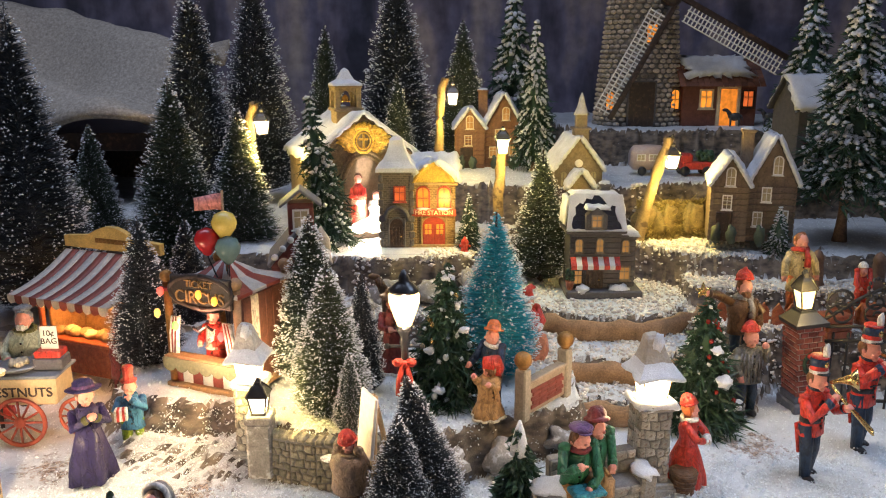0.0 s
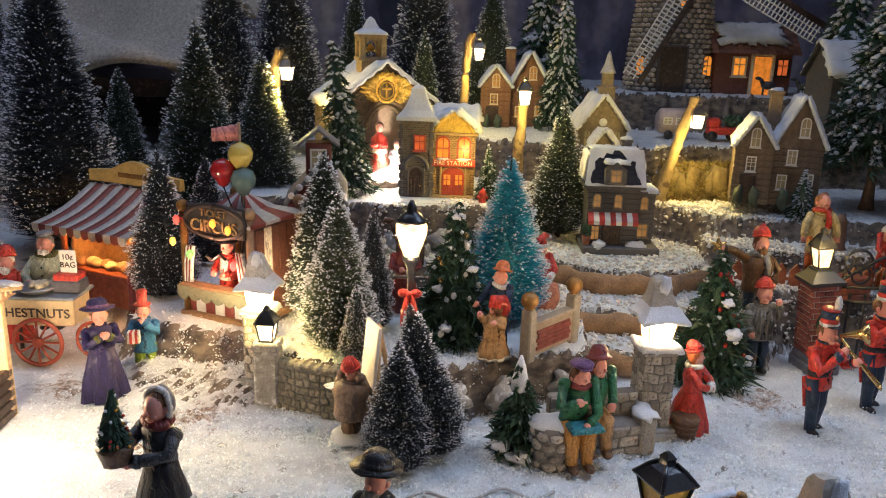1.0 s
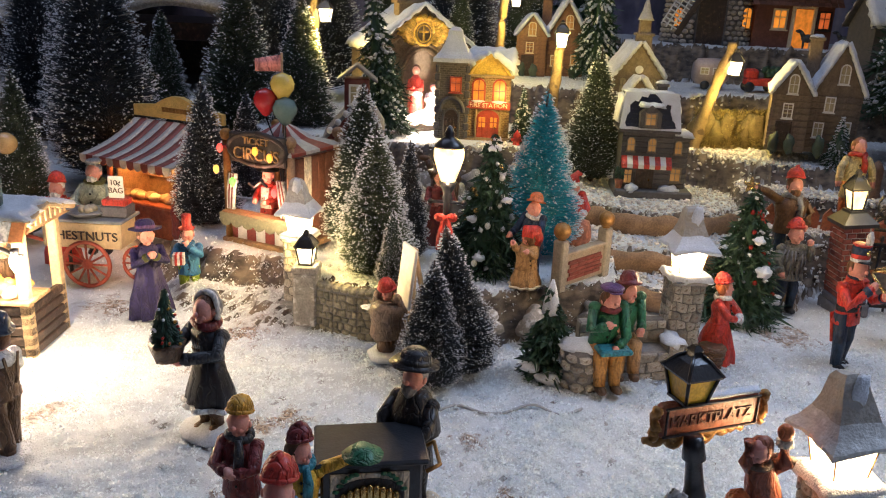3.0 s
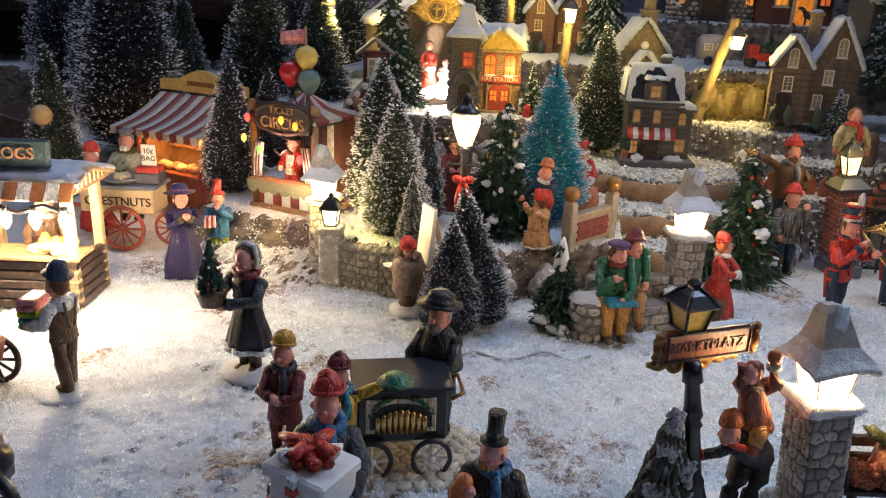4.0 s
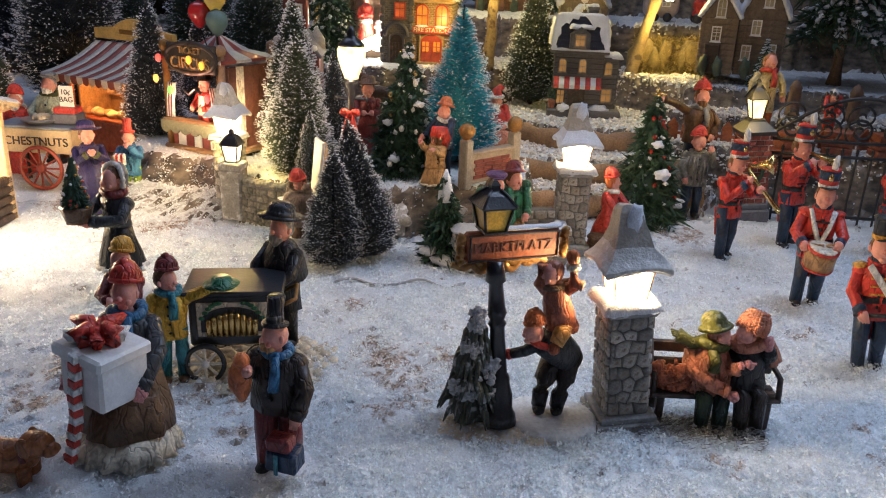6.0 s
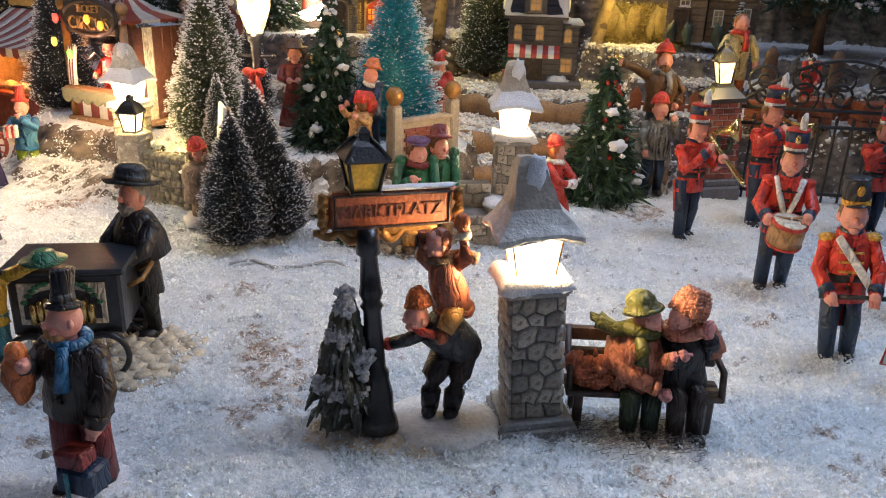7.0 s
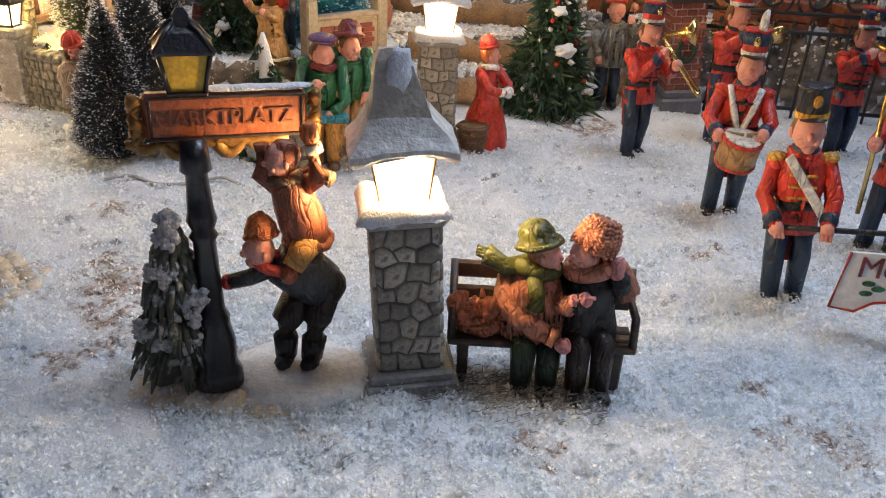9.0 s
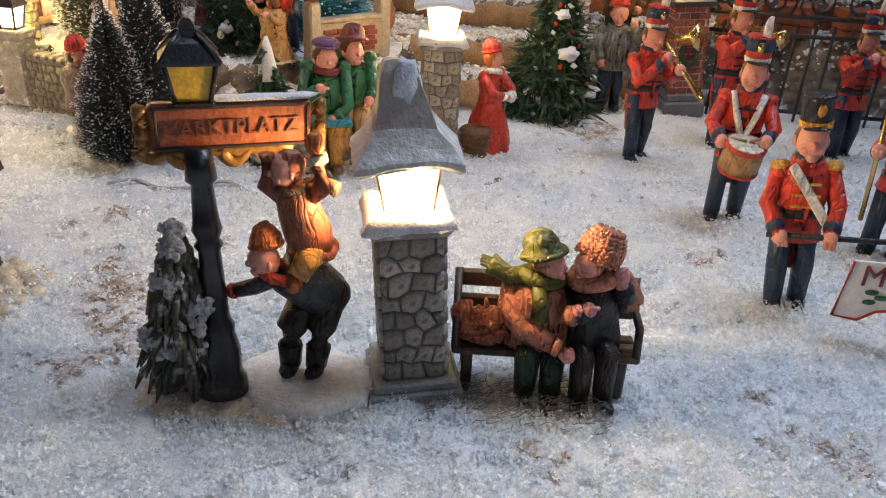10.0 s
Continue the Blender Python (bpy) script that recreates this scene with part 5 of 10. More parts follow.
def little_shop():
    t = thing("shop", 13.4, 65.8, 5.0, "grey clapboard corner shop with striped awning and snowy mansard", "shop", 0)
    t.matrix_basis = pose(13.4 * CM, 65.8 * CM, 5.0 * CM) @ Matrix.Diagonal((0.92, 0.92, 0.97, 1))
    p = Build()
    p.box((0.2, -0.6, 0.35), (7.0, 5.0, 0.7), b=0.12)
    part("plinth", p, GREYSIDE, t)
    b = Build()
    b.box((-0.6, 0, 3.2), (4.6, 3.6, 5.2), b=0.05), b.box((2.3, 0.3, 2.9), (1.8, 3.0, 4.6), b=0.05)
    wall = part("wall", b, GREYSIDE, t)
    for i in range(11):
        q = Build()
        q.box((0, 0, 0), (4.7, 0.16, 0.40), b=0.06)
        part("plank", q, GREYSIDE, wall, "", (-0.6, -1.82, 0.9 + 0.46 * i))
        if i < 10:
            q = Build()
            q.box((0, 0, 0), (1.86, 0.16, 0.40), b=0.06)
            part("plank", q, GREYSIDE, wall, "", (2.35, -1.22, 0.9 + 0.46 * i))
    r = Build()
    lo, hi = ((-2.7, -2.1), (2.7, -2.1), (2.7, 2.1), (-2.7, 2.1)), ((-2.35, -1.15), (2.35, -1.15), (2.35, 1.2), (-2.35, 1.2))
    r.add([(*p, 0) for p in lo] + [(*p, 3.0) for p in hi], [[0, 3, 2, 1], [4, 5, 6, 7]] + [[i, (i + 1) % 4, 4 + (i + 1) % 4, 4 + i] for i in range(4)], 0, False)
    for i in range(7):
        # courses of dark slates on the front slope
        r.box((0, -2.06 + 0.136 * i, 0.25 + 0.43 * i), (5.3 - 0.1 * i, 0.1, 0.38), rx=-17.5, b=0.03)
    roof = part("roof", r, paint("navy_slate", (0.022, 0.027, 0.045), 0.5, vary=0.4, bump=0.5), t, "dark blue mansard roof", (-0.6, 0, 5.8))
    e = Build()
    e.box((-0.6, 0, 5.75), (5.6, 4.4, 0.3), b=0.08), e.box((2.4, 0.3, 5.2), (2.2, 3.5, 0.25), b=0.08)
    part("eave", e, GREYSIDE, t)
    slope = pose(0, -2.22, 0.05, -17.6, 0, 0)
    for name, poly in (("left", [(-2.75, 0.1), (-2.1, 0.05), (-2.3, 0.5), (-2.15, 1.2), (-1.9, 1.5), (-1.95, 2.1), (-1.5, 2.5), (-1.2, 2.4), (-0.9, 2.9), (-0.4, 2.8), (-0.2, 3.2), (-2.4, 3.2)]), ("right", [(2.75, 0.0), (2.35, 0.1), (2.15, 0.7), (1.95, 0.9), (1.7, 1.7), (1.75, 2.2), (1.4, 2.3), (1.15, 1.9), (0.95, 2.4), (0.6, 2.85), (0.2, 3.2), (2.4, 3.2)]), ("eaves", [(-2.7, 0.0), (2.7, 0.0), (2.2, 0.2), (1.2, 0.12), (0.3, 0.22), (-0.8, 0.12), (-1.7, 0.24), (-2.5, 0.16)])):
        w = Build()
        w.prism(poly, -0.14, 0.12)
        part("snow_drift", w, SNOW, roof, "ragged snow on the front slope", slope)
    for x, y, z, w, d, ry in ((0, 0.15, 3.0, 4.7, 2.4, 0), (-2.6, 0.3, 1.6, 2.6, 3.0, -83), (2.6, 0.3, 1.6, 2.6, 3.0, 83)):
        s = Build()
        s.snow(w, d, 0.26, seed=int(9 + x * 3), cells=(16, 14), rag=0.1)
        part("snow_cover", s, SNOW, roof, "snow on the mansard", pose(x, y, z, 0, ry, 0))
    s = Build()
    s.snow(2.4, 3.6, 0.35, seed=2)
    part("snow_cover", s, SNOW, t, "", (2.4, 0.3, 5.35))
    dm = Build()
    dm.prism([(-0.95, 0), (0.95, 0), (0.95, 1.3), (0, 1.95), (-0.95, 1.3)], -0.9, 0.9)
    dormer = part("dormer", dm, GREYSIDE, roof, "", (-0.1, -1.75, 0.25))
    s = Build()
    s.snow(2.4, 1.9, 0.28, seed=8, cells=(10, 8))
    part("snow_cover", s, SNOW, dormer, "", pose(0.05, 0, 1.85))
    window(dormer, 0, 0.75, 0.85, 0.95, -0.95, WARMWIN, TAUPE)
    chimney(roof, 1.1, 0.5, 2.7, 0.9, 1.0, GREYSIDE)
    for x in (-2.1, -0.2):
        window(t, x, 4.4, 0.62, 0.85, -1.95, WARMWIN, TAUPE, True)
    window(t, 2.3, 4.2, 0.6, 0.8, -1.35, WARMWIN, TAUPE, True)
    window(t, 2.3, 1.9, 0.9, 1.1, -1.35, WARMWIN, TAUPE)
    door(t, -0.6, 0.7, 1.2, 2.0, -1.95, DARKWOOD)
    window(t, -2.1, 1.7, 0.7, 1.2, -1.95, WARMWIN, DARKWOOD)
    for i in range(9):
        aw = Build()
        aw.add([(-0.25, 0.5, 0.4), (0.25, 0.5, 0.4), (0.25, -0.45, -0.35), (-0.25, -0.45, -0.35), (-0.25, -0.45, -0.7), (0.25, -0.45, -0.7), (0.25, 0.5, 0.3), (-0.25, 0.5, 0.3), (0.25, -0.38, -0.7), (-0.25, -0.38, -0.7)], [[0, 1, 2, 3], [3, 2, 5, 4], [7, 9, 8, 6], [0, 7, 6, 1], [4, 5, 8, 9], [0, 3, 4, 9, 7], [1, 6, 8, 5, 2]], 0, False)
        part("awning_stripe", aw, [col("red"), WHITE][i % 2], t, "", (-2.6 + 0.5 * i, -2.25, 3.25))
    for x, y, w in ((-1.8, -2.7, 1.3), (1.6, -2.4, 2.0)):
        s = Build()
        s.ball((0, 0, 0), (w / 2, 0.5, 0.5), rough=0.5, seed=int(x * 5))
        part("snow_heap", s, SNOW, t, "", (x, y, 0.75))
    pot = Build()
    pot.lathe([(0.28, 0), (0.4, 0.7), (0.45, 0.75)], n=10)
    pp = part("flower_pot", pot, col("terracotta"), t, "", (-2.9, -2.3, 0.7))
    lf = Build()
    for i in range(14):
        lf.ball((0.3 * math.cos(i * 2.4), 0.3 * math.sin(i * 2.4), 0.9 + 0.07 * i), (0.18, 0.18, 0.2), n=6)
    part("leaves", lf, NEEDLE_PINE, pp)


def double_house(name, x, y, z, sc, wall, label, lit, seed, rz=0, slim=1.0):
    t = thing(name, x, y, z, label, "house", rz)
    t.matrix_basis = pose(x * CM, y * CM, z * CM, 0, 0, rz) @ Matrix.Diagonal((sc * slim, sc, sc, 1))
    gable(t, 3.7, 5, 5.0, 2.4, wall, DARKROOF, seed=seed, over=0.35, x=-2.4, y=-0.6, planks=0.55)
    gable(t, 4.6, 5, 5.2, 4.0, wall, DARKROOF, seed=seed + 3, over=0.4, x=1.9, y=0.2, planks=0.55)
    chimney(t, -0.6, 0.6, 5.5, 1.2, 4.0, wall)
    pane = WARMWIN if lit else PALEPANE
    for wx, wz, wy in ((-2.6, 3.5, -3.2), (-2.4, 5.6, -3.2), (1.3, 4.2, -2.45), (2.2, 6.6, -2.45), (3.1, 2.2, -2.45), (0.6, 2.0, -2.45)):
        window(t, wx, wz, 0.8, 1.15, wy, pane, WHITE if not lit else CREAM, wz > 5)
    door(t, -2.8, 0.1, 1.2, 2.3, -3.25, DARKWOOD)
    for wx in (-3.5, -2.0, 0.8, 2.9):
        b = Build()
        b.ball((0, 0, 0.7), (0.5, 0.4, 0.9), rough=0.5, seed=int(wx * 3))
        part("shrub", b, NEEDLE, t, "", (wx, -3.6, 0))
    return t


def steeple_church():
    t = thing("small_church", 13.7, 82.0, 11.2, "small tan church with a clock gable and a slim steeple", "church", 0)
    gable(t, 4.8, 7, 2.6, 3.2, TAUPE, TAUPE, seed=21, over=0.3)
    gable(t, 2.4, 2.0, 1.0, 1.6, TAUPE, TAUPE, seed=25, over=0.2, x=0, y=-4.2, name="porch")
    c = Build()
    c.lathe([(0.4, -0.06), (0.4, 0.06)], n=16, m=pose(0, 0, 0, 90))
    part("clock", c, WHITE, t, "pale round clock face", (0, -3.6, 3.3))
    sp = Build()
    sp.box((0, 0, 0.9), (1.5, 1.5, 1.8), b=0.06), sp.box((0, 0, 1.85), (1.9, 1.9, 0.25), b=0.06), sp.box((0, 0, 2.6), (1.1, 1.1, 1.4), b=0.06)
    st = part("steeple", sp, TAUPE, t, "", (0.4, -1.6, 4.8))
    cap = Build()
    cap.lathe([(0.85, 3.2), (0.7, 3.45), (0.4, 4.2), (0.24, 4.9), (0.05, 5.4)], n=8, fold=0.05)
    part("spire", cap, paint("pale_spire", (0.45, 0.44, 0.42), 0.6, vary=0.3, bump=0.5), st, "pale frosted spire")
    window(t, -1.5, 1.6, 0.6, 1.2, -3.6, PALEPANE, TAUPE, True)
    window(t, 1.5, 1.6, 0.6, 1.2, -3.6, PALEPANE, TAUPE, True)


def windmill():
    t = thing("windmill", 25.5, 104, 16.3, "fieldstone windmill with lattice sails and lit windows", "windmill", 0)
    b = Build()
    b.lathe([(5.6, 0), (5.0, 6), (4.3, 14), (3.7, 22)], n=24, sy=0.8, smooth=True)
    tower = part("tower", b, MORTAR, t)
    rng = random.Random(8)
    stones = Build()
    for i in range(34):
        z = 0.35 + i * 0.6
        rad = 5.6 - (5.6 - 3.7) * z / 22
        n = int(2 * math.pi * rad / 1.0)
        for j in range(n):
            a = 2 * math.pi * (j + 0.5 * (i % 2) + rng.uniform(-0.15, 0.15)) / n
            if math.sin(a) > 0.3:
                continue
            stones.ball((rad * math.cos(a), rad * math.sin(a) * 0.8, z), (rng.uniform(0.34, 0.5), 0.3, rng.uniform(0.22, 0.3)), n=7, m=pose(0, 0, 0, 0, 0, math.degrees(a) + 90))
    s = part("stone", stones, paint("pale_fieldstone", (0.42, 0.37, 0.31), 0.7, vary=0.4, bump=0.6, island=0.4), tower, "rough grey and tan fieldstones")
    tagged(s, kind="stuff")
    door(t, -0.6, 0, 3.2, 5.6, -4.6, DARKWOOD, False, GREYSIDE)
    window(t, -4.2, 3.0, 1.0, 1.8, -3.0, AMBER, DARKWOOD, True)
    window(t, 4.0, 3.2, 1.0, 2.0, -3.2, AMBER, DARKWOOD, True)
    window(t, 0.4, 11.5, 1.3, 2.2, -3.9, AMBER, DARKWOOD)
    hub = Build()
    hub.tube([(0, 2, 0), (0, -1.5, 0)], 0.8, n=12), hub.ball((0, -1.6, 0), 1.0, n=12)
    axle = part("hub", hub, DARKWOOD, t, "", (2.2, -4.6, 15.5))
    for ang in (28, 118, 208, 298):
        q = pose(0, -1.6, 0, 0, ang, 0)
        bm_ = Build()
        bm_.box((0.5, 0, -8), (0.7, 0.45, 16), b=0.1)
        sail = part("sail", bm_, DARKWOOD, axle, "dark sail beam with pale lattice", q)
        lat = Build()
        for i in range(26):
            lat.box((-0.8, -0.05, -2.4 - i * 0.52), (2.2, 0.14, 0.16), b=0.03)
        for x in (-1.8, -1.1, -0.4):
            lat.box((x, 0.05, -9), (0.16, 0.14, 13.6), b=0.03)
        part("lattice", lat, WHITE, sail, "pale frosted lattice")


def barn():
    t = thing("barn", 35.2, 103.5, 16.3, "red stone cottage with glowing orange doorway and snowy roof", "barn", 0)
    t.matrix_basis = pose(0.352, 1.035, 0.163) @ Matrix.Diagonal((0.9, 1, 0.96, 1))
    b = Build()
    b.box((0, 0, 3.2), (10.5, 5, 6.4), b=0.1)
    part("wall", b, paint("red_brown_wall", (0.16, 0.06, 0.04), 0.7, vary=0.4, bump=0.6), t)
    r = Build()
    for i in range(7):
        for j in range(14):
            r.box((-5.6 + 0.86 * j, -3.4 + 0.55 * i, 5.5 + 0.52 * i), (0.8, 0.75, 0.14), b=0.04, rx=42)
    roof = part("roof", r, paint("rusty_tile", (0.17, 0.075, 0.05), 0.7, island=0.3), t, "dark red tiled roof")
    s = Build()
    s.snow(9.0, 4.0, 0.5, seed=31, cells=(22, 10), rag=0.5)
    part("snow_cover", s, SNOW, roof, "snow on the roof", pose(-0.6, -1.5, 7.9, 40, 0, 0))
    window(t, -1.9, 3.6, 1.6, 2.2, -2.6, AMBER, CREAM)
    window(t, 4.0, 3.6, 1.4, 2.0, -2.6, RUBYPANE, DARKWOOD)
    d = Build()
    d.box((0, 0, 2.4), (2.4, 0.1, 4.8), b=0.02)
    part("doorway", d, glow("barn_glow", (1.0, 0.30, 0.03), 0.6), t, "glowing orange open doorway", (1.2, -2.55, 0.1))
    f = Build()
    for x in (-0.2, 2.6):
        f.box((x, -2.7, 2.6), (0.4, 0.5, 5.2), b=0.06)
    f.box((1.2, -2.7, 5.2), (3.2, 0.5, 0.4), b=0.06)
    part("door_frame", f, CREAM, t)
    # toy animals before the doorway
    for x, y, label in ((36.6, 99.0, "dark toy horse before the glowing doorway"), (41.0, 99.2, "dark toy cow beside the cottage")):
        a = Build()
        a.m = Matrix.Scale(0.62, 4)
        a.ball((0, 0, 2.2), (1.3, 0.7, 0.8), rough=0.15)
        a.tube([(-0.9, 0, 2.5), (-1.5, 0, 3.4)], [0.5, 0.35]), a.ball((-1.9, 0, 3.5), (0.6, 0.32, 0.34))
        for lx in (-0.8, 0.85):
            for ly in (-0.3, 0.3):
                a.tube([(lx, ly, 2.0), (lx, ly, 0)], [0.26, 0.16], n=7)
        a.tube([(1.2, 0, 2.6), (1.6, 0, 1.4)], [0.14, 0.08], n=6)
        thing("toy_animal", x, y, 16.3, label, "figurine", -20, b=a, mats=col("charcoal"))


def far_house():
    t = thing("tall_house", 38.8, 84.5, 12.2, "dark house with a thick snow roof half hidden by a pine", "house", 8)
    gable(t, 5.0, 4.6, 7.5, 3.2, GREYSIDE, DARKROOF, seed=41, over=0.6, ridge_y=False, planks=0)
    for x, z in ((-0.8, 5.4), (-0.8, 2.0), (1.2, 5.4), (1.2, 2.0)):
        window(t, x, z, 0.9, 1.5, -2.6, PALEPANE, WHITE)
    q = Build()
    q.box((0.2, -2.95, 3.7), (4, 0.3, 0.5), b=0.06)
    part("lintel", q, col("maroon"), t)
    t2 = thing("tall_house", 49, 88, 12.2, "dark house with a snow roof at the edge", "house", -8)
    gable(t2, 6, 6, 8, 3.4, GREYSIDE, DARKROOF, seed=44, over=0.8, ridge_y=False)


church(), fire_station(), little_shop(), steeple_church(), windmill(), barn(), far_house()
double_house("house", 27.9, 70.2, 8.9, 1.0, paint("brown_resin", (0.17, 0.125, 0.085), 0.55, vary=0.45, bump=0.6), "tan twin-gabled house with white windows and icicle snow", False, 11, -15, 0.84)
double_house("house", 5.4, 95.0, 12.2, 0.93, paint("russet_resin", (0.20, 0.10, 0.05), 0.55, vary=0.45, bump=0.6), "russet twin-gabled house lit warm, against the firs", True, 14)


def caravan():
    t = thing("caravan", 22.6, 86.5, 12.2, "small pale silver toy caravan", "caravan", 0)
    b = Build()
    b.lathe([(0.9, -1.9), (1.35, -1.5), (1.45, 0), (1.35, 1.5), (0.9, 1.9)], (0, 0, 1.9), n=16, m=pose(0, 0, 0, 0, 90, 0), sy=0.8)
    part("body", b, paint("pale_silver", (0.42, 0.34, 0.32), 0.35, vary=0.25), t)
    for x in (-0.9, 0.4):
        window(t, x, 2.0, 0.8, 0.6, -1.15, PALEPANE, WHITE, sill=False)
    for x in (-0.7, 0.7):
        w = Build()
        w.lathe([(0.45, -0.15), (0.5, 0), (0.45, 0.15)], (0, 0, 0), n=12, m=pose(0, 0, 0, 90))
        part("wheel", w, BLACK, t, "", (x, -1.0, 0.5))
    t = thing("toy_truck", 27.7, 85.8, 12.2, "red toy farm truck carrying a tree", "truck", 0)
    b = Build()
    b.box((0.2, 0, 1.1), (3.6, 1.6, 0.8), b=0.15), b.box((-1.0, 0, 1.9), (1.3, 1.5, 1.1), b=0.25)
    part("body", b, col("red"), t)
    for x in (-1.2, 1.2):
        for y in (-0.75, 0.75):
            w = Build()
            w.lathe([(0.5, -0.14), (0.56, 0), (0.5, 0.14)], n=12, m=pose(0, 0, 0, 90))
            part("wheel", w, BLACK, t, "", (x, y, 0.56))
    g = Build()
    for i in range(40):
        g.ball((0.3 + 1.7 * random.random(), random.uniform(-0.5, 0.5), 1.6 + random.random()), (0.3, 0.2, 0.25), n=6)
    part("load", g, NEEDLE_PINE, t, "bundle of green branches")


caravan()

# ---- street lamps ----
def lantern(parent, at, sc=1.0, pane=None, metal=None, light=True, wide=1.0):
    """A four-sided carriage lantern: base plate, tapering panes, corner bars, roof and finial."""
    pane, metal = pane or LAMPGLASS, metal or BLACK
    b = Build()
    s = sc
    b.box((0, 0, 0.06 * s), (1.1 * s, 1.1 * s, 0.14 * s), b=0.03)
    start = 0
    for sx in (-1, 1):
        for sy in (-1, 1):
            b.tube([(sx * 0.46 * s, sy * 0.46 * s, 0.1 * s), (sx * 0.66 * s, sy * 0.66 * s, 1.4 * s)], 0.07 * s, n=6)
    b.lathe([(1.08 * s, 1.38 * s), (1.12 * s, 1.48 * s), (0.62 * s, 2.0 * s), (0.32 * s, 2.2 * s), (0.26 * s, 2.4 * s), (0.3 * s, 2.5 * s), (0.12 * s, 2.72 * s)], n=4, phase=math.pi / 4, smooth=False)
    for a in range(4):
        q = math.radians(45 + 90 * a)
        b.tube([(1.1 * s * math.cos(q), 1.1 * s * math.sin(q), 1.47 * s), (0.62 * s * math.cos(q), 0.62 * s * math.sin(q), 2.02 * s), (0.3 * s * math.cos(q), 0.3 * s * math.sin(q), 2.3 * s)], 0.07 * s, n=6)
    for v in b.v[start:]:
        v.x, v.y = v.x * wide, v.y * wide
    body = part("lantern", b, metal, parent, "black iron lantern", at)
    p = Build()
    p.lathe([(0.60 * s * wide, 0.12 * s), (0.88 * s * wide, 1.38 * s)], n=4, phase=math.pi / 4, smooth=False)
    g = part("glass", p, pane, body, "glowing lamp glass")
    if light:
        g.visible_shadow = False
    return body


LOG = paint("split_log", (0.20, 0.14, 0.07), 0.8, vary=0.55, scale=120, bump=1.0, wear=(0.07, 0.045, 0.025))


def log_shape(b, pts, radii, seed):
    """A rough split log along points: knots, ridges and shallow bends."""
    line, rs = [], []
    for i in range(len(pts) - 1):
        for k in range(7):
            u = k / 7
            p = Vector(pts[i]).lerp(Vector(pts[i + 1]), u)
            q = noise.noise_vector(p * 0.55 + Vector((seed, 0, 0)))
            line.append(p + Vector((0.16 * q.x, 0.16 * q.y, 0)))
            rs.append((radii[i] * (1 - u) + radii[i + 1] * u) * (1 + 0.28 * noise.noise(p * 1.3 + Vector((0, seed, 0)))))
    line.append(Vector(pts[-1])), rs.append(radii[-1])
    start = len(b.v)
    b.tube(line, rs, n=14)
    for v in b.v[start:]:
        q = 0.09 * noise.noise(Vector((v.x * 3.5, v.y * 3.5, v.z * 0.6 + seed)))
        v.x += q
        v.y += q


def trunk_lamp(x, y, z, h, lean, hook, label, watts):
    """A lamp hung from a crooked branch, the light strapped to a log post."""
    t = thing("street_lamp", x, y, z, label, "lamp", 0, "log street lamps")
    b = Build()
    pts = [(0, 0, 0), (0.15 * lean, 0, h * 0.3), (0.45 * lean, 0, h * 0.65), (0.8 * lean, 0, h * 0.92), (0.8 * lean + 0.35 * hook, 0, h)]
    log_shape(b, pts, [0.62, 0.55, 0.5, 0.46, 0.4], x)
    part("post", b, LOG, t, "split log post")
    arm = Build()
    ax = 0.8 * lean + hook
    arm.tube([pts[-1], (ax, 0, h + 0.25), (ax + 0.1 * hook, 0, h - 0.25)], 0.1, n=6)
    part("hook", arm, BLACK, t)
    lantern(t, (ax, -0.1, h - 2.9), 0.9, LAMPGLASS)
    bulb(x + ax, y - 2.6, z + h - 2.3, watts * 0.6)
    # extra unseen bulb added below the lantern to light the bank
    bulb(x + ax * 0.7, y - 2.2, z + h - 4.6, watts * 1.1, (1.0, 0.74, 0.16))
    return t


trunk_lamp(-18.6, 74.8, 8.3, 12.4, 0.6, 1.0, "glowing lantern hooked on a curved log post", 0.26)
trunk_lamp(-0.6, 85.5, 8.3, 14.5, 0.6, 1.2, "glowing lantern on a tall leaning log post", 0.16)
trunk_lamp(18.1, 72.0, 4.9, 12.8, 3.0, 0.6, "glowing lantern on a log post leaning over the bank", 0.17)


def upright_lamp():
    t = thing("street_lamp", 5.0, 67.4, 8.2, "glowing lantern set upright on a rough log", "lamp", 0, "log street lamps")
    b = Build()
    log_shape(b, [(-0.3, 0, 0), (-0.15, 0, 4), (0.1, 0, 8.6)], [0.6, 0.5, 0.42], 3)
    part("post", b, LOG, t, "split log post")
    lantern(t, (0.15, 0, 8.6), 0.85, LAMPGLASS)
    bulb(5.2, 64.6, 16.6, 0.28, (1.0, 0.76, 0.18))


upright_lamp()


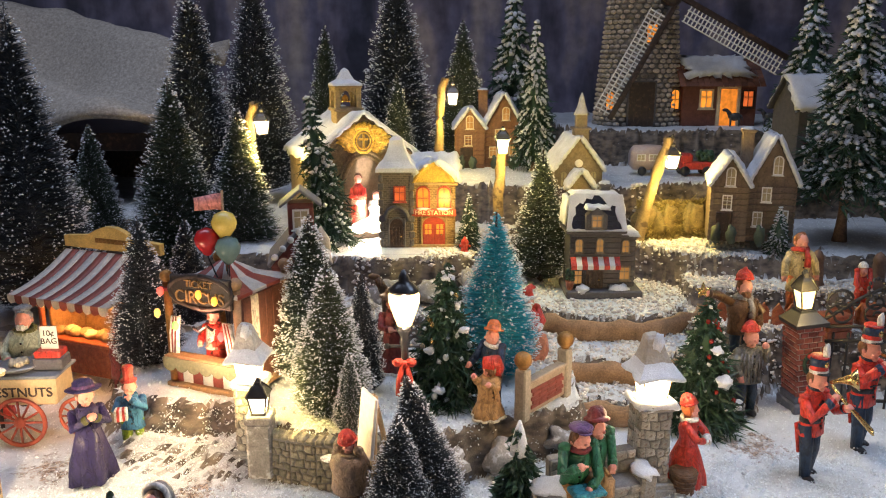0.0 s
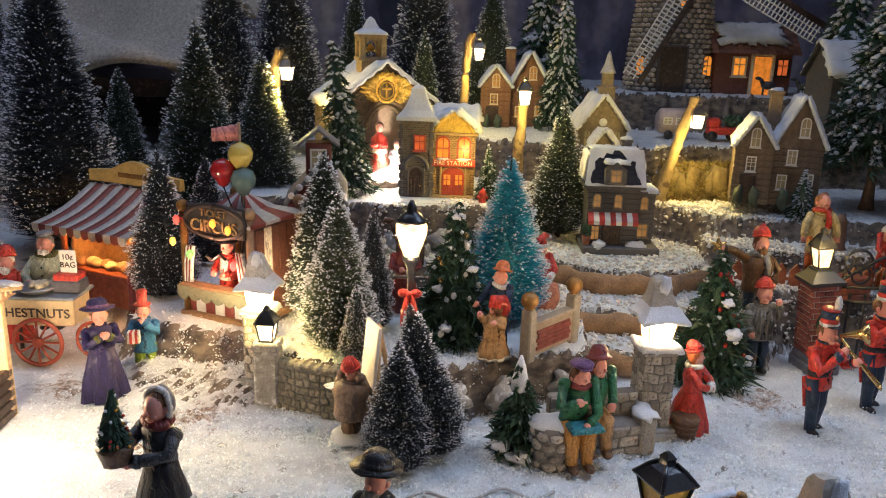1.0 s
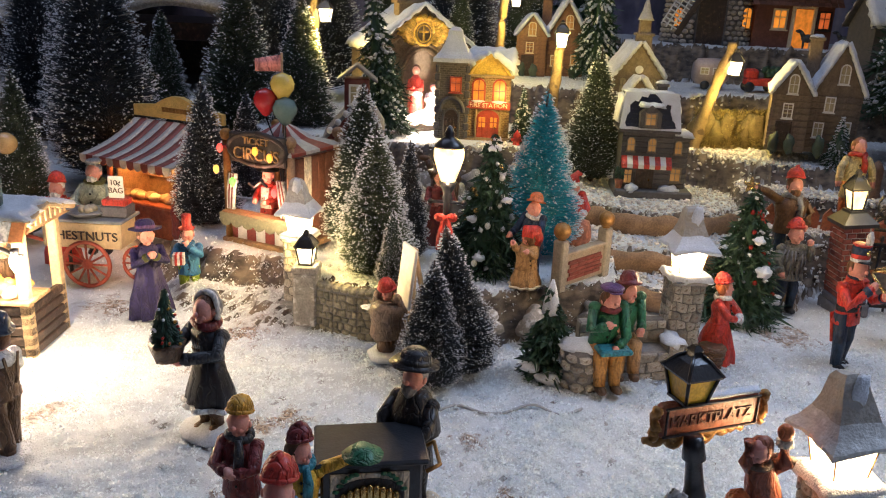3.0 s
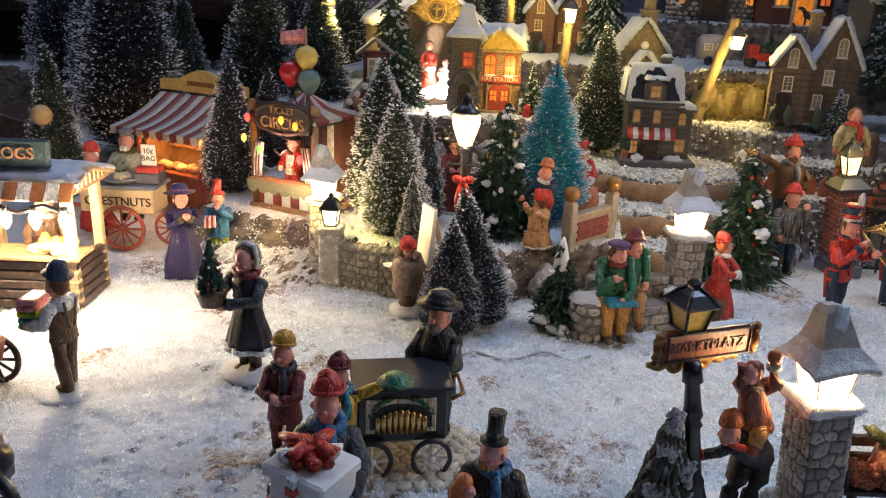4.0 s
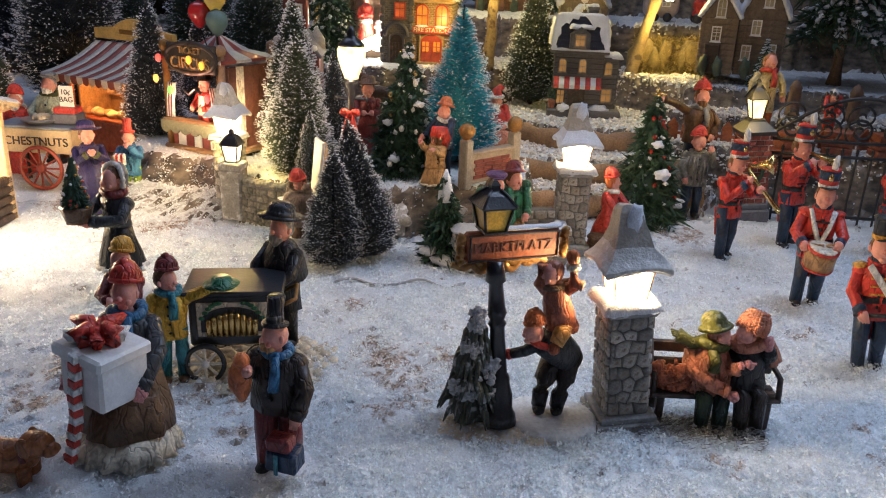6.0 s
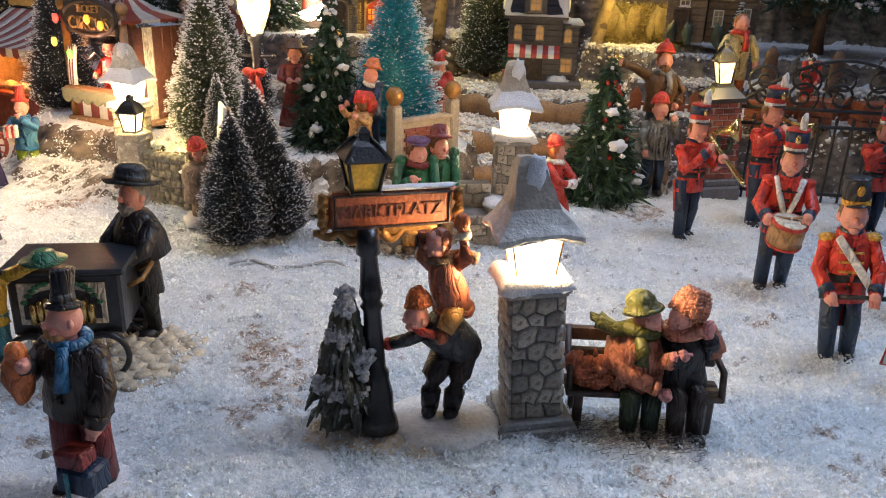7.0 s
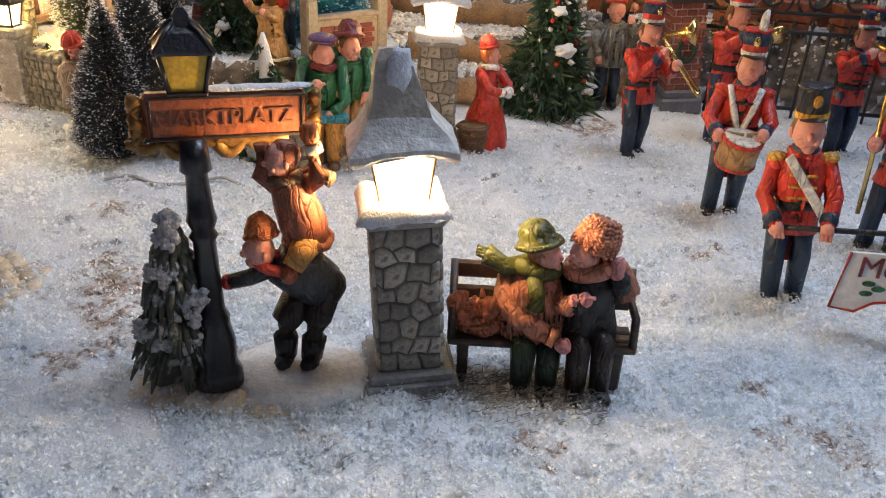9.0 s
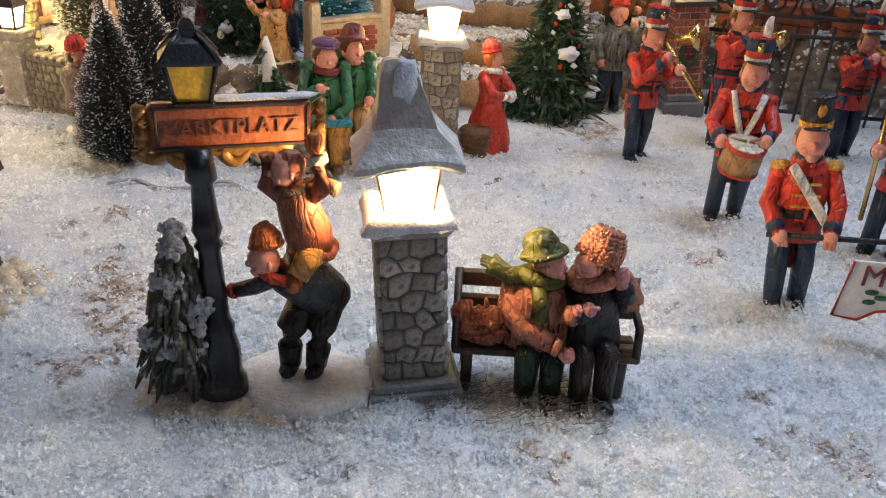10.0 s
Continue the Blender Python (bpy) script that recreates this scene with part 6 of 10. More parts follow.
def victorian_lamp():
    t = thing("street_lamp", -2.1, 40.2, 1.35, "black Victorian lamp with round white globe and red bow", "lamp", 0)
    b = Build()
    b.lathe([(0.7, 0), (0.62, 0.5), (0.4, 0.8), (0.28, 1.6), (0.24, 4), (0.2, 8), (0.3, 8.3), (0.22, 8.6), (0.42, 9.0), (0.5, 9.3)], n=12)
    b.tube([(-0.9, 0, 8.1), (0.9, 0, 8.1)], 0.09, n=6)
    for s in (-1, 1):
        b.ball((s * 0.95, 0, 8.1), 0.16, n=8)
    part("post", b, BLACK, t)
    g = Build()
    g.lathe([(0.40, 9.3), (0.62, 9.9), (0.84, 10.6), (0.86, 11.0), (0.74, 11.3)], n=16)
    gl = part("globe", g, LAMPSOFT, t, "milky glowing globe")
    gl.visible_shadow = False
    c = Build()
    c.lathe([(0.84, 11.22), (0.8, 11.36), (0.5, 11.65), (0.28, 11.8), (0.3, 12.0), (0.1, 12.4)], n=14)
    part("cap", c, BLACK, t)
    r = Build()
    for s in (-1, 1):
        r.ball((0.34 * s, -0.42, 7.3), (0.34, 0.2, 0.26), n=10)
        r.tube([(0.1 * s, -0.45, 7.2), (0.3 * s, -0.5, 6.3), (0.36 * s, -0.45, 5.4)], [0.14, 0.2, 0.16], n=6)
    r.ball((0, -0.5, 7.25), 0.2, n=8)
    part("bow", r, col("red"), t, "red ribbon bow")
    bulb(-2.1, 39.0, 11.4, 0.10, (1.0, 0.72, 0.4))


victorian_lamp()


def cells(w, h, nx, ny, rng):
    """Outlines of irregular stones that fill a face w by h, in offset courses."""
    def corner(i, j):
        x = -w / 2 + w * min(max(i / 2 / nx, 0), 1)
        r = random.Random(i * 131 + j * 17 + rng)
        return (x + (r.uniform(-0.2, 0.2) * w / nx if 0 < i < 2 * nx else 0), h * j / ny + (r.uniform(-0.22, 0.22) * h / ny if 0 < j < ny else 0))
    out = []
    for j in range(ny):
        off = j % 2
        for i in range(-off, 2 * nx, 2):
            a, c = max(i, 0), min(i + 2, 2 * nx)
            ks = list(range(a, c + 1))
            if len(ks) < 2:
                continue
            poly = [corner(k, j) for k in ks] + [corner(k, j + 1) for k in reversed(ks)]
            out.append(poly)
    return out


def stone_piece(poly, depth, shrink=0.9):
    """One cobble from its outline, with rounded shoulders; the face looks to -y."""
    cx, cz = sum(p[0] for p in poly) / len(poly), sum(p[1] for p in poly) / len(poly)
    n = len(poly)
    b = Build()
    vs, fs = [], []
    for sc, y in ((shrink, 0.02), (shrink * 0.97, -depth * 0.6), (shrink * 0.72, -depth)):
        vs += [((p[0] - cx) * sc, y, (p[1] - cz) * sc) for p in poly]
    vs.append((0, -depth * 1.08, 0))
    for k in range(2):
        fs += [[k * n + i, k * n + (i + 1) % n, (k + 1) * n + (i + 1) % n, (k + 1) * n + i] for i in range(n)]
    fs += [[2 * n + i, 2 * n + (i + 1) % n, 3 * n] for i in range(n)]
    return b.add(vs, fs, 0, True), (cx, 0, cz)


EAVE = paint("snowy_slate", (0.58, 0.56, 0.52), 0.7, vary=0.22, scale=300, bump=1.0, wear=(0.74, 0.73, 0.70))


def pillar_lamp(x, y, z, rz, sc, label, watts, near, roof_mat=None, eave=None, lean=0.0):
    """A rough stone pillar, a glowing lamp house on its slab and a bent witch-hat roof."""
    t = thing("pillar_lamp", x, y, z, label, "lamp", rz, "stone pillar lamps")
    t.matrix_basis = pose(x * CM, y * CM, z * CM, 0, lean, 0) @ pose(0, 0, 0, 0, 0, rz) @ Matrix.Scale(sc, 4)
    b = Build()
    b.box((0, 0, 0.3), (2.65, 2.65, 0.6), b=0.06), b.box((0, 0, 0.72), (2.4, 2.4, 0.3), b=0.06)
    part("plinth", b, paint("grey_plinth", (0.30, 0.30, 0.29), 0.5, vary=0.3, bump=0.4), t)
    b = Build()
    w0 = 1.74
    b.box((0, 0, 3.05), (w0, w0, 4.5), b=0.1)
    shaft = part("shaft", b, MORTAR, t)
    for side in range(4):
        ob = pose(0, 0, 0, 0, 0, 90 * side) @ pose(0, -w0 / 2, 0.85)
        joined = Build()
        for poly in cells(w0, 4.45, 3, 8, side * 9 + int(abs(x) * 7)):
            q, c = stone_piece(poly, 0.10)
            if near:
                part("stone", q, STONE, shaft, "", ob @ pose(*c))
            else:
                joined.add(q.v, q.f, 0, True, ob @ pose(*c))
        if not near:
            tagged(part("stone", joined, STONE, shaft, "joined grey cobbles"), kind="stuff")
    s = Build()
    s.box((0, 0, 5.55), (2.25, 2.25, 0.55), b=0.2)
    slab = part("slab", s, ROCK, t, "stone slab under the lamp")
    s = Build()
    s.snow(2.42, 2.42, 0.34, seed=int(abs(x)), cells=(20, 20), rag=0.1, m=pose(0, 0, 5.66))
    part("snow_cover", s, SNOW, slab, "snow hanging over the slab's rim")
    g = Build()
    g.lathe([(0.85, 5.8), (1.0, 6.5), (1.2, 7.62)], n=4, phase=math.pi / 4, smooth=False)
    gl = part("glass", g, LAMPGLASS, t, "glowing lamp glass")
    gl.visible_shadow = False
    fr = Build()
    for sx in (-1, 1):
        for sy in (-1, 1):
            fr.tube([(sx * 0.62, sy * 0.62, 5.78), (sx * 0.88, sy * 0.88, 7.65)], 0.035, n=6)
    part("lamp_bar", fr, BRONZE, t)
    r = Build()
    prof = [(1.3, 7.34), (1.4, 7.42), (1.37, 7.54), (1.08, 7.82), (0.8, 8.2), (0.62, 8.65), (0.5, 9.15), (0.42, 9.5), (0.28, 9.72), (0.03, 9.78)]
    r.lathe(prof, n=32, smooth=False)
    for i in range(32 * 4):
        r.k[i] = 1
    # square the cone, droop the eave corners and bend the blunt tip
    for v in r.v:
        rad, big = math.hypot(v.x, v.y), max(abs(v.x), abs(v.y), 1e-6)
        k = 1 + (rad / big - 1) * 0.95
        v.z -= 0.5 * (rad / big - 1) * max(0.0, 1 - (v.z - 7.3) / 1.0) if v.z < 8.3 else 0
        v.x, v.y = v.x * k, v.y * k
        bump = noise.noise(Vector((v.x * 1.6, v.y * 1.6, v.z * 1.3 + x)))
        v.z += 0.12 * bump
        v.x += 0.07 * bump - 0.06 * max(v.z - 7.6, 0) ** 1.4
    part("roof", r, [roof_mat or SLATE, eave or EAVE], t, "bent grey slate roof with snowy eaves")
    q = Build()
    q.ball((0, 0, 0), (0.36, 0.24, 0.6), rough=0.5, seed=3)
    part("snow_patch", q, SNOW, t, "snow on the blunt tip", (0.02, -0.42, 9.25))
    bulb(x, y, z + 6.5 * sc, watts, (1.0, 0.70, 0.32), 0.7)
    return t


pillar_lamp(13.4, 21.8, -0.2, 14, 0.97, "grey cobblestone pillar with glowing lamp under a crooked roof", 0.42, True, lean=-3.5)
pillar_lamp(11.9, 41.5, 0, 8, 1.0, "cobblestone pillar lamp beside the children's stone bench", 0.22, True, None, SNOW)
pillar_lamp(-11.8, 44.6, 0.5, -6, 0.9, "brightly lit cobblestone pillar lamp at the end of the wall", 0.42, False, paint("frosted_roof", (0.45, 0.44, 0.42), 0.65, vary=0.4, bump=0.8), SNOW)
lt = thing("wall_lantern", -10.9, 42.8, 4.3, "small yellow lantern standing on the pillar's ledge", "lantern")
lantern(lt, (0, 0, 0), 0.82, LAMPBRIGHT)
b = Build()
b.box((0, 0, -0.25), (1.6, 1.6, 0.5), b=0.1), b.box((0, 0, -2.2), (1.5, 1.5, 3.6), b=0.15)
part("ledge", b, ROCK, lt)
bulb(-10.9, 42.8, 5.0, 0.24, (1.0, 0.72, 0.20))


def brick_pillar():
    t = thing("brick_pillar", 25.7, 52.2, 0, "red brick gate pillar with slate cap and lit lantern", "pillar", 6)
    t.matrix_basis = pose(25.9 * CM, 52.3 * CM, 0, 0, -4.5, 6) @ Matrix.Diagonal((0.78, 0.78, 1.08, 1))
    b = Build()
    b.box((0, 0, 0.45), (3.2, 3.2, 0.9), b=0.12), b.box((0, 0, 1.1), (2.8, 2.8, 0.5), b=0.12)
    part("plinth", b, paint("blue_grey_stone", (0.13, 0.14, 0.17), 0.5, vary=0.3, bump=0.4), t)
    c = Build()
    c.box((0, 0, 3.7), (2.3, 2.3, 4.9), b=0.03)
    core = part("core", c, paint("pale_mortar", (0.50, 0.46, 0.42), 0.85, bump=0.5), t)
    q = Build()
    q.box((0, 0, 0), (0.72, 0.14, 0.30), b=0.04)
    me = mesh_of(q, BRICK, "brick")
    for side in range(4):
        for j in range(13):
            for i in range(3):
                u = -0.78 + 0.78 * i + (0.2 if j % 2 else -0.2)
                ob = new("brick", me)
                ob.parent = core
                m = pose(0, 0, 0, 0, 0, 90 * side) @ pose(u, -1.18, 1.5 + 0.37 * j)
                ob.matrix_basis = Matrix.Translation(m.translation * CM) @ m.to_quaternion().to_matrix().to_4x4()
    p = Build()
    p.lathe([(2.15, 6.1), (2.2, 6.35), (2.0, 6.45), (1.1, 6.95), (1.0, 7.1)], n=4, phase=math.pi / 4, smooth=False)
    part("cap", p, paint("dark_slate", (0.028, 0.03, 0.034), 0.4, vary=0.3, bump=0.3), t)
    lantern(t, (0, 0, 7.05), 0.98, LAMPSOFT, wide=1.1)
    w = Build()
    for i in range(26):
        a = 2 * math.pi * i / 26
        w.ball((0.6 * math.cos(a), -1.35, 3.6 + 0.6 * math.sin(a)), (0.2, 0.16, 0.2), n=6)
    wr = part("wreath", w, NEEDLE_PINE, t, "green wreath with a red bow")
    bw = Build()
    bw.ball((-0.2, -1.5, 4.2), (0.25, 0.14, 0.18)), bw.ball((0.2, -1.5, 4.2), (0.25, 0.14, 0.18))
    part("bow", bw, col("red"), wr)
    bulb(25.2, 50.3, 9.7, 0.08)


brick_pillar()


def iron_fence():
    t = thing("iron_fence", 27.2, 52.4, 0, "ornate black wrought-iron fence with scrolls", "fence", -2)
    t.scale = (1, 1, 1.2)
    for i in range(13):
        b = Build()
        b.tube([(0, 0, 0), (0, 0, 4.6)], 0.09, n=6), b.ball((0, 0, 4.65), (0.13, 0.13, 0.22), n=6)
        part("bar", b, IRON, t, "", (-0.6 + i * 1.05, 0, 0))
    for z in (0.5, 4.3, 5.2):
        b = Build()
        b.tube([(-1, 0, z), (12.6, 0, z)], 0.11, n=6)
        part("rail", b, IRON, t)
    for cx, dirn in ((0.8, 1), (3.2, -1), (5.6, 1), (8.0, -1), (10.4, 1)):
        for zz in (0, 1):
            b = Build()
            pts = []
            for k in range(26):
                a = k * 0.42
                r = 0.12 + 0.042 * k
                pts.append((cx + dirn * (r * math.cos(a)), 0, 5.9 + 0.85 * zz + r * 0.75 * math.sin(a)))
            b.tube(pts, 0.09, n=5)
            part("scroll", b, IRON, t)
    b = Build()
    b.tube([(-0.8 + 0.5 * i, 0, 5.3 + 2.6 * math.sin(math.pi * min(max((i * 0.5) / 13, 0), 1))) for i in range(27)], 0.11, n=6)
    part("arch", b, IRON, t)
    for i in range(24):
        b = Build()
        a = 2 * math.pi * i / 12
        b.ball((0, 0, 0), 0.13, n=6)
        part("leaf", b, IRON, t, "", (3.0 + 5.0 * (i // 12) + 0.55 * math.cos(a), -0.1, 7.6 + 0.55 * math.sin(a)))


iron_fence()


# ---- stone wall, banks and small masonry ----
def island_wall():
    t = thing("stone_wall", 0, 0, 0, "low curved fieldstone wall round the fir mound", "wall")
    pts = [(-10.4, 42.4), (-9, 41.9), (-7.4, 41.4), (-5.8, 41.1), (-4.2, 41.2), (-2.6, 41.5)]
    # darker, greener fieldstone: the wall's shade is put into this colour
    moss = paint("shaded_stone", (0.20, 0.185, 0.13), 0.6, vary=0.5, scale=300, bump=0.7, island=0.35)
    rng = random.Random(3)
    b = Build()
    for (ax, ay), (bx, by) in zip(pts, pts[1:]):
        ang = math.degrees(math.atan2(by - ay, bx - ax))
        b.box(((ax + bx) / 2, (ay + by) / 2 + 0.35, 1.55), (math.hypot(bx - ax, by - ay) + 0.1, 0.8, 3.1), rz=ang, b=0.05)
    core = part("core", b, MORTAR, t)
    for n, ((ax, ay), (bx, by)) in enumerate(zip(pts, pts[1:])):
        ang = math.degrees(math.atan2(by - ay, bx - ax))
        w = math.hypot(bx - ax, by - ay)
        for poly in cells(w, 2.8, 3, 6, n * 31):
            q, c = stone_piece(poly, 0.12, 0.88)
            part("stone", q, moss, core, "", pose((ax + bx) / 2, (ay + by) / 2 - 0.02, 0.05, 0, 0, ang) @ pose(*c))
        for k in range(3):
            q = Build()
            q.box((0, 0, 0), (w / 3 * 0.92, 0.9, 0.36), b=0.12)
            u = (k + 0.5) / 3
            part("coping_stone", q, moss, t, "", pose(ax + (bx - ax) * u, ay + (by - ay) * u + 0.3, 3.1 + rng.uniform(-0.04, 0.04), 0, 0, ang))


island_wall()


def rocks():
    rng = random.Random(17)
    for i, (x, y, z, s) in enumerate(((0.5, 42.3, 1.2, 1.2), (3.6, 43.4, 1.2, 1.3), (7.6, 45.2, 1.3, 1.1), (-4.5, 62.6, 5.6, 1.6), (-1, 62.9, 5.7, 1.8), (2.6, 64.2, 6, 1.5), (-6.5, 60.6, 5.2, 1.2), (-3, 60.2, 5.1, 1.2), (22, 57, 2.2, 1.4), (20.4, 60, 2.5, 1.5))):
        b = Build()
        b.ball((0, 0, 0), (s * rng.uniform(0.9, 1.3), s * 0.8, s * rng.uniform(0.6, 0.9)), rough=0.7, seed=i, n=16)
        thing("rock", x, y, z, "rough stone embedded in the snowy bank", "rock", rng.uniform(0, 90), "bank rocks", b=b, mats=ROCK)


rocks()


def moss_bank():
    """Dry ochre moss and straw packed against the bank under the leaning lamp."""
    rng = np.random.default_rng(23)
    n = 9000
    x, u = rng.uniform(18.6, 26.5, n), rng.uniform(0, 1, n)
    lump = 0.5 * np.sin(x * 2.1) + 0.4 * np.sin(x * 4.7 + 3 * u) + 0.3 * np.sin(9 * u + x)
    root = np.stack([x, 72.2 + 2.4 * u - 0.5 * lump, 7.9 + 3.4 * u + 0.25 * lump], 1)
    d = rng.normal(0, 1, (n, 3)) * (0.5, 0.35, 0.45) + (0, -0.35, 0.2)
    v, f = blades(root, root + d * rng.uniform(0.35, 0.9, (n, 1)), np.full(n, 0.06), rng)
    tagged(new("dry_moss", fast_mesh(v * CM, f, paint("dry_moss", (0.26, 0.20, 0.07), 0.85, vary=0.45, island=0.5), "dry_moss")), "dry ochre moss packed on the bank below the lamp", "moss", kind="stuff")
    b = Build()
    for i in range(9):
        b.ball((19.0 + 0.85 * i, 73.6 + 0.4 * math.sin(i * 1.9), 9.2 + 0.5 * math.sin(i * 2.3)), (0.9, 1.0, 1.7), rough=0.5, seed=i, n=12)
    thing("moss_mound", 0, 0, 0, "rough brown earth mound under the dry moss", "mound", b=b, mats=paint("moss_earth", (0.16, 0.12, 0.05), 0.9, vary=0.5, bump=1.0))


moss_bank()


def bark_rim(cx, cy, r, z, h, a0, a1, label):
    """A bent strip of cork bark that edges a terrace."""
    b = Build()
    n = 46
    vs, fs = [], []
    for i in range(n + 1):
        a = math.radians(a0 + (a1 - a0) * i / n)
        wv = 0.25 * math.sin(i * 0.7) + 0.15 * math.sin(i * 1.9)
        top = z + 0.12 * math.sin(i * 1.3)
        for rr, zz in ((r + wv, z - h), (r + wv + 0.18, z - h * 0.5), (r + wv, top), (r + wv - 0.35, top), (r + wv - 0.4, z - h)):
            vs.append((cx + rr * math.cos(a), cy + rr * math.sin(a), zz))
    for i in range(n):
        for k in range(5):
            fs.append([i * 5 + k, i * 5 + (k + 1) % 5, (i + 1) * 5 + (k + 1) % 5, (i + 1) * 5 + k])
    b.add(vs, fs, 0, True)
    thing("bark_edging", 0, 0, 0, label, "edging", 0, "bark terrace edging", b=b, mats=paint("tan_cork", (0.28, 0.175, 0.095), 0.8, scale=90, vary=0.6, bump=0.8))


bark_rim(13.6, 66.0, 9.0, 4.95, 1.5, 175, 350, "tan cork bark strip edging the upper round terrace")
bark_rim(12.6, 65.0, 12.6, 3.35, 1.5, 190, 330, "tan cork bark strip edging the middle round terrace")
bark_rim(12.6, 64.5, 15.4, 1.75, 1.5, 205, 310, "tan cork bark strip edging the lowest round terrace")


def picket_fence(x, y, z, n, rz, label):
    t = thing("picket_fence", x, y, z, label, "fence", rz, "red-brown picket fences")
    for i in range(n):
        b = Build()
        b.prism([(-0.42, 0), (0.42, 0), (0.42, 1.4), (0, 2.0), (-0.42, 1.4)], -0.12, 0.12)
        part("picket", b, REDWOOD, t, "", pose(i * 1.05, 0.06 * math.sin(i * 2.0), 0, 0, 2 * math.sin(i * 1.7), 0))
    b = Build()
    b.box((n * 0.525 - 0.5, 0.2, 0.7), (n * 1.05, 0.16, 0.25), b=0.04)
    part("rail", b, REDWOOD, t)


picket_fence(20.6, 58.2, 4.4, 7, -8, "low red-brown picket fence on the bank")
picket_fence(30.2, 57.4, 4.4, 6, 4, "low red-brown picket fence near the graves")


def crates(x, y, z, rz, label):
    t = thing("wooden_crate", x, y, z, label, "crate", rz, "small brown crates")
    for i in range(3):
        b = Build()
        b.box((0, 0, 0.35 + 0.62 * i), (2.2, 1.6, 0.56), b=0.06)
        part("board", b, REDWOOD, t)


crates(29.2, 55.6, 4.3, 15, "brown slatted box in the snow"), crates(33.0, 56.5, 4.5, -20, "brown slatted box in the snow"), crates(36.5, 56, 4.5, 10, "brown slatted box in the snow")
for x, y in ((31.2, 63.0), (35.8, 62.0)):
    b = Build()
    b.lathe([(0.8, 0), (0.6, 0.4), (0.5, 2.2), (0.55, 2.4), (0.3, 2.9), (0.05, 3.1)], n=8)
    thing("stone_marker", x, y, 6.2, "brown carved stone post in the snow", "post", group="stone posts", b=b, mats=paint("brown_stone", (0.17, 0.10, 0.065), 0.6, vary=0.4, bump=0.5))


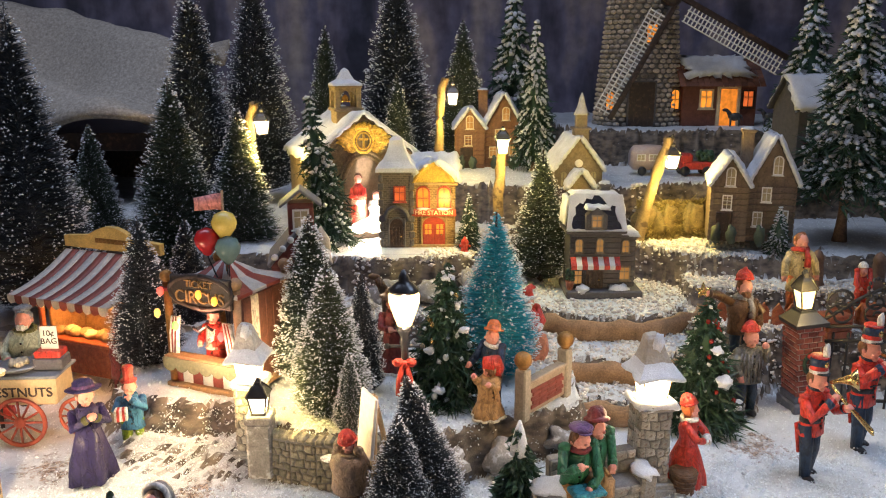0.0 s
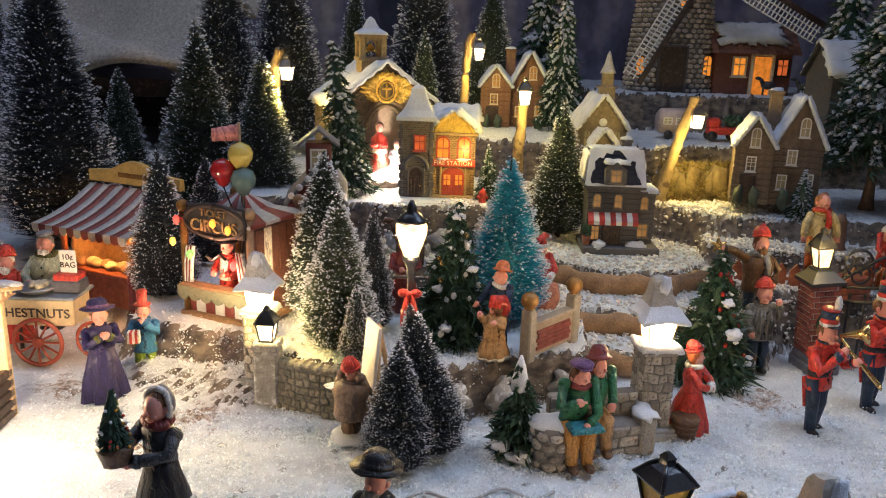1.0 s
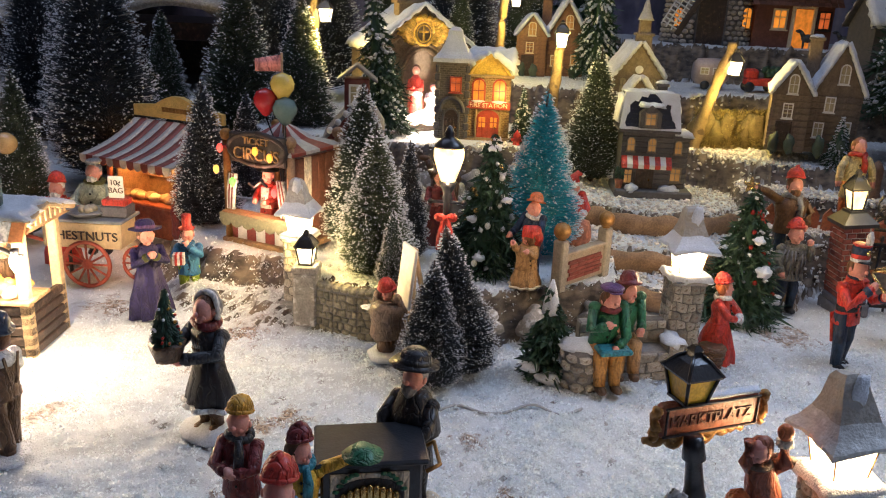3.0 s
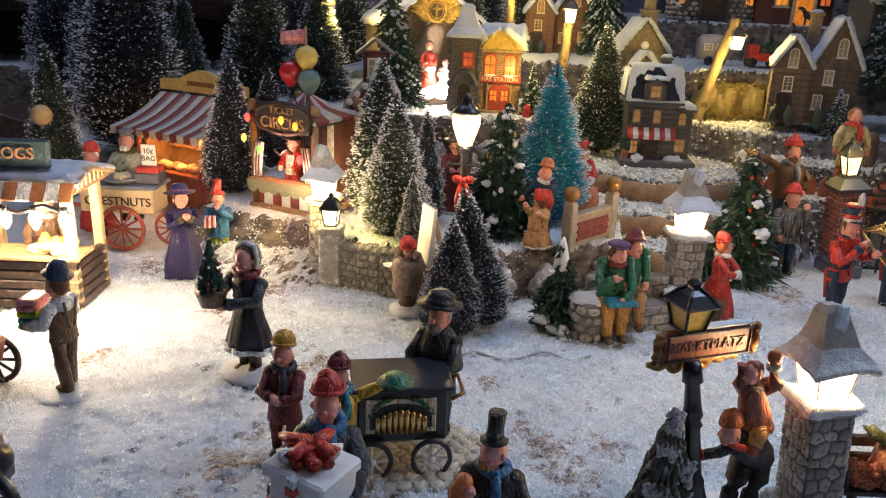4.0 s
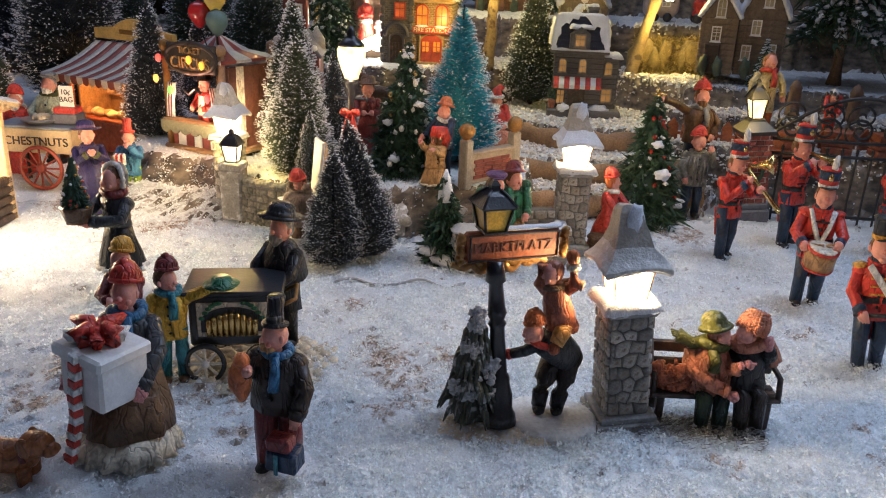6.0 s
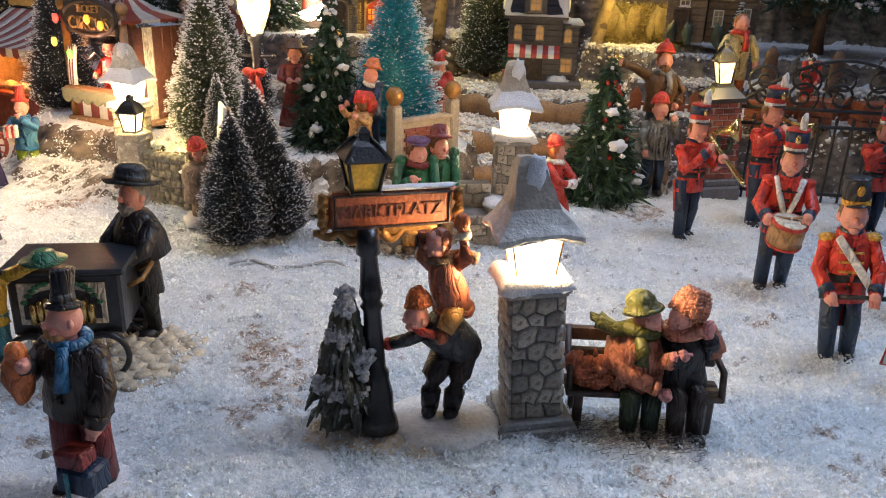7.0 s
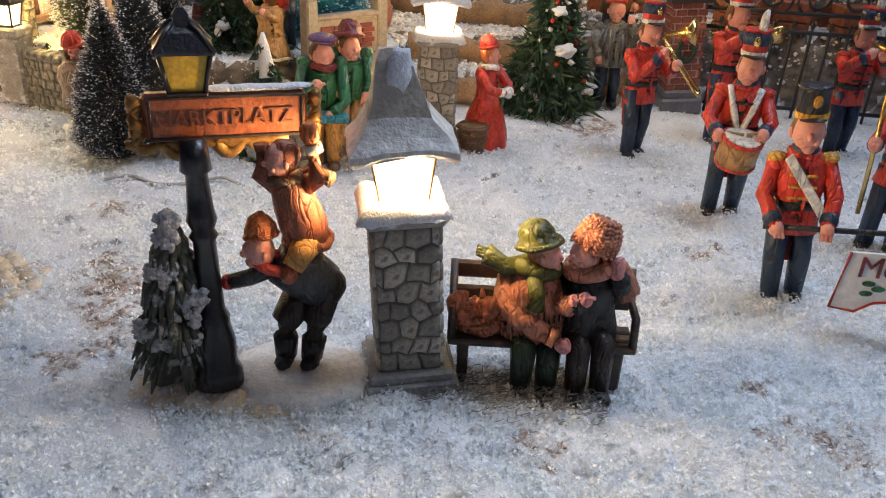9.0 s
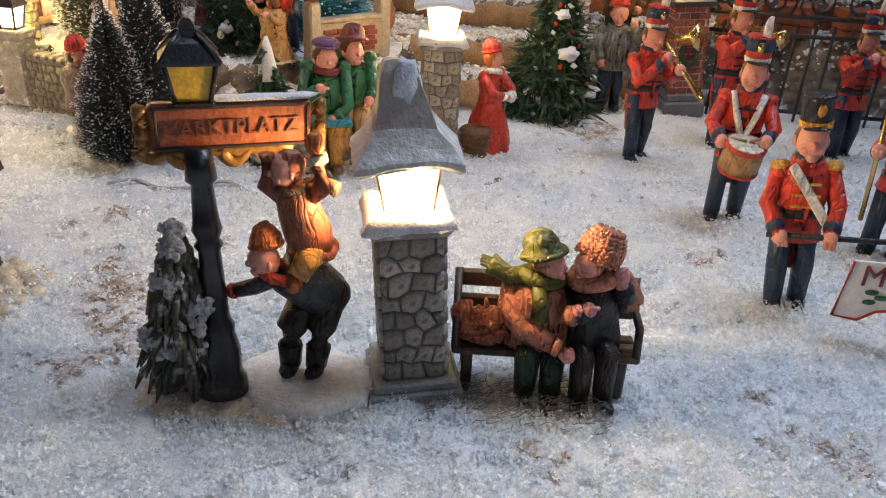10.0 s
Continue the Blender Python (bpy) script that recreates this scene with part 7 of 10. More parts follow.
# ---- painted resin figurines: each one plain mesh ----
class Figure:
    """A figurine that looks to -y, about 7 high before scaling; colours are collected as it is built."""

    def __init__(self):
        self.b, self.mats = Build(), []

    def k(self, mat):
        mat = col(mat) if isinstance(mat, str) else mat
        if mat not in self.mats:
            self.mats.append(mat)
        return self.mats.index(mat)

    def legs(self, c, shoes="black", top=3.2, gap=0.42, stride=0.0, r=0.46):
        for s in (-1, 1):
            self.b.tube([(s * gap, 0, top), (s * (gap + 0.04), -0.1 + stride * s * 0.4, top * 0.52), (s * (gap + 0.04), stride * s, 0.3)], [r, r * 0.82, r * 0.7], self.k(c), n=10)
            self.b.ball((s * (gap + 0.06), stride * s - 0.2, 0.2), (0.34, 0.56, 0.24), self.k(shoes), n=10)
        return self

    def sitting(self, c, shoes="black", seat=1.8, knee=1.3):
        for s in (-1, 1):
            self.b.tube([(s * 0.4, 0.1, seat + 0.35), (s * 0.45, -knee, seat + 0.3), (s * 0.46, -knee - 0.15, 0.35)], [0.5, 0.46, 0.36], self.k(c), n=10)
            self.b.ball((s * 0.46, -knee - 0.4, 0.22), (0.34, 0.56, 0.26), self.k(shoes), n=10)
        return self

    def skirt(self, c, top=3.6, hem=0.15, r=1.35, trim=None, fold=0.14):
        prof = [(r, hem), (r * 0.93, hem + 0.25 * (top - hem)), (r * 0.72, hem + 0.6 * (top - hem)), (0.62, top)]
        self.b.lathe(prof, k=self.k(c), n=28, sy=0.85, fold=fold, folds=8)
        if trim:
            self.b.tube([((r + 0.02) * math.cos(a) * (1 + fold * math.sin(8 * a + 1.3 * math.sin(3 * a))), 0.85 * (r + 0.02) * math.sin(a) * (1 + fold * math.sin(8 * a + 1.3 * math.sin(3 * a))), hem + 0.06) for a in (2 * math.pi * i / 40 for i in range(41))], 0.13, self.k(trim), n=6)
        return self

    def body(self, c, low=2.9, top=5.25, r=0.92, tails=0.0, belt=None, deep=0.72):
        h = top - low
        prof = [(r * 0.95, low - tails), (r * 0.9, low + 0.1 * h), (r * 0.84, low + 0.3 * h), (r * 0.98, low + 0.62 * h), (r * 0.86, low + 0.85 * h), (r * 0.42, top)]
        self.b.lathe(prof, k=self.k(c), n=20, sy=deep, fold=0.05 if tails else 0.02, folds=6)
        # coat front: overlapping edge, buttons and a collar
        front = [(0.12, -deep * q - 0.03, z) for q, z in prof[1:-1]]
        self.b.tube(front, [0.07] * len(front), self.k(c), n=6)
        for i in range(4):
            z = low + h * (0.18 + 0.2 * i)
            q = np.interp(z, [p[1] for p in prof], [p[0] for p in prof])
            self.b.ball((0.0, -deep * q - 0.05, z), 0.075, self.k("black" if c not in ("black", "charcoal") else "brown"), n=6)
        self.b.tube([(r * 0.5 * math.cos(a), r * 0.5 * deep * math.sin(a) - 0.03, top - 0.08 + 0.08 * math.sin(a)) for a in (2 * math.pi * i / 14 for i in range(15))], 0.12, self.k(c), n=6)
        if belt:
            self.b.lathe([(r * 0.9, low + 0.24 * h), (r * 0.93, low + 0.3 * h), (r * 0.9, low + 0.36 * h)], k=self.k(belt), n=20, sy=deep)
        return self

    def arm(self, side, elbow, hand, c, z=4.85, cuff=None, glove=None, r=0.32, x=0.82):
        self.b.ball((side * x, 0, z - 0.05), r * 1.15, self.k(c), n=10)
        mid = [(a + b) / 2 for a, b in zip(elbow, hand)]
        self.b.tube([(side * x, 0, z), elbow, mid, hand], [r, r * 0.95, r * 0.85, r * 0.75], self.k(c), n=9)
        if cuff:
            self.b.ball([m * 0.25 + h * 0.75 for m, h in zip(elbow, hand)], r * 0.95, self.k(cuff), n=9)
        far, near = Vector(hand), Vector(elbow)
        d = (far - near).normalized()
        self.b.tube([far - d * 0.42, far - d * 0.2], r * 0.92, self.k(cuff or c), n=9)
        self.b.ball(far + d * 0.05, (0.25, 0.25, 0.27), self.k(glove or SKIN), n=10)
        for i in range(3):
            self.b.tube([far + Vector((0.1 * (i - 1), 0, 0.05)), far + d * 0.34 + Vector((0.13 * (i - 1), -0.05, -0.05))], [0.1, 0.07], self.k(glove or SKIN), n=6)
        return self

    def head(self, z=5.95, hair=None, beard=None, turn=0.0, y=-0.08, size=1.0, x=0.0):
        m = pose(0, 0, 0, 0, 0, turn)
        s = size * 0.95
        self.b.tube([(x, 0, z - 0.95 * s), (x, y, z - 0.4 * s)], 0.26 * s, self.k(SKIN), n=9)
        self.b.ball((x, y, z), (0.52 * s, 0.56 * s, 0.66 * s), self.k(SKIN), n=16, m=m)
        for q in (-1, 1):
            ear, cheek = m @ Vector((0.52 * s * q, 0.04 * s, -0.05 * s)), m @ Vector((0.24 * s * q, -0.36 * s, -0.22 * s))
            self.b.ball((x + ear.x, y + ear.y, z + ear.z), (0.1 * s, 0.12 * s, 0.18 * s), self.k(SKIN), n=7)
            self.b.ball((x + cheek.x, y + cheek.y, z + cheek.z), 0.15 * s, self.k(SKIN), n=8)
        chin = m @ Vector((0, -0.34 * s, -0.46 * s))
        self.b.ball((x + chin.x, y + chin.y, z + chin.z), (0.22 * s, 0.2 * s, 0.18 * s), self.k(SKIN), n=8)
        nose = m @ Vector((0, -0.56 * s, -0.05 * s))
        self.b.ball((x + nose.x, y + nose.y, z + nose.z), (0.12 * s, 0.16 * s, 0.13 * s), self.k(SKIN), n=8)
        if hair:
            q = m @ Vector((0, 0.16 * s, 0.1 * s))
            self.b.ball((x + q.x, y + q.y, z + q.z), (0.6 * s, 0.56 * s, 0.66 * s), self.k(hair), n=12, rough=0.15)
        if beard:
            q = m @ Vector((0, -0.3 * s, -0.42 * s))
            self.b.ball((x + q.x, y + q.y, z + q.z), (0.42 * s, 0.34 * s, 0.38 * s), self.k(beard), n=10, rough=0.3)
        return self

    def scarf(self, c, z=5.3, tail=True, r=0.55):
        self.b.tube([(r * math.cos(a), r * 0.85 * math.sin(a), z + 0.08 * math.sin(2 * a)) for a in (2 * math.pi * i / 14 for i in range(15))], 0.2, self.k(c), n=7)
        if tail:
            self.b.tube([(0.2, -0.55, z), (0.28, -0.78, z - 0.6), (0.25, -0.82, z - 1.3)], [0.18, 0.22, 0.24], self.k(c), n=7)
        return self

    def hat(self, kind, c, z=6.2, band=None, y=-0.08, tilt=0.0, size=1.0, x=0.0, roll=0.0):
        if kind in ("bowl", "beanie", "flat"):
            tilt, size, y, z = tilt - 14, size * 0.84, y + 0.16, z + 0.14
        m, s = pose(0, 0, 0, tilt, roll), size
        z += 0.1
        at, k = (x, y, z), self.k(c)
        if kind == "top":
            self.b.lathe([(0.92 * s, 0.0), (0.95 * s, 0.1), (0.62 * s, 0.16), (0.56 * s, 0.5), (0.62 * s, 1.15), (0.55 * s, 1.2)], at, k, n=18, m=m)
            if band:
                self.b.lathe([(0.63 * s, 0.18), (0.6 * s, 0.42)], at, self.k(band), n=18, m=m)
        elif kind == "wide":
            self.b.lathe([(1.05 * s, 0.1), (1.08 * s, 0.2), (0.66 * s, 0.2), (0.62 * s, 0.62), (0.4 * s, 0.8), (0.05, 0.84)], at, k, n=20, m=m, fold=0.05)
            if band:
                self.b.lathe([(0.7 * s, 0.2), (0.66 * s, 0.42)], at, self.k(band), n=18, m=m)
        elif kind == "beanie":
            self.b.lathe([(0.64 * s, 0.0), (0.68 * s, 0.12), (0.62 * s, 0.42), (0.42 * s, 0.68), (0.1 * s, 0.82)], at, k, n=18, m=m, fold=0.05, folds=12)
            if band:
                self.b.ball((x, y, z + 0.9 * s), 0.24 * s, self.k(band), n=10, rough=0.2)
            self.b.tube([Vector(at) + m @ Vector((0.66 * s * math.cos(a), 0.66 * s * math.sin(a), 0.05)) for a in (2 * math.pi * i / 16 for i in range(17))], 0.12 * s, k, n=6)
            for i in range(13):
                # knitted ribs running up to the crown
                a = 2 * math.pi * i / 13
                self.b.tube([Vector(at) + m @ Vector((r * s * math.cos(a + w), r * s * math.sin(a + w), h * s)) for r, h, w in ((0.66, 0.12, 0), (0.63, 0.4, 0.08), (0.44, 0.68, 0.16), (0.14, 0.82, 0.2))], 0.055 * s, k, n=5)
        elif kind == "bowl":
            self.b.lathe([(0.9 * s, 0.0), (0.92 * s, 0.1), (0.66 * s, 0.2), (0.62 * s, 0.5), (0.4 * s, 0.78), (0.05, 0.86)], at, k, n=18, m=m)
        elif kind == "shako":
            self.b.lathe([(0.5, 0.04), (0.51, 0.2), (0.5, 0.9), (0.55, 0.96), (0.48, 1.0)], at, k, n=18, m=m)
            self.b.lathe([(0.53, 0.04), (0.55, 0.22)], at, self.k(band or "gold"), n=18, m=m)
            self.b.ball((x, y - 0.36, z + 0.06), (0.46, 0.34, 0.07), self.k("black"), n=12)
        elif kind == "flat":
            self.b.ball((x, y, z + 0.18), (0.68 * s, 0.72 * s, 0.26 * s), k, n=14)
            self.b.ball((x, y - 0.55 * s, z + 0.08), (0.45 * s, 0.32 * s, 0.08), k, n=10)
        elif kind == "bonnet":
            self.b.ball((x, y + 0.4, z - 0.1), (0.64 * s, 0.46 * s, 0.72 * s), k, n=14)
            if band:
                self.b.tube([(x + 0.66 * s * math.cos(a), y + 0.12, z - 0.2 + 0.78 * s * math.sin(a)) for a in (math.pi * i / 12 for i in range(-2, 15))], 0.13, self.k(band), n=6)
        elif kind == "santa":
            self.b.tube([(x, y, z), (x, y + 0.1, z + 0.5), (x + 0.3, y + 0.2, z + 0.85), (x + 0.7, y + 0.25, z + 0.7)], [0.6, 0.45, 0.28, 0.12], k, n=10)
            self.b.tube([(x + 0.6 * math.cos(a), y + 0.6 * math.sin(a), z) for a in (2 * math.pi * i / 14 for i in range(15))], 0.17, self.k("white"), n=6)
            self.b.ball((x + 0.75, y + 0.25, z + 0.65), 0.2, self.k("white"), n=8)
        return self

    def plate(self, r=1.6, c=None, h=0.2):
        self.b.ball((0, 0, -0.05), (r, r * 0.85, h), self.k(c or SNOW), n=16, rough=0.2)
        return self

    def place(self, x, y, z, rz, sc, label, group="", name="figurine"):
        for v in self.b.v:
            # hand-modelled unevenness and soft cloth folds
            q = noise.noise_vector(Vector((v.x * 1.5 + x, v.y * 1.5 + y, v.z * 1.1)))
            w = noise.noise_vector(Vector((v.x * 4.2, v.y * 4.2 + x, v.z * 2.2)))
            v.x, v.y, v.z = v.x + 0.07 * q.x + 0.028 * w.x, v.y + 0.07 * q.y + 0.028 * w.y, v.z + 0.05 * q.z
        ob = thing(name, x, y, z, label, "figurine", rz, group, b=self.b, mats=self.mats)
        ob.matrix_basis = pose(x * CM, y * CM, z * CM, 0, 0, rz) @ Matrix.Scale(sc, 4)
        return ob


def bandsman(x, y, rz, prop, label, sc=0.98, lean=0.0, slim=0.9):
    sc *= 1.12
    f = Figure().legs("navy", stride=0.3, top=3.3).body("scarlet", top=5.3, tails=0.2, belt="black")
    f.b.box((0, 0.5, 2.3), (1.1, 0.16, 1.7), f.k("scarlet"), rx=-14, b=0.06)
    for s in (-1, 1):
        f.b.ball((s * 0.86, 0, 5.05), (0.34, 0.34, 0.14), f.k("gold" if prop == "rod" else "scarlet"), n=9)
    for i in range(3):
        f.b.box((0, -0.68, 3.95 + 0.36 * i), (0.95, 0.08, 0.09), f.k("gold" if prop == "rod" else "black"), b=0.03)
    f.b.lathe([(0.5, 5.1), (0.46, 5.3), (0.42, 5.42)], k=f.k("navy"), n=16, sy=0.9)
    f.b.ball((0, 0.06, 5.92), (0.55, 0.54, 0.5), f.k("hair"), n=14)
    f.head(5.86)
    f.hat("shako", "black" if prop == "rod" else "scarlet", 6.16, "gold" if prop == "rod" else "white")
    if prop != "rod":
        f.b.lathe([(0.53, 0.55), (0.54, 0.97)], (0, -0.08, 6.16), f.k("navy"), n=18)
        f.b.ball((0.12, -0.4, 7.5), (0.2, 0.2, 0.5), f.k("white"), n=9, rough=0.2)
        f.b.ball((0, -0.6, 6.85), (0.16, 0.1, 0.2), f.k(BRASS), n=8)
    if prop == "trombone":
        f.arm(-1, (-0.95, -0.75, 4.0), (0.0, -1.35, 5.15), "scarlet", cuff="navy").arm(1, (1.1, -0.8, 4.1), (0.5, -1.9, 4.75), "scarlet", cuff="navy")
        g = f.k(BRASS)
        f.b.tube([(0.1, -0.9, 5.85), (0.25, -1.5, 5.3), (0.7, -3.2, 3.9)], 0.09, g, n=7)
        f.b.tube([(0.35, -0.8, 5.75), (0.5, -1.5, 5.2), (0.95, -3.2, 3.9)], 0.09, g, n=7)
        f.b.tube([(0.7, -3.2, 3.9), (0.85, -3.35, 3.75), (0.95, -3.2, 3.9)], 0.1, g, n=7)
        f.b.tube([(0.4, -0.6, 5.8), (0.75, -0.9, 5.9), (1.15, -1.4, 6.05), (1.4, -1.75, 6.15)], [0.1, 0.14, 0.3, 0.62], g, n=14)
    elif prop in ("trumpet", "horn"):
        f.arm(-1, (-1.1, -0.7, 4.5), (-0.2, -1.25, 5.3), "scarlet", cuff="navy").arm(1, (1.15, -0.7, 4.4), (0.35, -1.5, 5.3), "scarlet", cuff="navy")
        wide = 0.75 if prop == "horn" else 0.42
        f.b.tube([(0.05, -0.75, 5.75), (0.2, -1.5, 5.65), (0.4, -2.2, 5.55), (0.5, -2.6, 5.5)], [0.09, 0.11, 0.18, wide], f.k(BRASS), n=14)
    elif prop == "drum":
        f.arm(-1, (-1.2, -0.5, 3.95), (-0.75, -1.4, 3.6), "scarlet", cuff="navy").arm(1, (1.2, -0.5, 3.95), (0.95, -1.3, 3.75), "scarlet", cuff="navy")
        for s in (-1, 1):
            f.b.tube([(s * 0.6, -0.35, 5.2), (s * 0.35, -0.78, 4.4), (0.05, -0.9, 3.5)], 0.14, f.k("white"), n=6)
        m = pose(0.1, -1.35, 2.55, 12, 6, 0)
        f.b.lathe([(0.82, 0.0), (0.84, 0.12)], k=f.k("red"), n=18, m=m), f.b.lathe([(0.8, 0.1), (0.8, 1.0)], k=f.k("tan"), n=18, m=m), f.b.lathe([(0.84, 1.0), (0.84, 1.12)], k=f.k("red"), n=18, m=m), f.b.lathe([(0.76, 1.12), (0.7, 1.15)], k=f.k("cream"), n=18, m=m)
        f.b.tube([(-0.7, -1.4, 3.7), (0.2, -1.5, 3.75)], 0.06, f.k(WOOD), n=6), f.b.tube([(0.9, -1.3, 3.85), (0.3, -1.5, 3.75)], 0.06, f.k(WOOD), n=6)
    elif prop == "rod":
        f.arm(-1, (-1.15, -0.35, 3.9), (-0.72, -1.1, 3.15), "scarlet", cuff="navy").arm(1, (1.15, -0.35, 3.9), (0.95, -1.1, 3.15), "scarlet", cuff="navy")
        f.b.tube([(-1.1, -1.12, 3.15), (4.6, -1.12, 3.15)], 0.09, f.k("black"), n=7)
        f.b.box((0.1, -0.74, 4.35), (0.3, 0.1, 2.3), f.k("white"), ry=-38, b=0.04)
        f.b.tube([(-0.45, -0.5, 6.38), (0, -0.66, 6.3), (0.45, -0.5, 6.38)], 0.06, f.k("gold"), n=6), f.b.ball((0.05, -0.6, 6.86), (0.14, 0.08, 0.2), f.k("gold"), n=8)
    elif prop == "staff":
        f.arm(-1, (-1.1, -0.5, 4.0), (-0.9, -1.2, 4.2), "scarlet", cuff="navy").arm(1, (1.1, -0.4, 3.9), (0.95, -1.1, 3.2), "scarlet", cuff="navy")
        f.b.tube([(-1.0, -1.25, 6.6), (-0.75, -1.1, 1.6)], 0.09, f.k(BRASS), n=7)
    ob = f.place(x, y, -0.25, rz, sc, label, "red-coated bandsmen", "bandsman_figurine")
    ob.matrix_basis = pose(x * CM, y * CM, -0.25 * CM, 0, lean, 0) @ pose(0, 0, 0, 0, 0, rz) @ Matrix.Diagonal((sc * slim, sc * slim, sc, 1))


bandsman(25.7, 28.4, -8, "rod", "red-coated bandsman in a tall black shako holding a rod", 0.97, -5.0, 0.86)
bandsman(25.2, 36.2, -12, "drum", "red-coated bandsman with a small side drum", 1.0)
bandsman(22.1, 43.2, 28, "trombone", "red-coated bandsman playing a brass trombone", 0.98)
bandsman(27.1, 46.8, 25, "trumpet", "red-coated bandsman blowing a brass trumpet", 1.06)
bandsman(33.4, 46.0, 8, "horn", "red-coated bandsman blowing a wide brass horn", 0.98)
bandsman(31.0, 33.6, -40, "staff", "red-coated bandsman gripping a golden staff", 0.98)


def banner():
    t = thing("banner", 28.6, 26.1, 0, "white swallow-tailed banner edged in red with script lettering", "banner", 0)
    b = Build()
    b.prism([(-2.1, 3.05), (2.1, 3.05), (2.1, 1.3), (1.5, 0.95), (1.0, 1.35), (0.0, 1.5), (-1.0, 1.35), (-1.5, 1.0), (-2.3, 1.1)], -0.05, 0.05)
    part("cloth", b, WHITE, t)
    e = Build()
    e.tube([(-2.1, -0.06, 3.05), (-2.3, -0.06, 1.1), (-1.5, -0.06, 1.0), (-1.0, -0.06, 1.35), (0, -0.06, 1.5), (1.0, -0.06, 1.35), (1.5, -0.06, 0.95), (2.1, -0.06, 1.3)], 0.05, n=5)
    part("edge", e, col("red"), t)
    lettering("lettering", "Me", 1.0, pose(-1.15, -0.08, 2.55, 90), col("maroon"), t, 0.02)
    h = Build()
    for i in range(3):
        h.ball((-1.2 + 0.22 * math.cos(i * 2.1), -0.08, 1.85 + 0.2 * math.sin(i * 2.1)), (0.22, 0.04, 0.1), n=8)
    part("holly", h, col("green"), t)


banner()


def village_figures():
    F = Figure
    # clog seller in overalls with a stack of parcels
    f = F().legs("brown", "brown", stride=0.25).body("brown", top=4.9).head(5.85, "hair").hat("bowl", "navy", 6.2)
    f.b.lathe([(0.75, 4.6), (0.72, 5.0), (0.4, 5.3)], k=f.k("white"), n=16, sy=0.75)
    f.arm(-1, (-1.2, -0.2, 4.0), (-1.0, -1.3, 3.7), "white").arm(1, (1.2, -0.2, 4.0), (0.7, -1.4, 3.7), "white")
    for i, c in enumerate(("green", "teal", "lime", "pink", "pink")):
        f.b.box((-0.1, -1.6, 3.5 + 0.36 * i), (1.7, 1.1, 0.36), f.k(c), b=0.1, rz=5 * i - 8)
    f.b.box((0.3, 0.62, 4.4), (0.16, 0.1, 1.6), f.k("brown"), rz=0, ry=12, b=0.04), f.b.box((-0.3, 0.62, 4.4), (0.16, 0.1, 1.6), f.k("brown"), ry=-12, b=0.04)
    f.plate(2.0).place(-20.4, 26.8, 0.05, -98, 0.93, "shopkeeper in brown overalls carrying a stack of cloths")
    # girl with a potted tree
    f = F().legs("brown", "brown", 2.0, 0.3).skirt("black", 3.9, 1.35, 1.15, "white").body("charcoal", 3.6, 5.2, 0.85, belt="brown").head(5.9, "hair").hat("bonnet", "grey", 6.05, "white").scarf("maroon", tail=False)
    f.arm(-1, (-1.1, -0.6, 4.3), (-0.9, -1.5, 4.2), "charcoal").arm(1, (1.0, -0.6, 4.2), (-0.3, -1.5, 4.0), "charcoal")
    f.b.lathe([(0.55, 4.05), (0.76, 4.75), (0.8, 4.85)], (-0.7, -1.7, 0), f.k("brown"), n=14)
    rnd = random.Random(44)
    f.b.lathe([(0.5, 4.85), (0.34, 5.8), (0.05, 7.1)], (-0.7, -1.7, 0), f.k(NEEDLE_PINE), n=10)
    for i in range(260):
        u, a = rnd.random(), rnd.uniform(0, 6.28)
        r = 0.66 * (1 - u) ** 0.9 + 0.07
        d = Vector((math.cos(a), math.sin(a), 0))
        c = Vector((-0.7, -1.7, 4.85 + 2.3 * u))
        f.b.tube([c + d * r * 0.4 + Vector((0, 0, 0.1)), c + d * r + Vector((0, 0, -0.12))], [0.1, 0.03], f.k(NEEDLE_PINE), n=4, cap=False)
        if i % 9 == 0:
            f.b.ball(c + d * r, 0.07, f.k([SNOW, SNOW, "gold", "red"][i // 9 % 4]), n=6)
    f.plate(1.5, SNOW, 0.45).place(-12.1, 29.5, 0.3, -20, 1.04, "girl in a black coat holding a small potted fir")
    # lady in purple, man in blue
    f = F().skirt("purple", 4.2, 0.1, 1.45, None, 0.2).body("purple", 3.7, 5.25, 0.9).head(5.9, "hair").hat("wide", "purple", 6.15, "violet", tilt=-8)
    f.arm(-1, (-1.05, -0.7, 4.1), (-0.1, -1.1, 4.75), "purple", cuff="olive").arm(1, (1.05, -0.7, 4.1), (0.15, -1.1, 4.75), "purple", cuff="olive")
    f.place(-21.1, 42.6, 0.1, 40, 0.92, "lady in a long purple coat and wide feathered hat")
    f = F().legs("lime", "brown").body("blue", 2.6, 5.25, 0.95, 0.1).head(5.9, "hair").hat("top", "red", 6.3, size=0.68).arm(-1, (-1.1, -0.5, 4.2), (-0.7, -1.2, 4.1), "blue").arm(1, (1.0, -0.8, 4.4), (0.1, -0.95, 5.3), "blue")
    for i in range(5):
        f.b.box((-0.95 + 0.18 * i, -1.3, 4.2), (0.18, 0.6, 0.95), f.k("red" if i % 2 else "white"), b=0.03)
    f.place(-19.6, 45.4, 0.1, 15, 0.81, "boy in a blue coat eating from a striped bag")
    # organ grinder
    f = F().legs("black").body("black", 2.4, 5.25, 1.0, 0.4).head(5.95, "grey", "grey").hat("wide", "black", 6.32, "charcoal", tilt=-8)
    f.b.lathe([(1.25, 3.6), (1.1, 4.4), (0.7, 5.2), (0.5, 5.4)], k=f.k("black"), n=18, sy=0.8, fold=0.12)
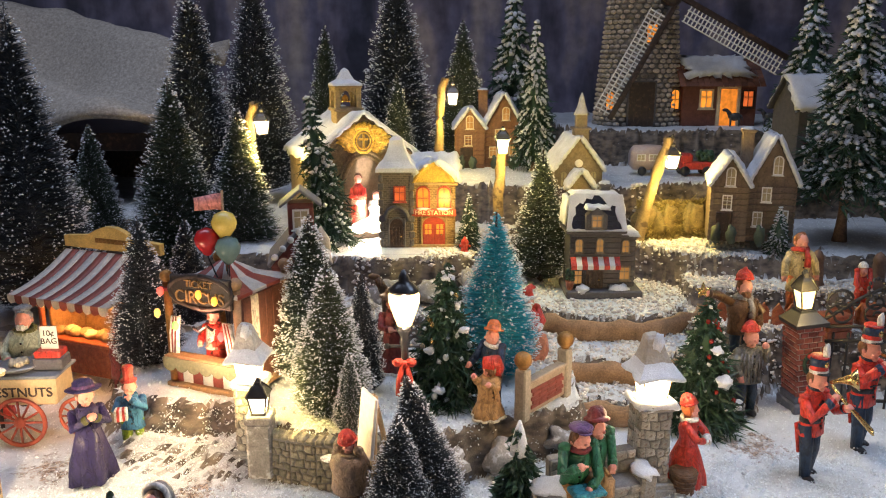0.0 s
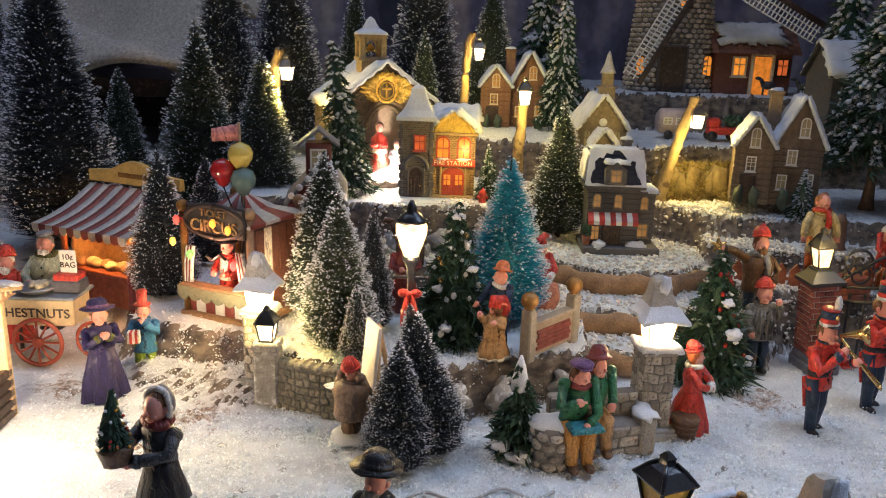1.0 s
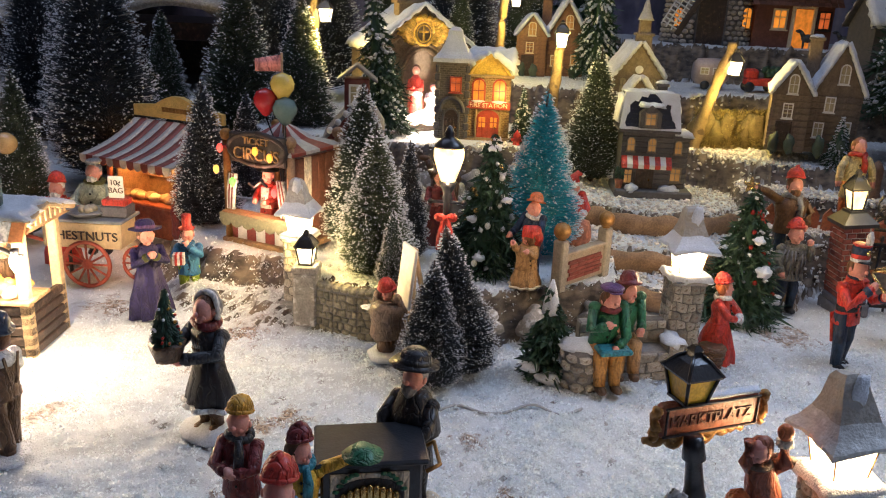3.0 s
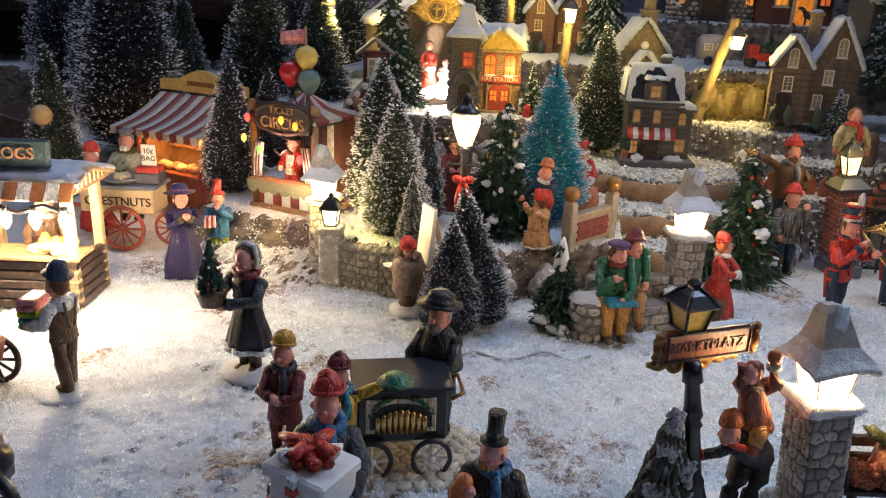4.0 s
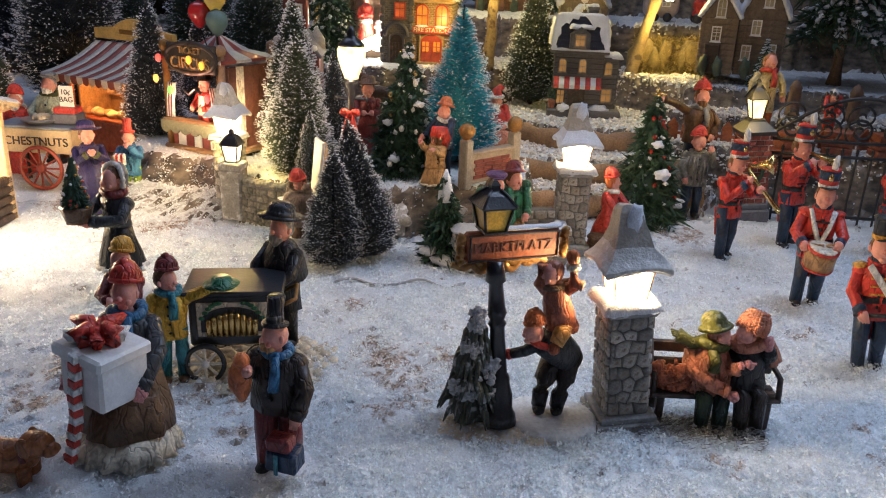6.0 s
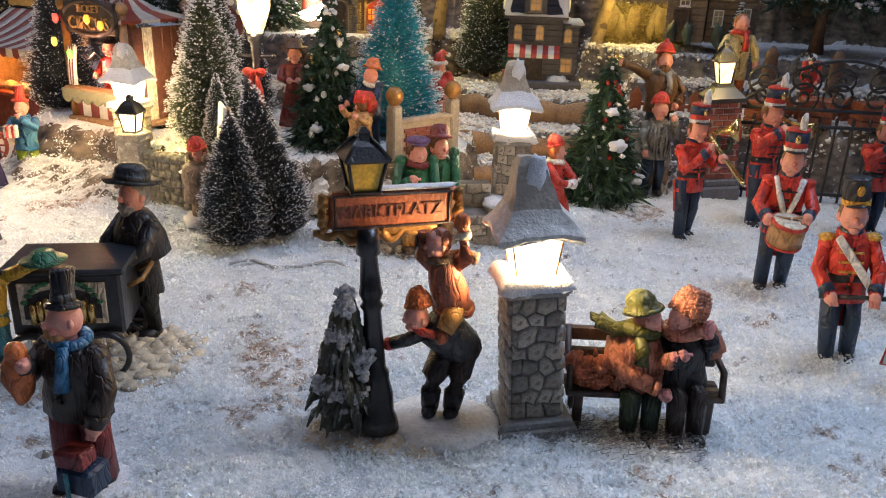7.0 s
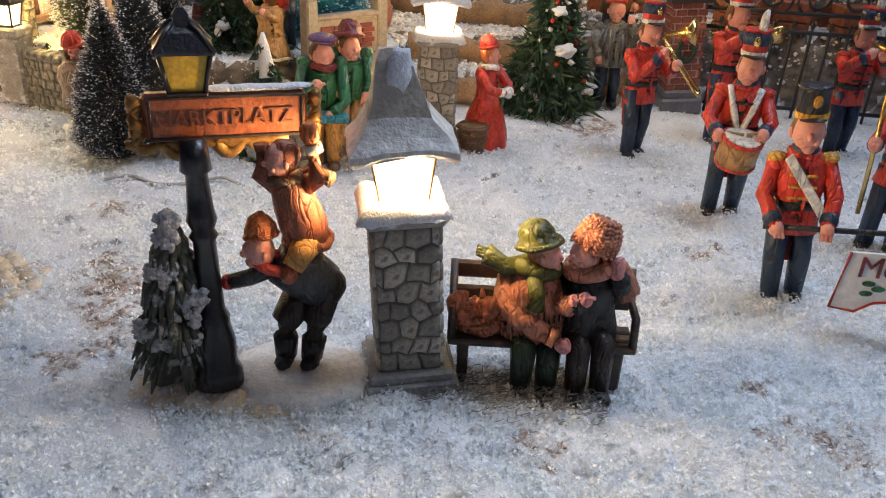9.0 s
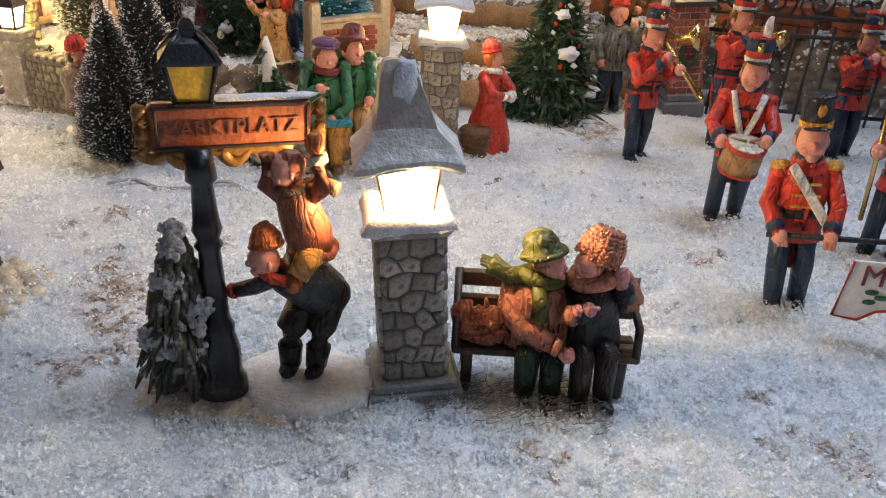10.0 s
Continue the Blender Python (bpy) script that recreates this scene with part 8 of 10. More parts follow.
    f.arm(-1, (-1.1, -0.7, 4.0), (-0.7, -1.4, 3.5), "black", glove="black").arm(1, (1.1, -0.6, 4.0), (0.7, -1.4, 3.6), "black", glove="black")
    f.place(-2.0, 25.6, 0.1, -28, 0.97, "organ grinder in a black cloak and broad hat")
    # two children at the organ
    f = F().legs("maroon").body("maroon", 2.4, 5.2, 1.0, 0.2).scarf("charcoal").head(5.95).hat("beanie", "gold", 6.2).arm(-1, (-1.0, -0.8, 4.0), (-0.1, -1.2, 4.0), "maroon").arm(1, (1.0, -0.8, 4.0), (0.15, -1.2, 3.9), "maroon")
    f.place(-8.3, 22.8, 0, -5, 0.82, "child in a maroon coat and yellow knitted cap")
    f = F().legs("teal", "brown").body("yellow", 2.7, 5.2, 0.92).scarf("teal").head(5.95, "brown", turn=50).hat("beanie", "maroon", 6.2, "maroon")
    f.arm(1, (1.6, -0.2, 5.2), (2.5, -0.5, 5.7), "yellow").arm(-1, (-1.05, -0.3, 4.0), (-0.9, -0.6, 3.2), "yellow")
    f.b.lathe([(0.75, 5.7), (0.95, 5.85), (0.55, 5.9), (0.5, 6.2)], (2.7, -0.7, 0), f.k("green"), n=14)
    f.place(-5.6, 21.4, 0, 20, 0.80, "child in a yellow jumper dropping coins into a green hat")
    # lady with the big present
    f = F().legs("black", "black", 2.0, 0.34).skirt("brown", 4.0, 1.2, 1.62, None, 0.08)
    f.b.lathe([(1.85, 0.4), (1.75, 0.8), (1.5, 1.18)], k=f.k("cream"), n=60, sy=0.85, fold=0.1, folds=15)
    for v in f.b.v:
        # the skirt swings forward under the present
        v.y -= 0.32 * (4.0 - v.z)
    f.body("charcoal", 3.4, 5.25, 1.1).scarf("blue").head(6.0, size=0.9).hat("beanie", "red", 6.15, "red", size=0.92)
    f.b.box((-0.2, -1.7, 3.75), (2.1, 1.9, 1.7), f.k(WHITE), b=0.1, rz=-28, ry=4), f.b.box((-0.2, -1.7, 4.7), (2.4, 2.15, 0.5), f.k(WHITE), b=0.1, rz=-28, ry=4)
    for i in range(14):
        f.b.box((-0.62 - 0.03 * i - 0.006 * max(0, i - 7) ** 2, -2.74 - 0.03 * (i > 1), 4.8 - 0.29 * i), (0.36, 0.3, 0.29), f.k("red" if i % 2 else "white"), rz=-28, ry=8, b=0.02)
    for i in range(8):
        # loops and tails of the ribbon bow
        a = i * 0.785 + 0.3
        d, up = Vector((math.cos(a), 0.8 * math.sin(a), 0)), 0.62 if i % 2 else 0.3
        c = Vector((-0.25, -1.75, 4.95))
        f.b.tube([c, c + d * 0.45 + Vector((0, 0, up)), c + d * 0.95 + Vector((0, 0, up * 0.9)), c + d * 0.75 + Vector((0, 0, 0.12)), c], [0.12, 0.24, 0.26, 0.2, 0.1], f.k("red" if i % 4 else "white"), n=7)
    f.b.ball((-0.25, -1.75, 5.2), 0.3, f.k("red"), n=9)
    f.arm(-1, (-1.4, -0.8, 4.2), (-1.5, -1.7, 3.4), "charcoal", glove="pink").arm(1, (1.3, -0.8, 4.2), (1.0, -1.7, 3.1), "charcoal", glove="pink")
    f.plate(1.9, SNOW, 0.4).place(-5.1, 17.2, -0.1, 4, 1.02, "woman in a red bobble hat carrying a big white present")
    # seated top-hat man
    f = F().legs("maroon", "black", top=3.5, stride=0.3, r=0.58).body("umber", 3.3, 5.3, 1.2, 0.5).scarf("blue", tail=True).head(6.0, None, "tan", turn=-35).hat("top", "black", 6.3, "charcoal", size=0.58, tilt=-8)
    f.arm(-1, (-1.2, -0.6, 4.2), (-0.6, -1.3, 4.9), "umber", r=0.4).arm(1, (1.3, -0.3, 3.9), (1.1, -0.7, 2.8), "umber", r=0.4)
    f.b.ball((-0.9, -1.2, 4.5), (0.5, 0.45, 0.9), f.k("orange"), n=12, rough=0.2), f.b.ball((-0.8, -1.3, 5.3), 0.36, f.k("orange"), n=10)
    f.b.box((0.7, -1.0, 1.2), (1.3, 1.0, 0.9), f.k("navy"), b=0.1), f.b.box((0.6, -1.1, 1.95), (1.0, 0.8, 0.6), f.k("maroon"), b=0.1), f.b.box((0.62, -1.62, 1.2), (0.2, 0.06, 0.9), f.k("teal"), b=0.02)
    f.plate(1.5).place(0.7, 16.3, 0, -10, 0.89, "man in a dark coat and top hat with toys")
    # toy dog
    d = F()
    c = d.k("ginger")
    d.b.ball((0, 0, 1.3), (1.3, 0.6, 0.65), c), d.b.ball((1.35, -0.1, 2.0), (0.6, 0.5, 0.5), c), d.b.ball((1.85, -0.15, 1.85), (0.36, 0.3, 0.26), c)
    d.b.tube([(-1.2, 0, 1.5), (-2.0, 0.1, 2.0), (-2.5, 0.2, 2.1)], [0.25, 0.2, 0.12], c), d.b.ball((1.0, 0.3, 2.0), (0.25, 0.14, 0.4), c), d.b.ball((1.1, -0.5, 2.0), (0.25, 0.14, 0.4), c)
    for lx in (-0.8, 0.8):
        for ly in (-0.3, 0.3):
            d.b.tube([(lx, ly, 1.1), (lx, ly, 0)], [0.25, 0.2], c, n=8)
    d.b.tube([(0.95 + 0.1 * math.sin(a), 0.5 * math.cos(a) - 0.05, 1.65 + 0.42 * math.sin(a)) for a in (2 * math.pi * i / 12 for i in range(13))], 0.09, d.k("maroon"), n=6)
    d.place(-8.4, 14.1, -0.35, 0, 0.96, "small tan toy dog with a red collar", name="dog_figurine")
    # climbing boys under the sign: the lower one bends towards the post, the upper one sits on his back
    f = F()
    k, dark, rust = f.k("umber"), f.k("charcoal"), f.k("rust")
    for s, knee, foot in ((-1, (-0.15, -0.55, 1.9), (-0.26, -0.3, 0.3)), (1, (0.95, -0.5, 2.0), (0.68, -0.3, 0.3))):
        f.b.tube([(0.75 + 0.3 * s, 0.25, 2.9), knee, ((knee[0] + foot[0]) / 2, -0.35, 1.1), foot], [0.72, 0.52, 0.42, 0.36], k, n=12)
        f.b.tube([((knee[0] + foot[0]) / 2, -0.35, 1.15), foot], [0.45, 0.4], f.k("black"), n=10)
        f.b.ball((foot[0], -0.5, 0.2), (0.34, 0.56, 0.26), f.k("black"), n=10)
    f.b.ball((0.95, 0.25, 2.95), (0.92, 0.85, 0.85), k, n=16)
    f.b.tube([(1.0, 0.2, 3.0), (0.4, -0.1, 3.7), (-0.35, -0.45, 4.15)], [0.9, 0.95, 0.7], dark, n=16)
    f.head(4.72, None, y=-0.8, x=-0.85, turn=-55, size=0.98).hat("beanie", "orange", 4.92, "orange", y=-0.75, x=-0.8, roll=-8, tilt=10, size=0.95)
    f.b.tube([(-0.55 + 0.62 * math.cos(a), -0.6 + 0.5 * math.sin(a), 4.2 - 0.25 * math.cos(a)) for a in (2 * math.pi * i / 14 for i in range(15))], 0.2, f.k("red"), n=7)
    f.b.tube([(-0.5, -0.6, 4.0), (-1.2, -0.85, 3.65), (-1.85, -0.75, 3.4)], [0.36, 0.3, 0.26], dark), f.b.ball((-1.98, -0.75, 3.36), 0.27, f.k("red"))
    f.b.tube([(0.75, 0.1, 4.9), (0.6, -0.6, 4.75), (0.3, -0.95, 4.2)], [0.5, 0.46, 0.34], f.k("amber"), n=12), f.b.ball((0.2, -1.05, 4.0), (0.3, 0.36, 0.3), f.k("rust"))
    f.b.tube([(0.6, 0.15, 4.75), (0.45, 0.08, 5.4), (0.2, 0.0, 6.2), (0.05, -0.1, 6.9), (-0.05, -0.12, 7.15)], [0.72, 0.8, 0.72, 0.6, 0.4], rust, n=16)
    f.b.tube([(0.58 + 0.74 * math.cos(a), 0.1 + 0.7 * math.sin(a), 4.85 + 0.1 * math.sin(3 * a)) for a in (2 * math.pi * i / 18 for i in range(19))], 0.16, rust, n=6)
    f.head(7.72, "rust", x=-0.18, y=-0.2, turn=-50, size=0.95)
    f.b.tube([(-0.1 + 0.5 * math.cos(a), -0.14 + 0.45 * math.sin(a), 7.1) for a in (2 * math.pi * i / 14 for i in range(15))], 0.19, f.k("brown"), n=7)
    f.b.tube([(0.3, 0.3, 7.1), (0.95, 0.2, 7.25), (1.45, 0.0, 7.1)], [0.18, 0.2, 0.3], f.k("brown"))
    f.b.tube([(-0.35, -0.1, 6.8), (-0.75, -0.5, 7.3), (-0.7, -0.4, 8.3)], [0.34, 0.3, 0.26], rust), f.b.tube([(0.45, 0, 6.75), (1.05, -0.1, 7.2), (0.85, -0.15, 8.2)], [0.38, 0.36, 0.32], rust), f.b.ball((0.82, -0.15, 8.65), (0.34, 0.3, 0.42), f.k("orange"))
    f.b.tube([(0.9, -0.13, 8.05), (0.84, -0.14, 8.3)], 0.38, f.k("cream"), n=10)
    f.place(10.2, 21.3, 0.45, 0, 0.77, "boy lifting another boy up to the street sign")
    # kissing pair on the bench: ribbed jumper and green hat, dark coat and herringbone cap
    f = F()
    f.sitting("bottle", "black", 1.75, 1.2)
    rust = f.k("terracotta")
    f.b.lathe([(1.3, 1.95), (1.38, 2.2), (1.32, 2.9), (1.34, 3.6), (1.15, 4.2), (0.76, 4.65), (0.45, 4.85)], k=rust, n=26, sy=0.82, fold=0.03, folds=7)
    for i in range(34):
        a = 2 * math.pi * i / 34
        f.b.tube([(q * math.cos(a), 0.82 * q * math.sin(a), z) for q, z in ((1.32, 1.98), (1.39, 2.2), (1.35, 2.75))], [0.05, 0.075, 0.04], rust, n=5)
    for i in range(22):
        a = math.pi + math.pi * i / 21
        f.b.tube([(q * math.cos(a), 0.82 * q * math.sin(a), z) for q, z in ((1.33, 2.95), (1.35, 3.55), (1.16, 4.15))], 0.045, rust, n=4)
    f.head(5.42, "terracotta", turn=68, size=0.95, x=0.42, y=-0.45)
    at, m = (0.2, -0.38, 5.7), pose(0, 0, 0, -10, -16, 0)
    f.b.lathe([(0.76, -0.02), (0.84, 0.02), (0.82, 0.14), (0.66, 0.2), (0.66, 0.5), (0.5, 0.78), (0.25, 0.92), (0.04, 0.95)], at, f.k("olive"), n=22, m=m, fold=0.03)
    f.b.tube([Vector(at) + m @ Vector((0.8 * math.cos(q), 0.8 * math.sin(q), 0.08)) for q in (2 * math.pi * i / 22 for i in range(23))], 0.11, f.k("olive"), n=7)
    green = f.k("olive")
    f.b.tube([(0.1 + 0.66 * math.cos(q), -0.25 + 0.56 * math.sin(q), 4.85 + 0.08 * math.sin(2 * q)) for q in (2 * math.pi * i / 14 for i in range(15))], 0.27, green, n=9)
    f.b.tube([(-0.4, -0.3, 4.9), (-0.95, -0.3, 4.75), (-1.35, -0.2, 4.95), (-1.7, -0.1, 5.1)], [0.3, 0.34, 0.34, 0.42], green, n=9)
    for i in range(6):
        f.b.tube([(-1.6, -0.35 + 0.1 * i, 5.05), (-2.0, -0.4 + 0.12 * i, 5.2 + 0.05 * (i % 2))], [0.1, 0.06], green, n=5)
    f.b.tube([(-0.05, -0.75, 4.8), (0.05, -1.1, 4.2), (-0.02, -1.12, 3.6)], [0.26, 0.3, 0.33], green, n=9)
    f.arm(1, (0.95, -1.05, 3.6), (1.25, -1.35, 4.05), "terracotta", 4.3, glove="pink", x=0.85, r=0.4)
    f.b.tube([(-0.85, -0.1, 4.25), (-1.05, -0.55, 3.5), (-0.55, -1.0, 3.0), (0.4, -1.4, 2.75)], [0.5, 0.52, 0.42, 0.34], rust, n=12)
    f.b.tube([(0.4, -1.5, 2.8), (0.62, -1.55, 2.68)], 0.37, rust, n=9)
    f.b.ball((0.9, -1.6, 2.5), (0.36, 0.3, 0.3), f.k("pink"), n=10, rough=0.2)
    for v in f.b.v:
        v.x -= 0.1 * max(0.0, v.z - 2.0)
    f.place(16.85, 22.3, -0.1, 4, 0.77, "child in a terracotta jumper and green hat leaning to a kiss")
    f = F()
    f.sitting("umber", "black", 1.75, 1.3)
    f.b.lathe([(1.22, 1.9), (1.2, 2.4), (1.08, 3.1), (1.12, 3.7), (0.98, 4.2), (0.5, 4.7)], k=f.k("black"), n=24, sy=0.85, fold=0.1, folds=7)
    f.head(5.3, "terracotta", turn=-68, size=0.95, x=-0.4, y=-0.45)
    at, m = (-0.06, -0.3, 5.5), pose(0, 0, 0, -6, 22, 0)
    cap = f.k("terracotta")
    f.b.lathe([(0.72, -0.12), (0.78, 0.1), (0.74, 0.5), (0.55, 0.85), (0.25, 1.02), (0.04, 1.06)], at, cap, n=20, m=m)
    for i in range(12):
        for j in range(8):
            # herringbone stitches of the knitted cap
            z, q = -0.05 + 0.14 * j, 2 * math.pi * (i + 0.5) / 12
            r = 0.77 * math.sqrt(max(0.05, 1 - (max(z, 0.1) / 1.12) ** 2.2))
            for w in (-1, 1):
                p0, p1 = q, q + w * 0.23
                f.b.tube([Vector(at) + m @ Vector((r * math.cos(p0), r * math.sin(p0), z - 0.05)), Vector(at) + m @ Vector((r * math.cos(p1), r * math.sin(p1), z + 0.09))], [0.066, 0.045], cap, n=5)
    f.b.tube([(-0.15 + 0.66 * math.cos(q), -0.28 + 0.56 * math.sin(q), 4.7 + 0.1 * math.cos(q)) for q in (2 * math.pi * i / 14 for i in range(15))], 0.31, cap, n=9)
    f.b.tube([(0.45, -0.35, 4.75), (0.95, -0.4, 4.7), (1.25, -0.4, 4.2), (1.4, -0.4, 3.75)], [0.3, 0.32, 0.32, 0.42], cap, n=9)
    for i in range(6):
        f.b.tube([(1.2 + 0.09 * i, -0.55 + 0.05 * i, 3.75), (1.22 + 0.1 * i, -0.58 + 0.05 * i, 3.35)], [0.1, 0.07], cap, n=5)
    f.b.ball((0.72, -0.75, 4.95), (0.3, 0.26, 0.36), f.k("pink"), n=10, rough=0.2)
    f.arm(-1, (-0.85, -1.0, 3.5), (-0.55, -1.35, 4.0), "black", 4.25, glove="pink", r=0.4).arm(1, (1.2, -0.55, 3.6), (0.75, -0.75, 4.6), "black", 4.25, glove="pink", r=0.42)
    f.place(18.15, 22.45, 0.0, 14, 0.78, "child in a dark coat and knitted cap leaning close")
    d = F()
    c = d.k("rust")
    d.b.ball((0, 0, 0.75), (1.0, 0.6, 0.7), c, rough=0.35, n=16), d.b.ball((0.35, -0.35, 1.35), (0.42, 0.4, 0.4), c, rough=0.2), d.b.ball((0.28, -0.72, 1.22), (0.2, 0.22, 0.17), c), d.b.ball((-0.75, 0.0, 1.1), (0.42, 0.4, 0.62), c, rough=0.4)
    for w in (-1, 1):
        d.b.tube([(0.35 + 0.26 * w, -0.25, 1.6), (0.36 + 0.34 * w, -0.3, 1.98)], [0.15, 0.05], c, n=7)
    for i in range(90):
        # curly coat
        a, h_ = i * 2.4, -0.9 + 1.8 * ((i * 0.37) % 1.0)
        q = math.sqrt(max(0.0, 1 - h_ * h_))
        d.b.ball((1.0 * h_, -0.6 * q * abs(math.cos(a)), 0.75 + 0.7 * q * math.sin(a)), (0.13, 0.1, 0.11), c, n=6)
    d.place(15.3, 21.9, 1.45, 0, 0.78, "small russet toy dog curled on the bench", name="dog_figurine")
    # painter with red cap
    f = F().sitting("brown", "brown", 1.6).body("taupe", 1.9, 4.5, 1.45, 0.3, deep=0.9).head(5.15, "hair", turn=180).hat("beanie", "red", 5.3, None, size=1.15)
    f.arm(1, (1.5, -0.4, 3.0), (1.6, -1.0, 3.1), "taupe").arm(-1, (-1.3, -0.6, 3.3), (-0.6, -1.6, 3.9), "taupe")
    f.b.ball((2.0, -0.9, 3.2), (0.85, 0.6, 0.1), f.k("white"), n=12)
    f.b.lathe([(0.8, 0), (0.7, 1.6)], k=f.k("brown"), n=10)
    f.plate(1.6, SNOW, 0.65).place(-5.2, 38.9, 0.4, 160, 0.75, "painter in a red cap seated at an easel")
    # two children on the stone bench
    f = F().sitting("amber", "brown", 1.8).body("green", 2.1, 4.5, 0.95, 0.1).scarf("maroon", 4.7, False).head(5.2, "hair", turn=10).hat("flat", "violet", 5.55, size=1.15).arm(-1, (-1.1, -0.7, 3.5), (-0.3, -1.1, 4.0), "green").arm(1, (1.0, -0.9, 3.1), (0.3, -1.4, 2.6), "green")
    f.b.box((0.2, -1.3, 2.5), (1.9, 1.2, 0.36), f.k("teal"), b=0.1)
    for v in f.b.v:
        v.y -= 0.22 * max(0.0, v.z - 2.2)
    f.place(7.0, 38.1, 0.2, 14, 0.97, "child in green with a violet cap and blue tray")
    f = F().sitting("tan", "brown", 1.8).body("green", 2.1, 4.5, 0.9, 0.1).head(5.1, "hair", turn=30).hat("bowl", "maroon", 5.4).arm(1, (1.0, -0.4, 3.4), (0.8, -1.0, 2.9), "green").arm(-1, (-1.0, -0.4, 3.4), (-0.5, -1.0, 3.0), "green")
    for v in f.b.v:
        v.y -= 0.15 * max(0.0, v.z - 2.2)
    f.place(8.1, 38.8, 0.7, 12, 0.93, "child in green with a dark red hat")
    # lady in red with bells
    f = F().skirt("red", 3.6, 0.05, 1.75, "white", 0.1).body("red", 3.2, 5.0, 0.95).head(5.75, "orange", turn=35).hat("beanie", "red", 5.95, size=1.0).scarf("white", 5.1, False).arm(1, (1.0, -0.9, 3.9), (0.3, -1.4, 3.6), "red", cuff="white", glove="white").arm(-1, (-1.0, -0.9, 4.0), (-0.1, -1.4, 3.7), "red", cuff="white", glove="white")
    f.b.lathe([(0.7, 0.1), (0.85, 0.9), (0.9, 1.9), (0.8, 1.95)], (-1.7, -0.3, 0), f.k("brown"), n=14)
    for i in range(5):
        f.b.tube([(-1.7 + (0.74 + 0.05 * i) * math.cos(a), -0.3 + (0.74 + 0.05 * i) * math.sin(a), 0.25 + 0.38 * i) for a in (2 * math.pi * j / 16 for j in range(17))], 0.09, f.k("brown"), n=5)
    f.place(14.4, 42.2, 0, 58, 0.82, "lady in a long red dress trimmed with white fur")
    # man in the striped jumper and the man who crowns the tree
    f = F().legs("navy").body("mossgrey", 2.7, 5.25, 1.05, 0.1).head(5.9).hat("beanie", "red", 6.1).arm(-1, (-1.1, -0.3, 4.0), (-0.9, -0.6, 3.2), "mossgrey").arm(1, (1.2, -0.5, 4.3), (0.8, -0.7, 5.4), "mossgrey")
    for i in range(22):
        a = 2 * math.pi * i / 22
        f.b.tube([(q * math.cos(a), 0.72 * q * math.sin(a), z) for q, z in ((1.0, 2.7), (0.95, 3.2), (1.04, 4.2), (0.92, 4.85))], 0.06, f.k("grey"), n=5)
    f.place(21.3, 51.2, 0.1, 10, 0.98, "man in a ribbed grey jumper and red cap")
    f = F().legs("navy", top=4.0).body("brown", 3.4, 5.7, 1.15, 0.3).scarf("grey", 5.7).head(6.4, "hair", "hair").hat("beanie", "red", 6.7, "red").arm(-1, (-2.0, -0.2, 6.0), (-3.1, -0.6, 6.3), "brown", 5.3).arm(1, (1.5, 0, 4.5), (1.0, -0.5, 3.6), "brown", 5.3)
    s = f.k(BRASS)
    for i in range(5):
        a = math.radians(90 + 72 * i)
        f.b.tube([(-3.4, -0.7, 6.5), (-3.4 + 0.6 * math.cos(a), -0.7, 6.5 + 0.6 * math.sin(a))], [0.24, 0.04], s, n=6)
    f.plate(1.4, ROCK, 2.2)
    f.place(21.6, 53.8, 2.2, 8, 1.02, "man in a brown jacket reaching out with a golden star")
    # pair on the sign bench
    f = F().skirt("tan", 3.0, 0.5, 1.45, "cream", 0.12).body("tan", 2.4, 4.5, 1.15, 0.2, deep=0.9).head(5.0, "hair", turn=-140)
    f.b.tube([(-0.1, -0.15, 5.1), (0.1, 0.05, 5.65), (0.5, 0.2, 5.5), (0.95, 0.3, 4.8), (1.1, 0.35, 4.0)], [0.62, 0.78, 0.86, 0.72, 0.3], f.k("scarlet"), n=14)
    f.arm(-1, (-1.3, -0.3, 4.2), (-1.7, -0.7, 4.9), "tan", 4.1, glove="pink").arm(1, (0.4, -1.1, 3.6), (-0.6, -1.4, 4.2), "tan", 4.1)
    f.b.ball((0.1, 0.2, 0.25), (1.2, 0.9, 0.3), f.k("brown"), n=12, rough=0.2)
    f.place(2.75, 44.2, 3.0, 20, 0.68, "child in a tan fur-trimmed coat and red hood")
    f = F().legs("navy", "black", 3.0).body("navy", 2.6, 4.9, 1.0, 0.2).scarf("white", 4.9, False).head(5.5, None, turn=-60).hat("bowl", "orange", 5.8).arm(-1, (-1.2, -0.6, 3.8), (-1.3, -1.3, 3.4), "navy").arm(1, (1.0, -0.6, 3.6), (0.6, -1.1, 3.2), "navy")
    f.place(3.1, 45.9, 3.5, -35, 0.80, "boy in navy with an orange hat playing with another child")
    # lady behind the lamp, santa behind the blue tree
    f = F().skirt("maroon", 4.0, 0.1, 1.3, "white").body("maroon", 3.6, 5.2, 0.9).head(5.9, "hair").hat("wide", "brown", 6.2).arm(-1, (-1.1, -0.5, 4.0), (-0.4, -1.1, 4.0), "maroon").arm(1, (1.1, -0.5, 4.0), (0.4, -1.1, 4.0), "maroon")
    f.place(-3.5, 52.0, 3.1, 10, 0.87, "lady in a maroon fur-trimmed coat behind the lamp")
    f = F().legs("red", "black", 2.4).body("red", 2.0, 4.8, 1.25, 0.2, belt="black", deep=0.85).head(5.4, "white", "white").hat("santa", "red", 5.75).arm(-1, (-1.3, -0.5, 3.6), (-0.8, -1.1, 3.2), "red", cuff="white").arm(1, (1.3, -0.5, 3.6), (0.8, -1.1, 3.2), "red", cuff="white")
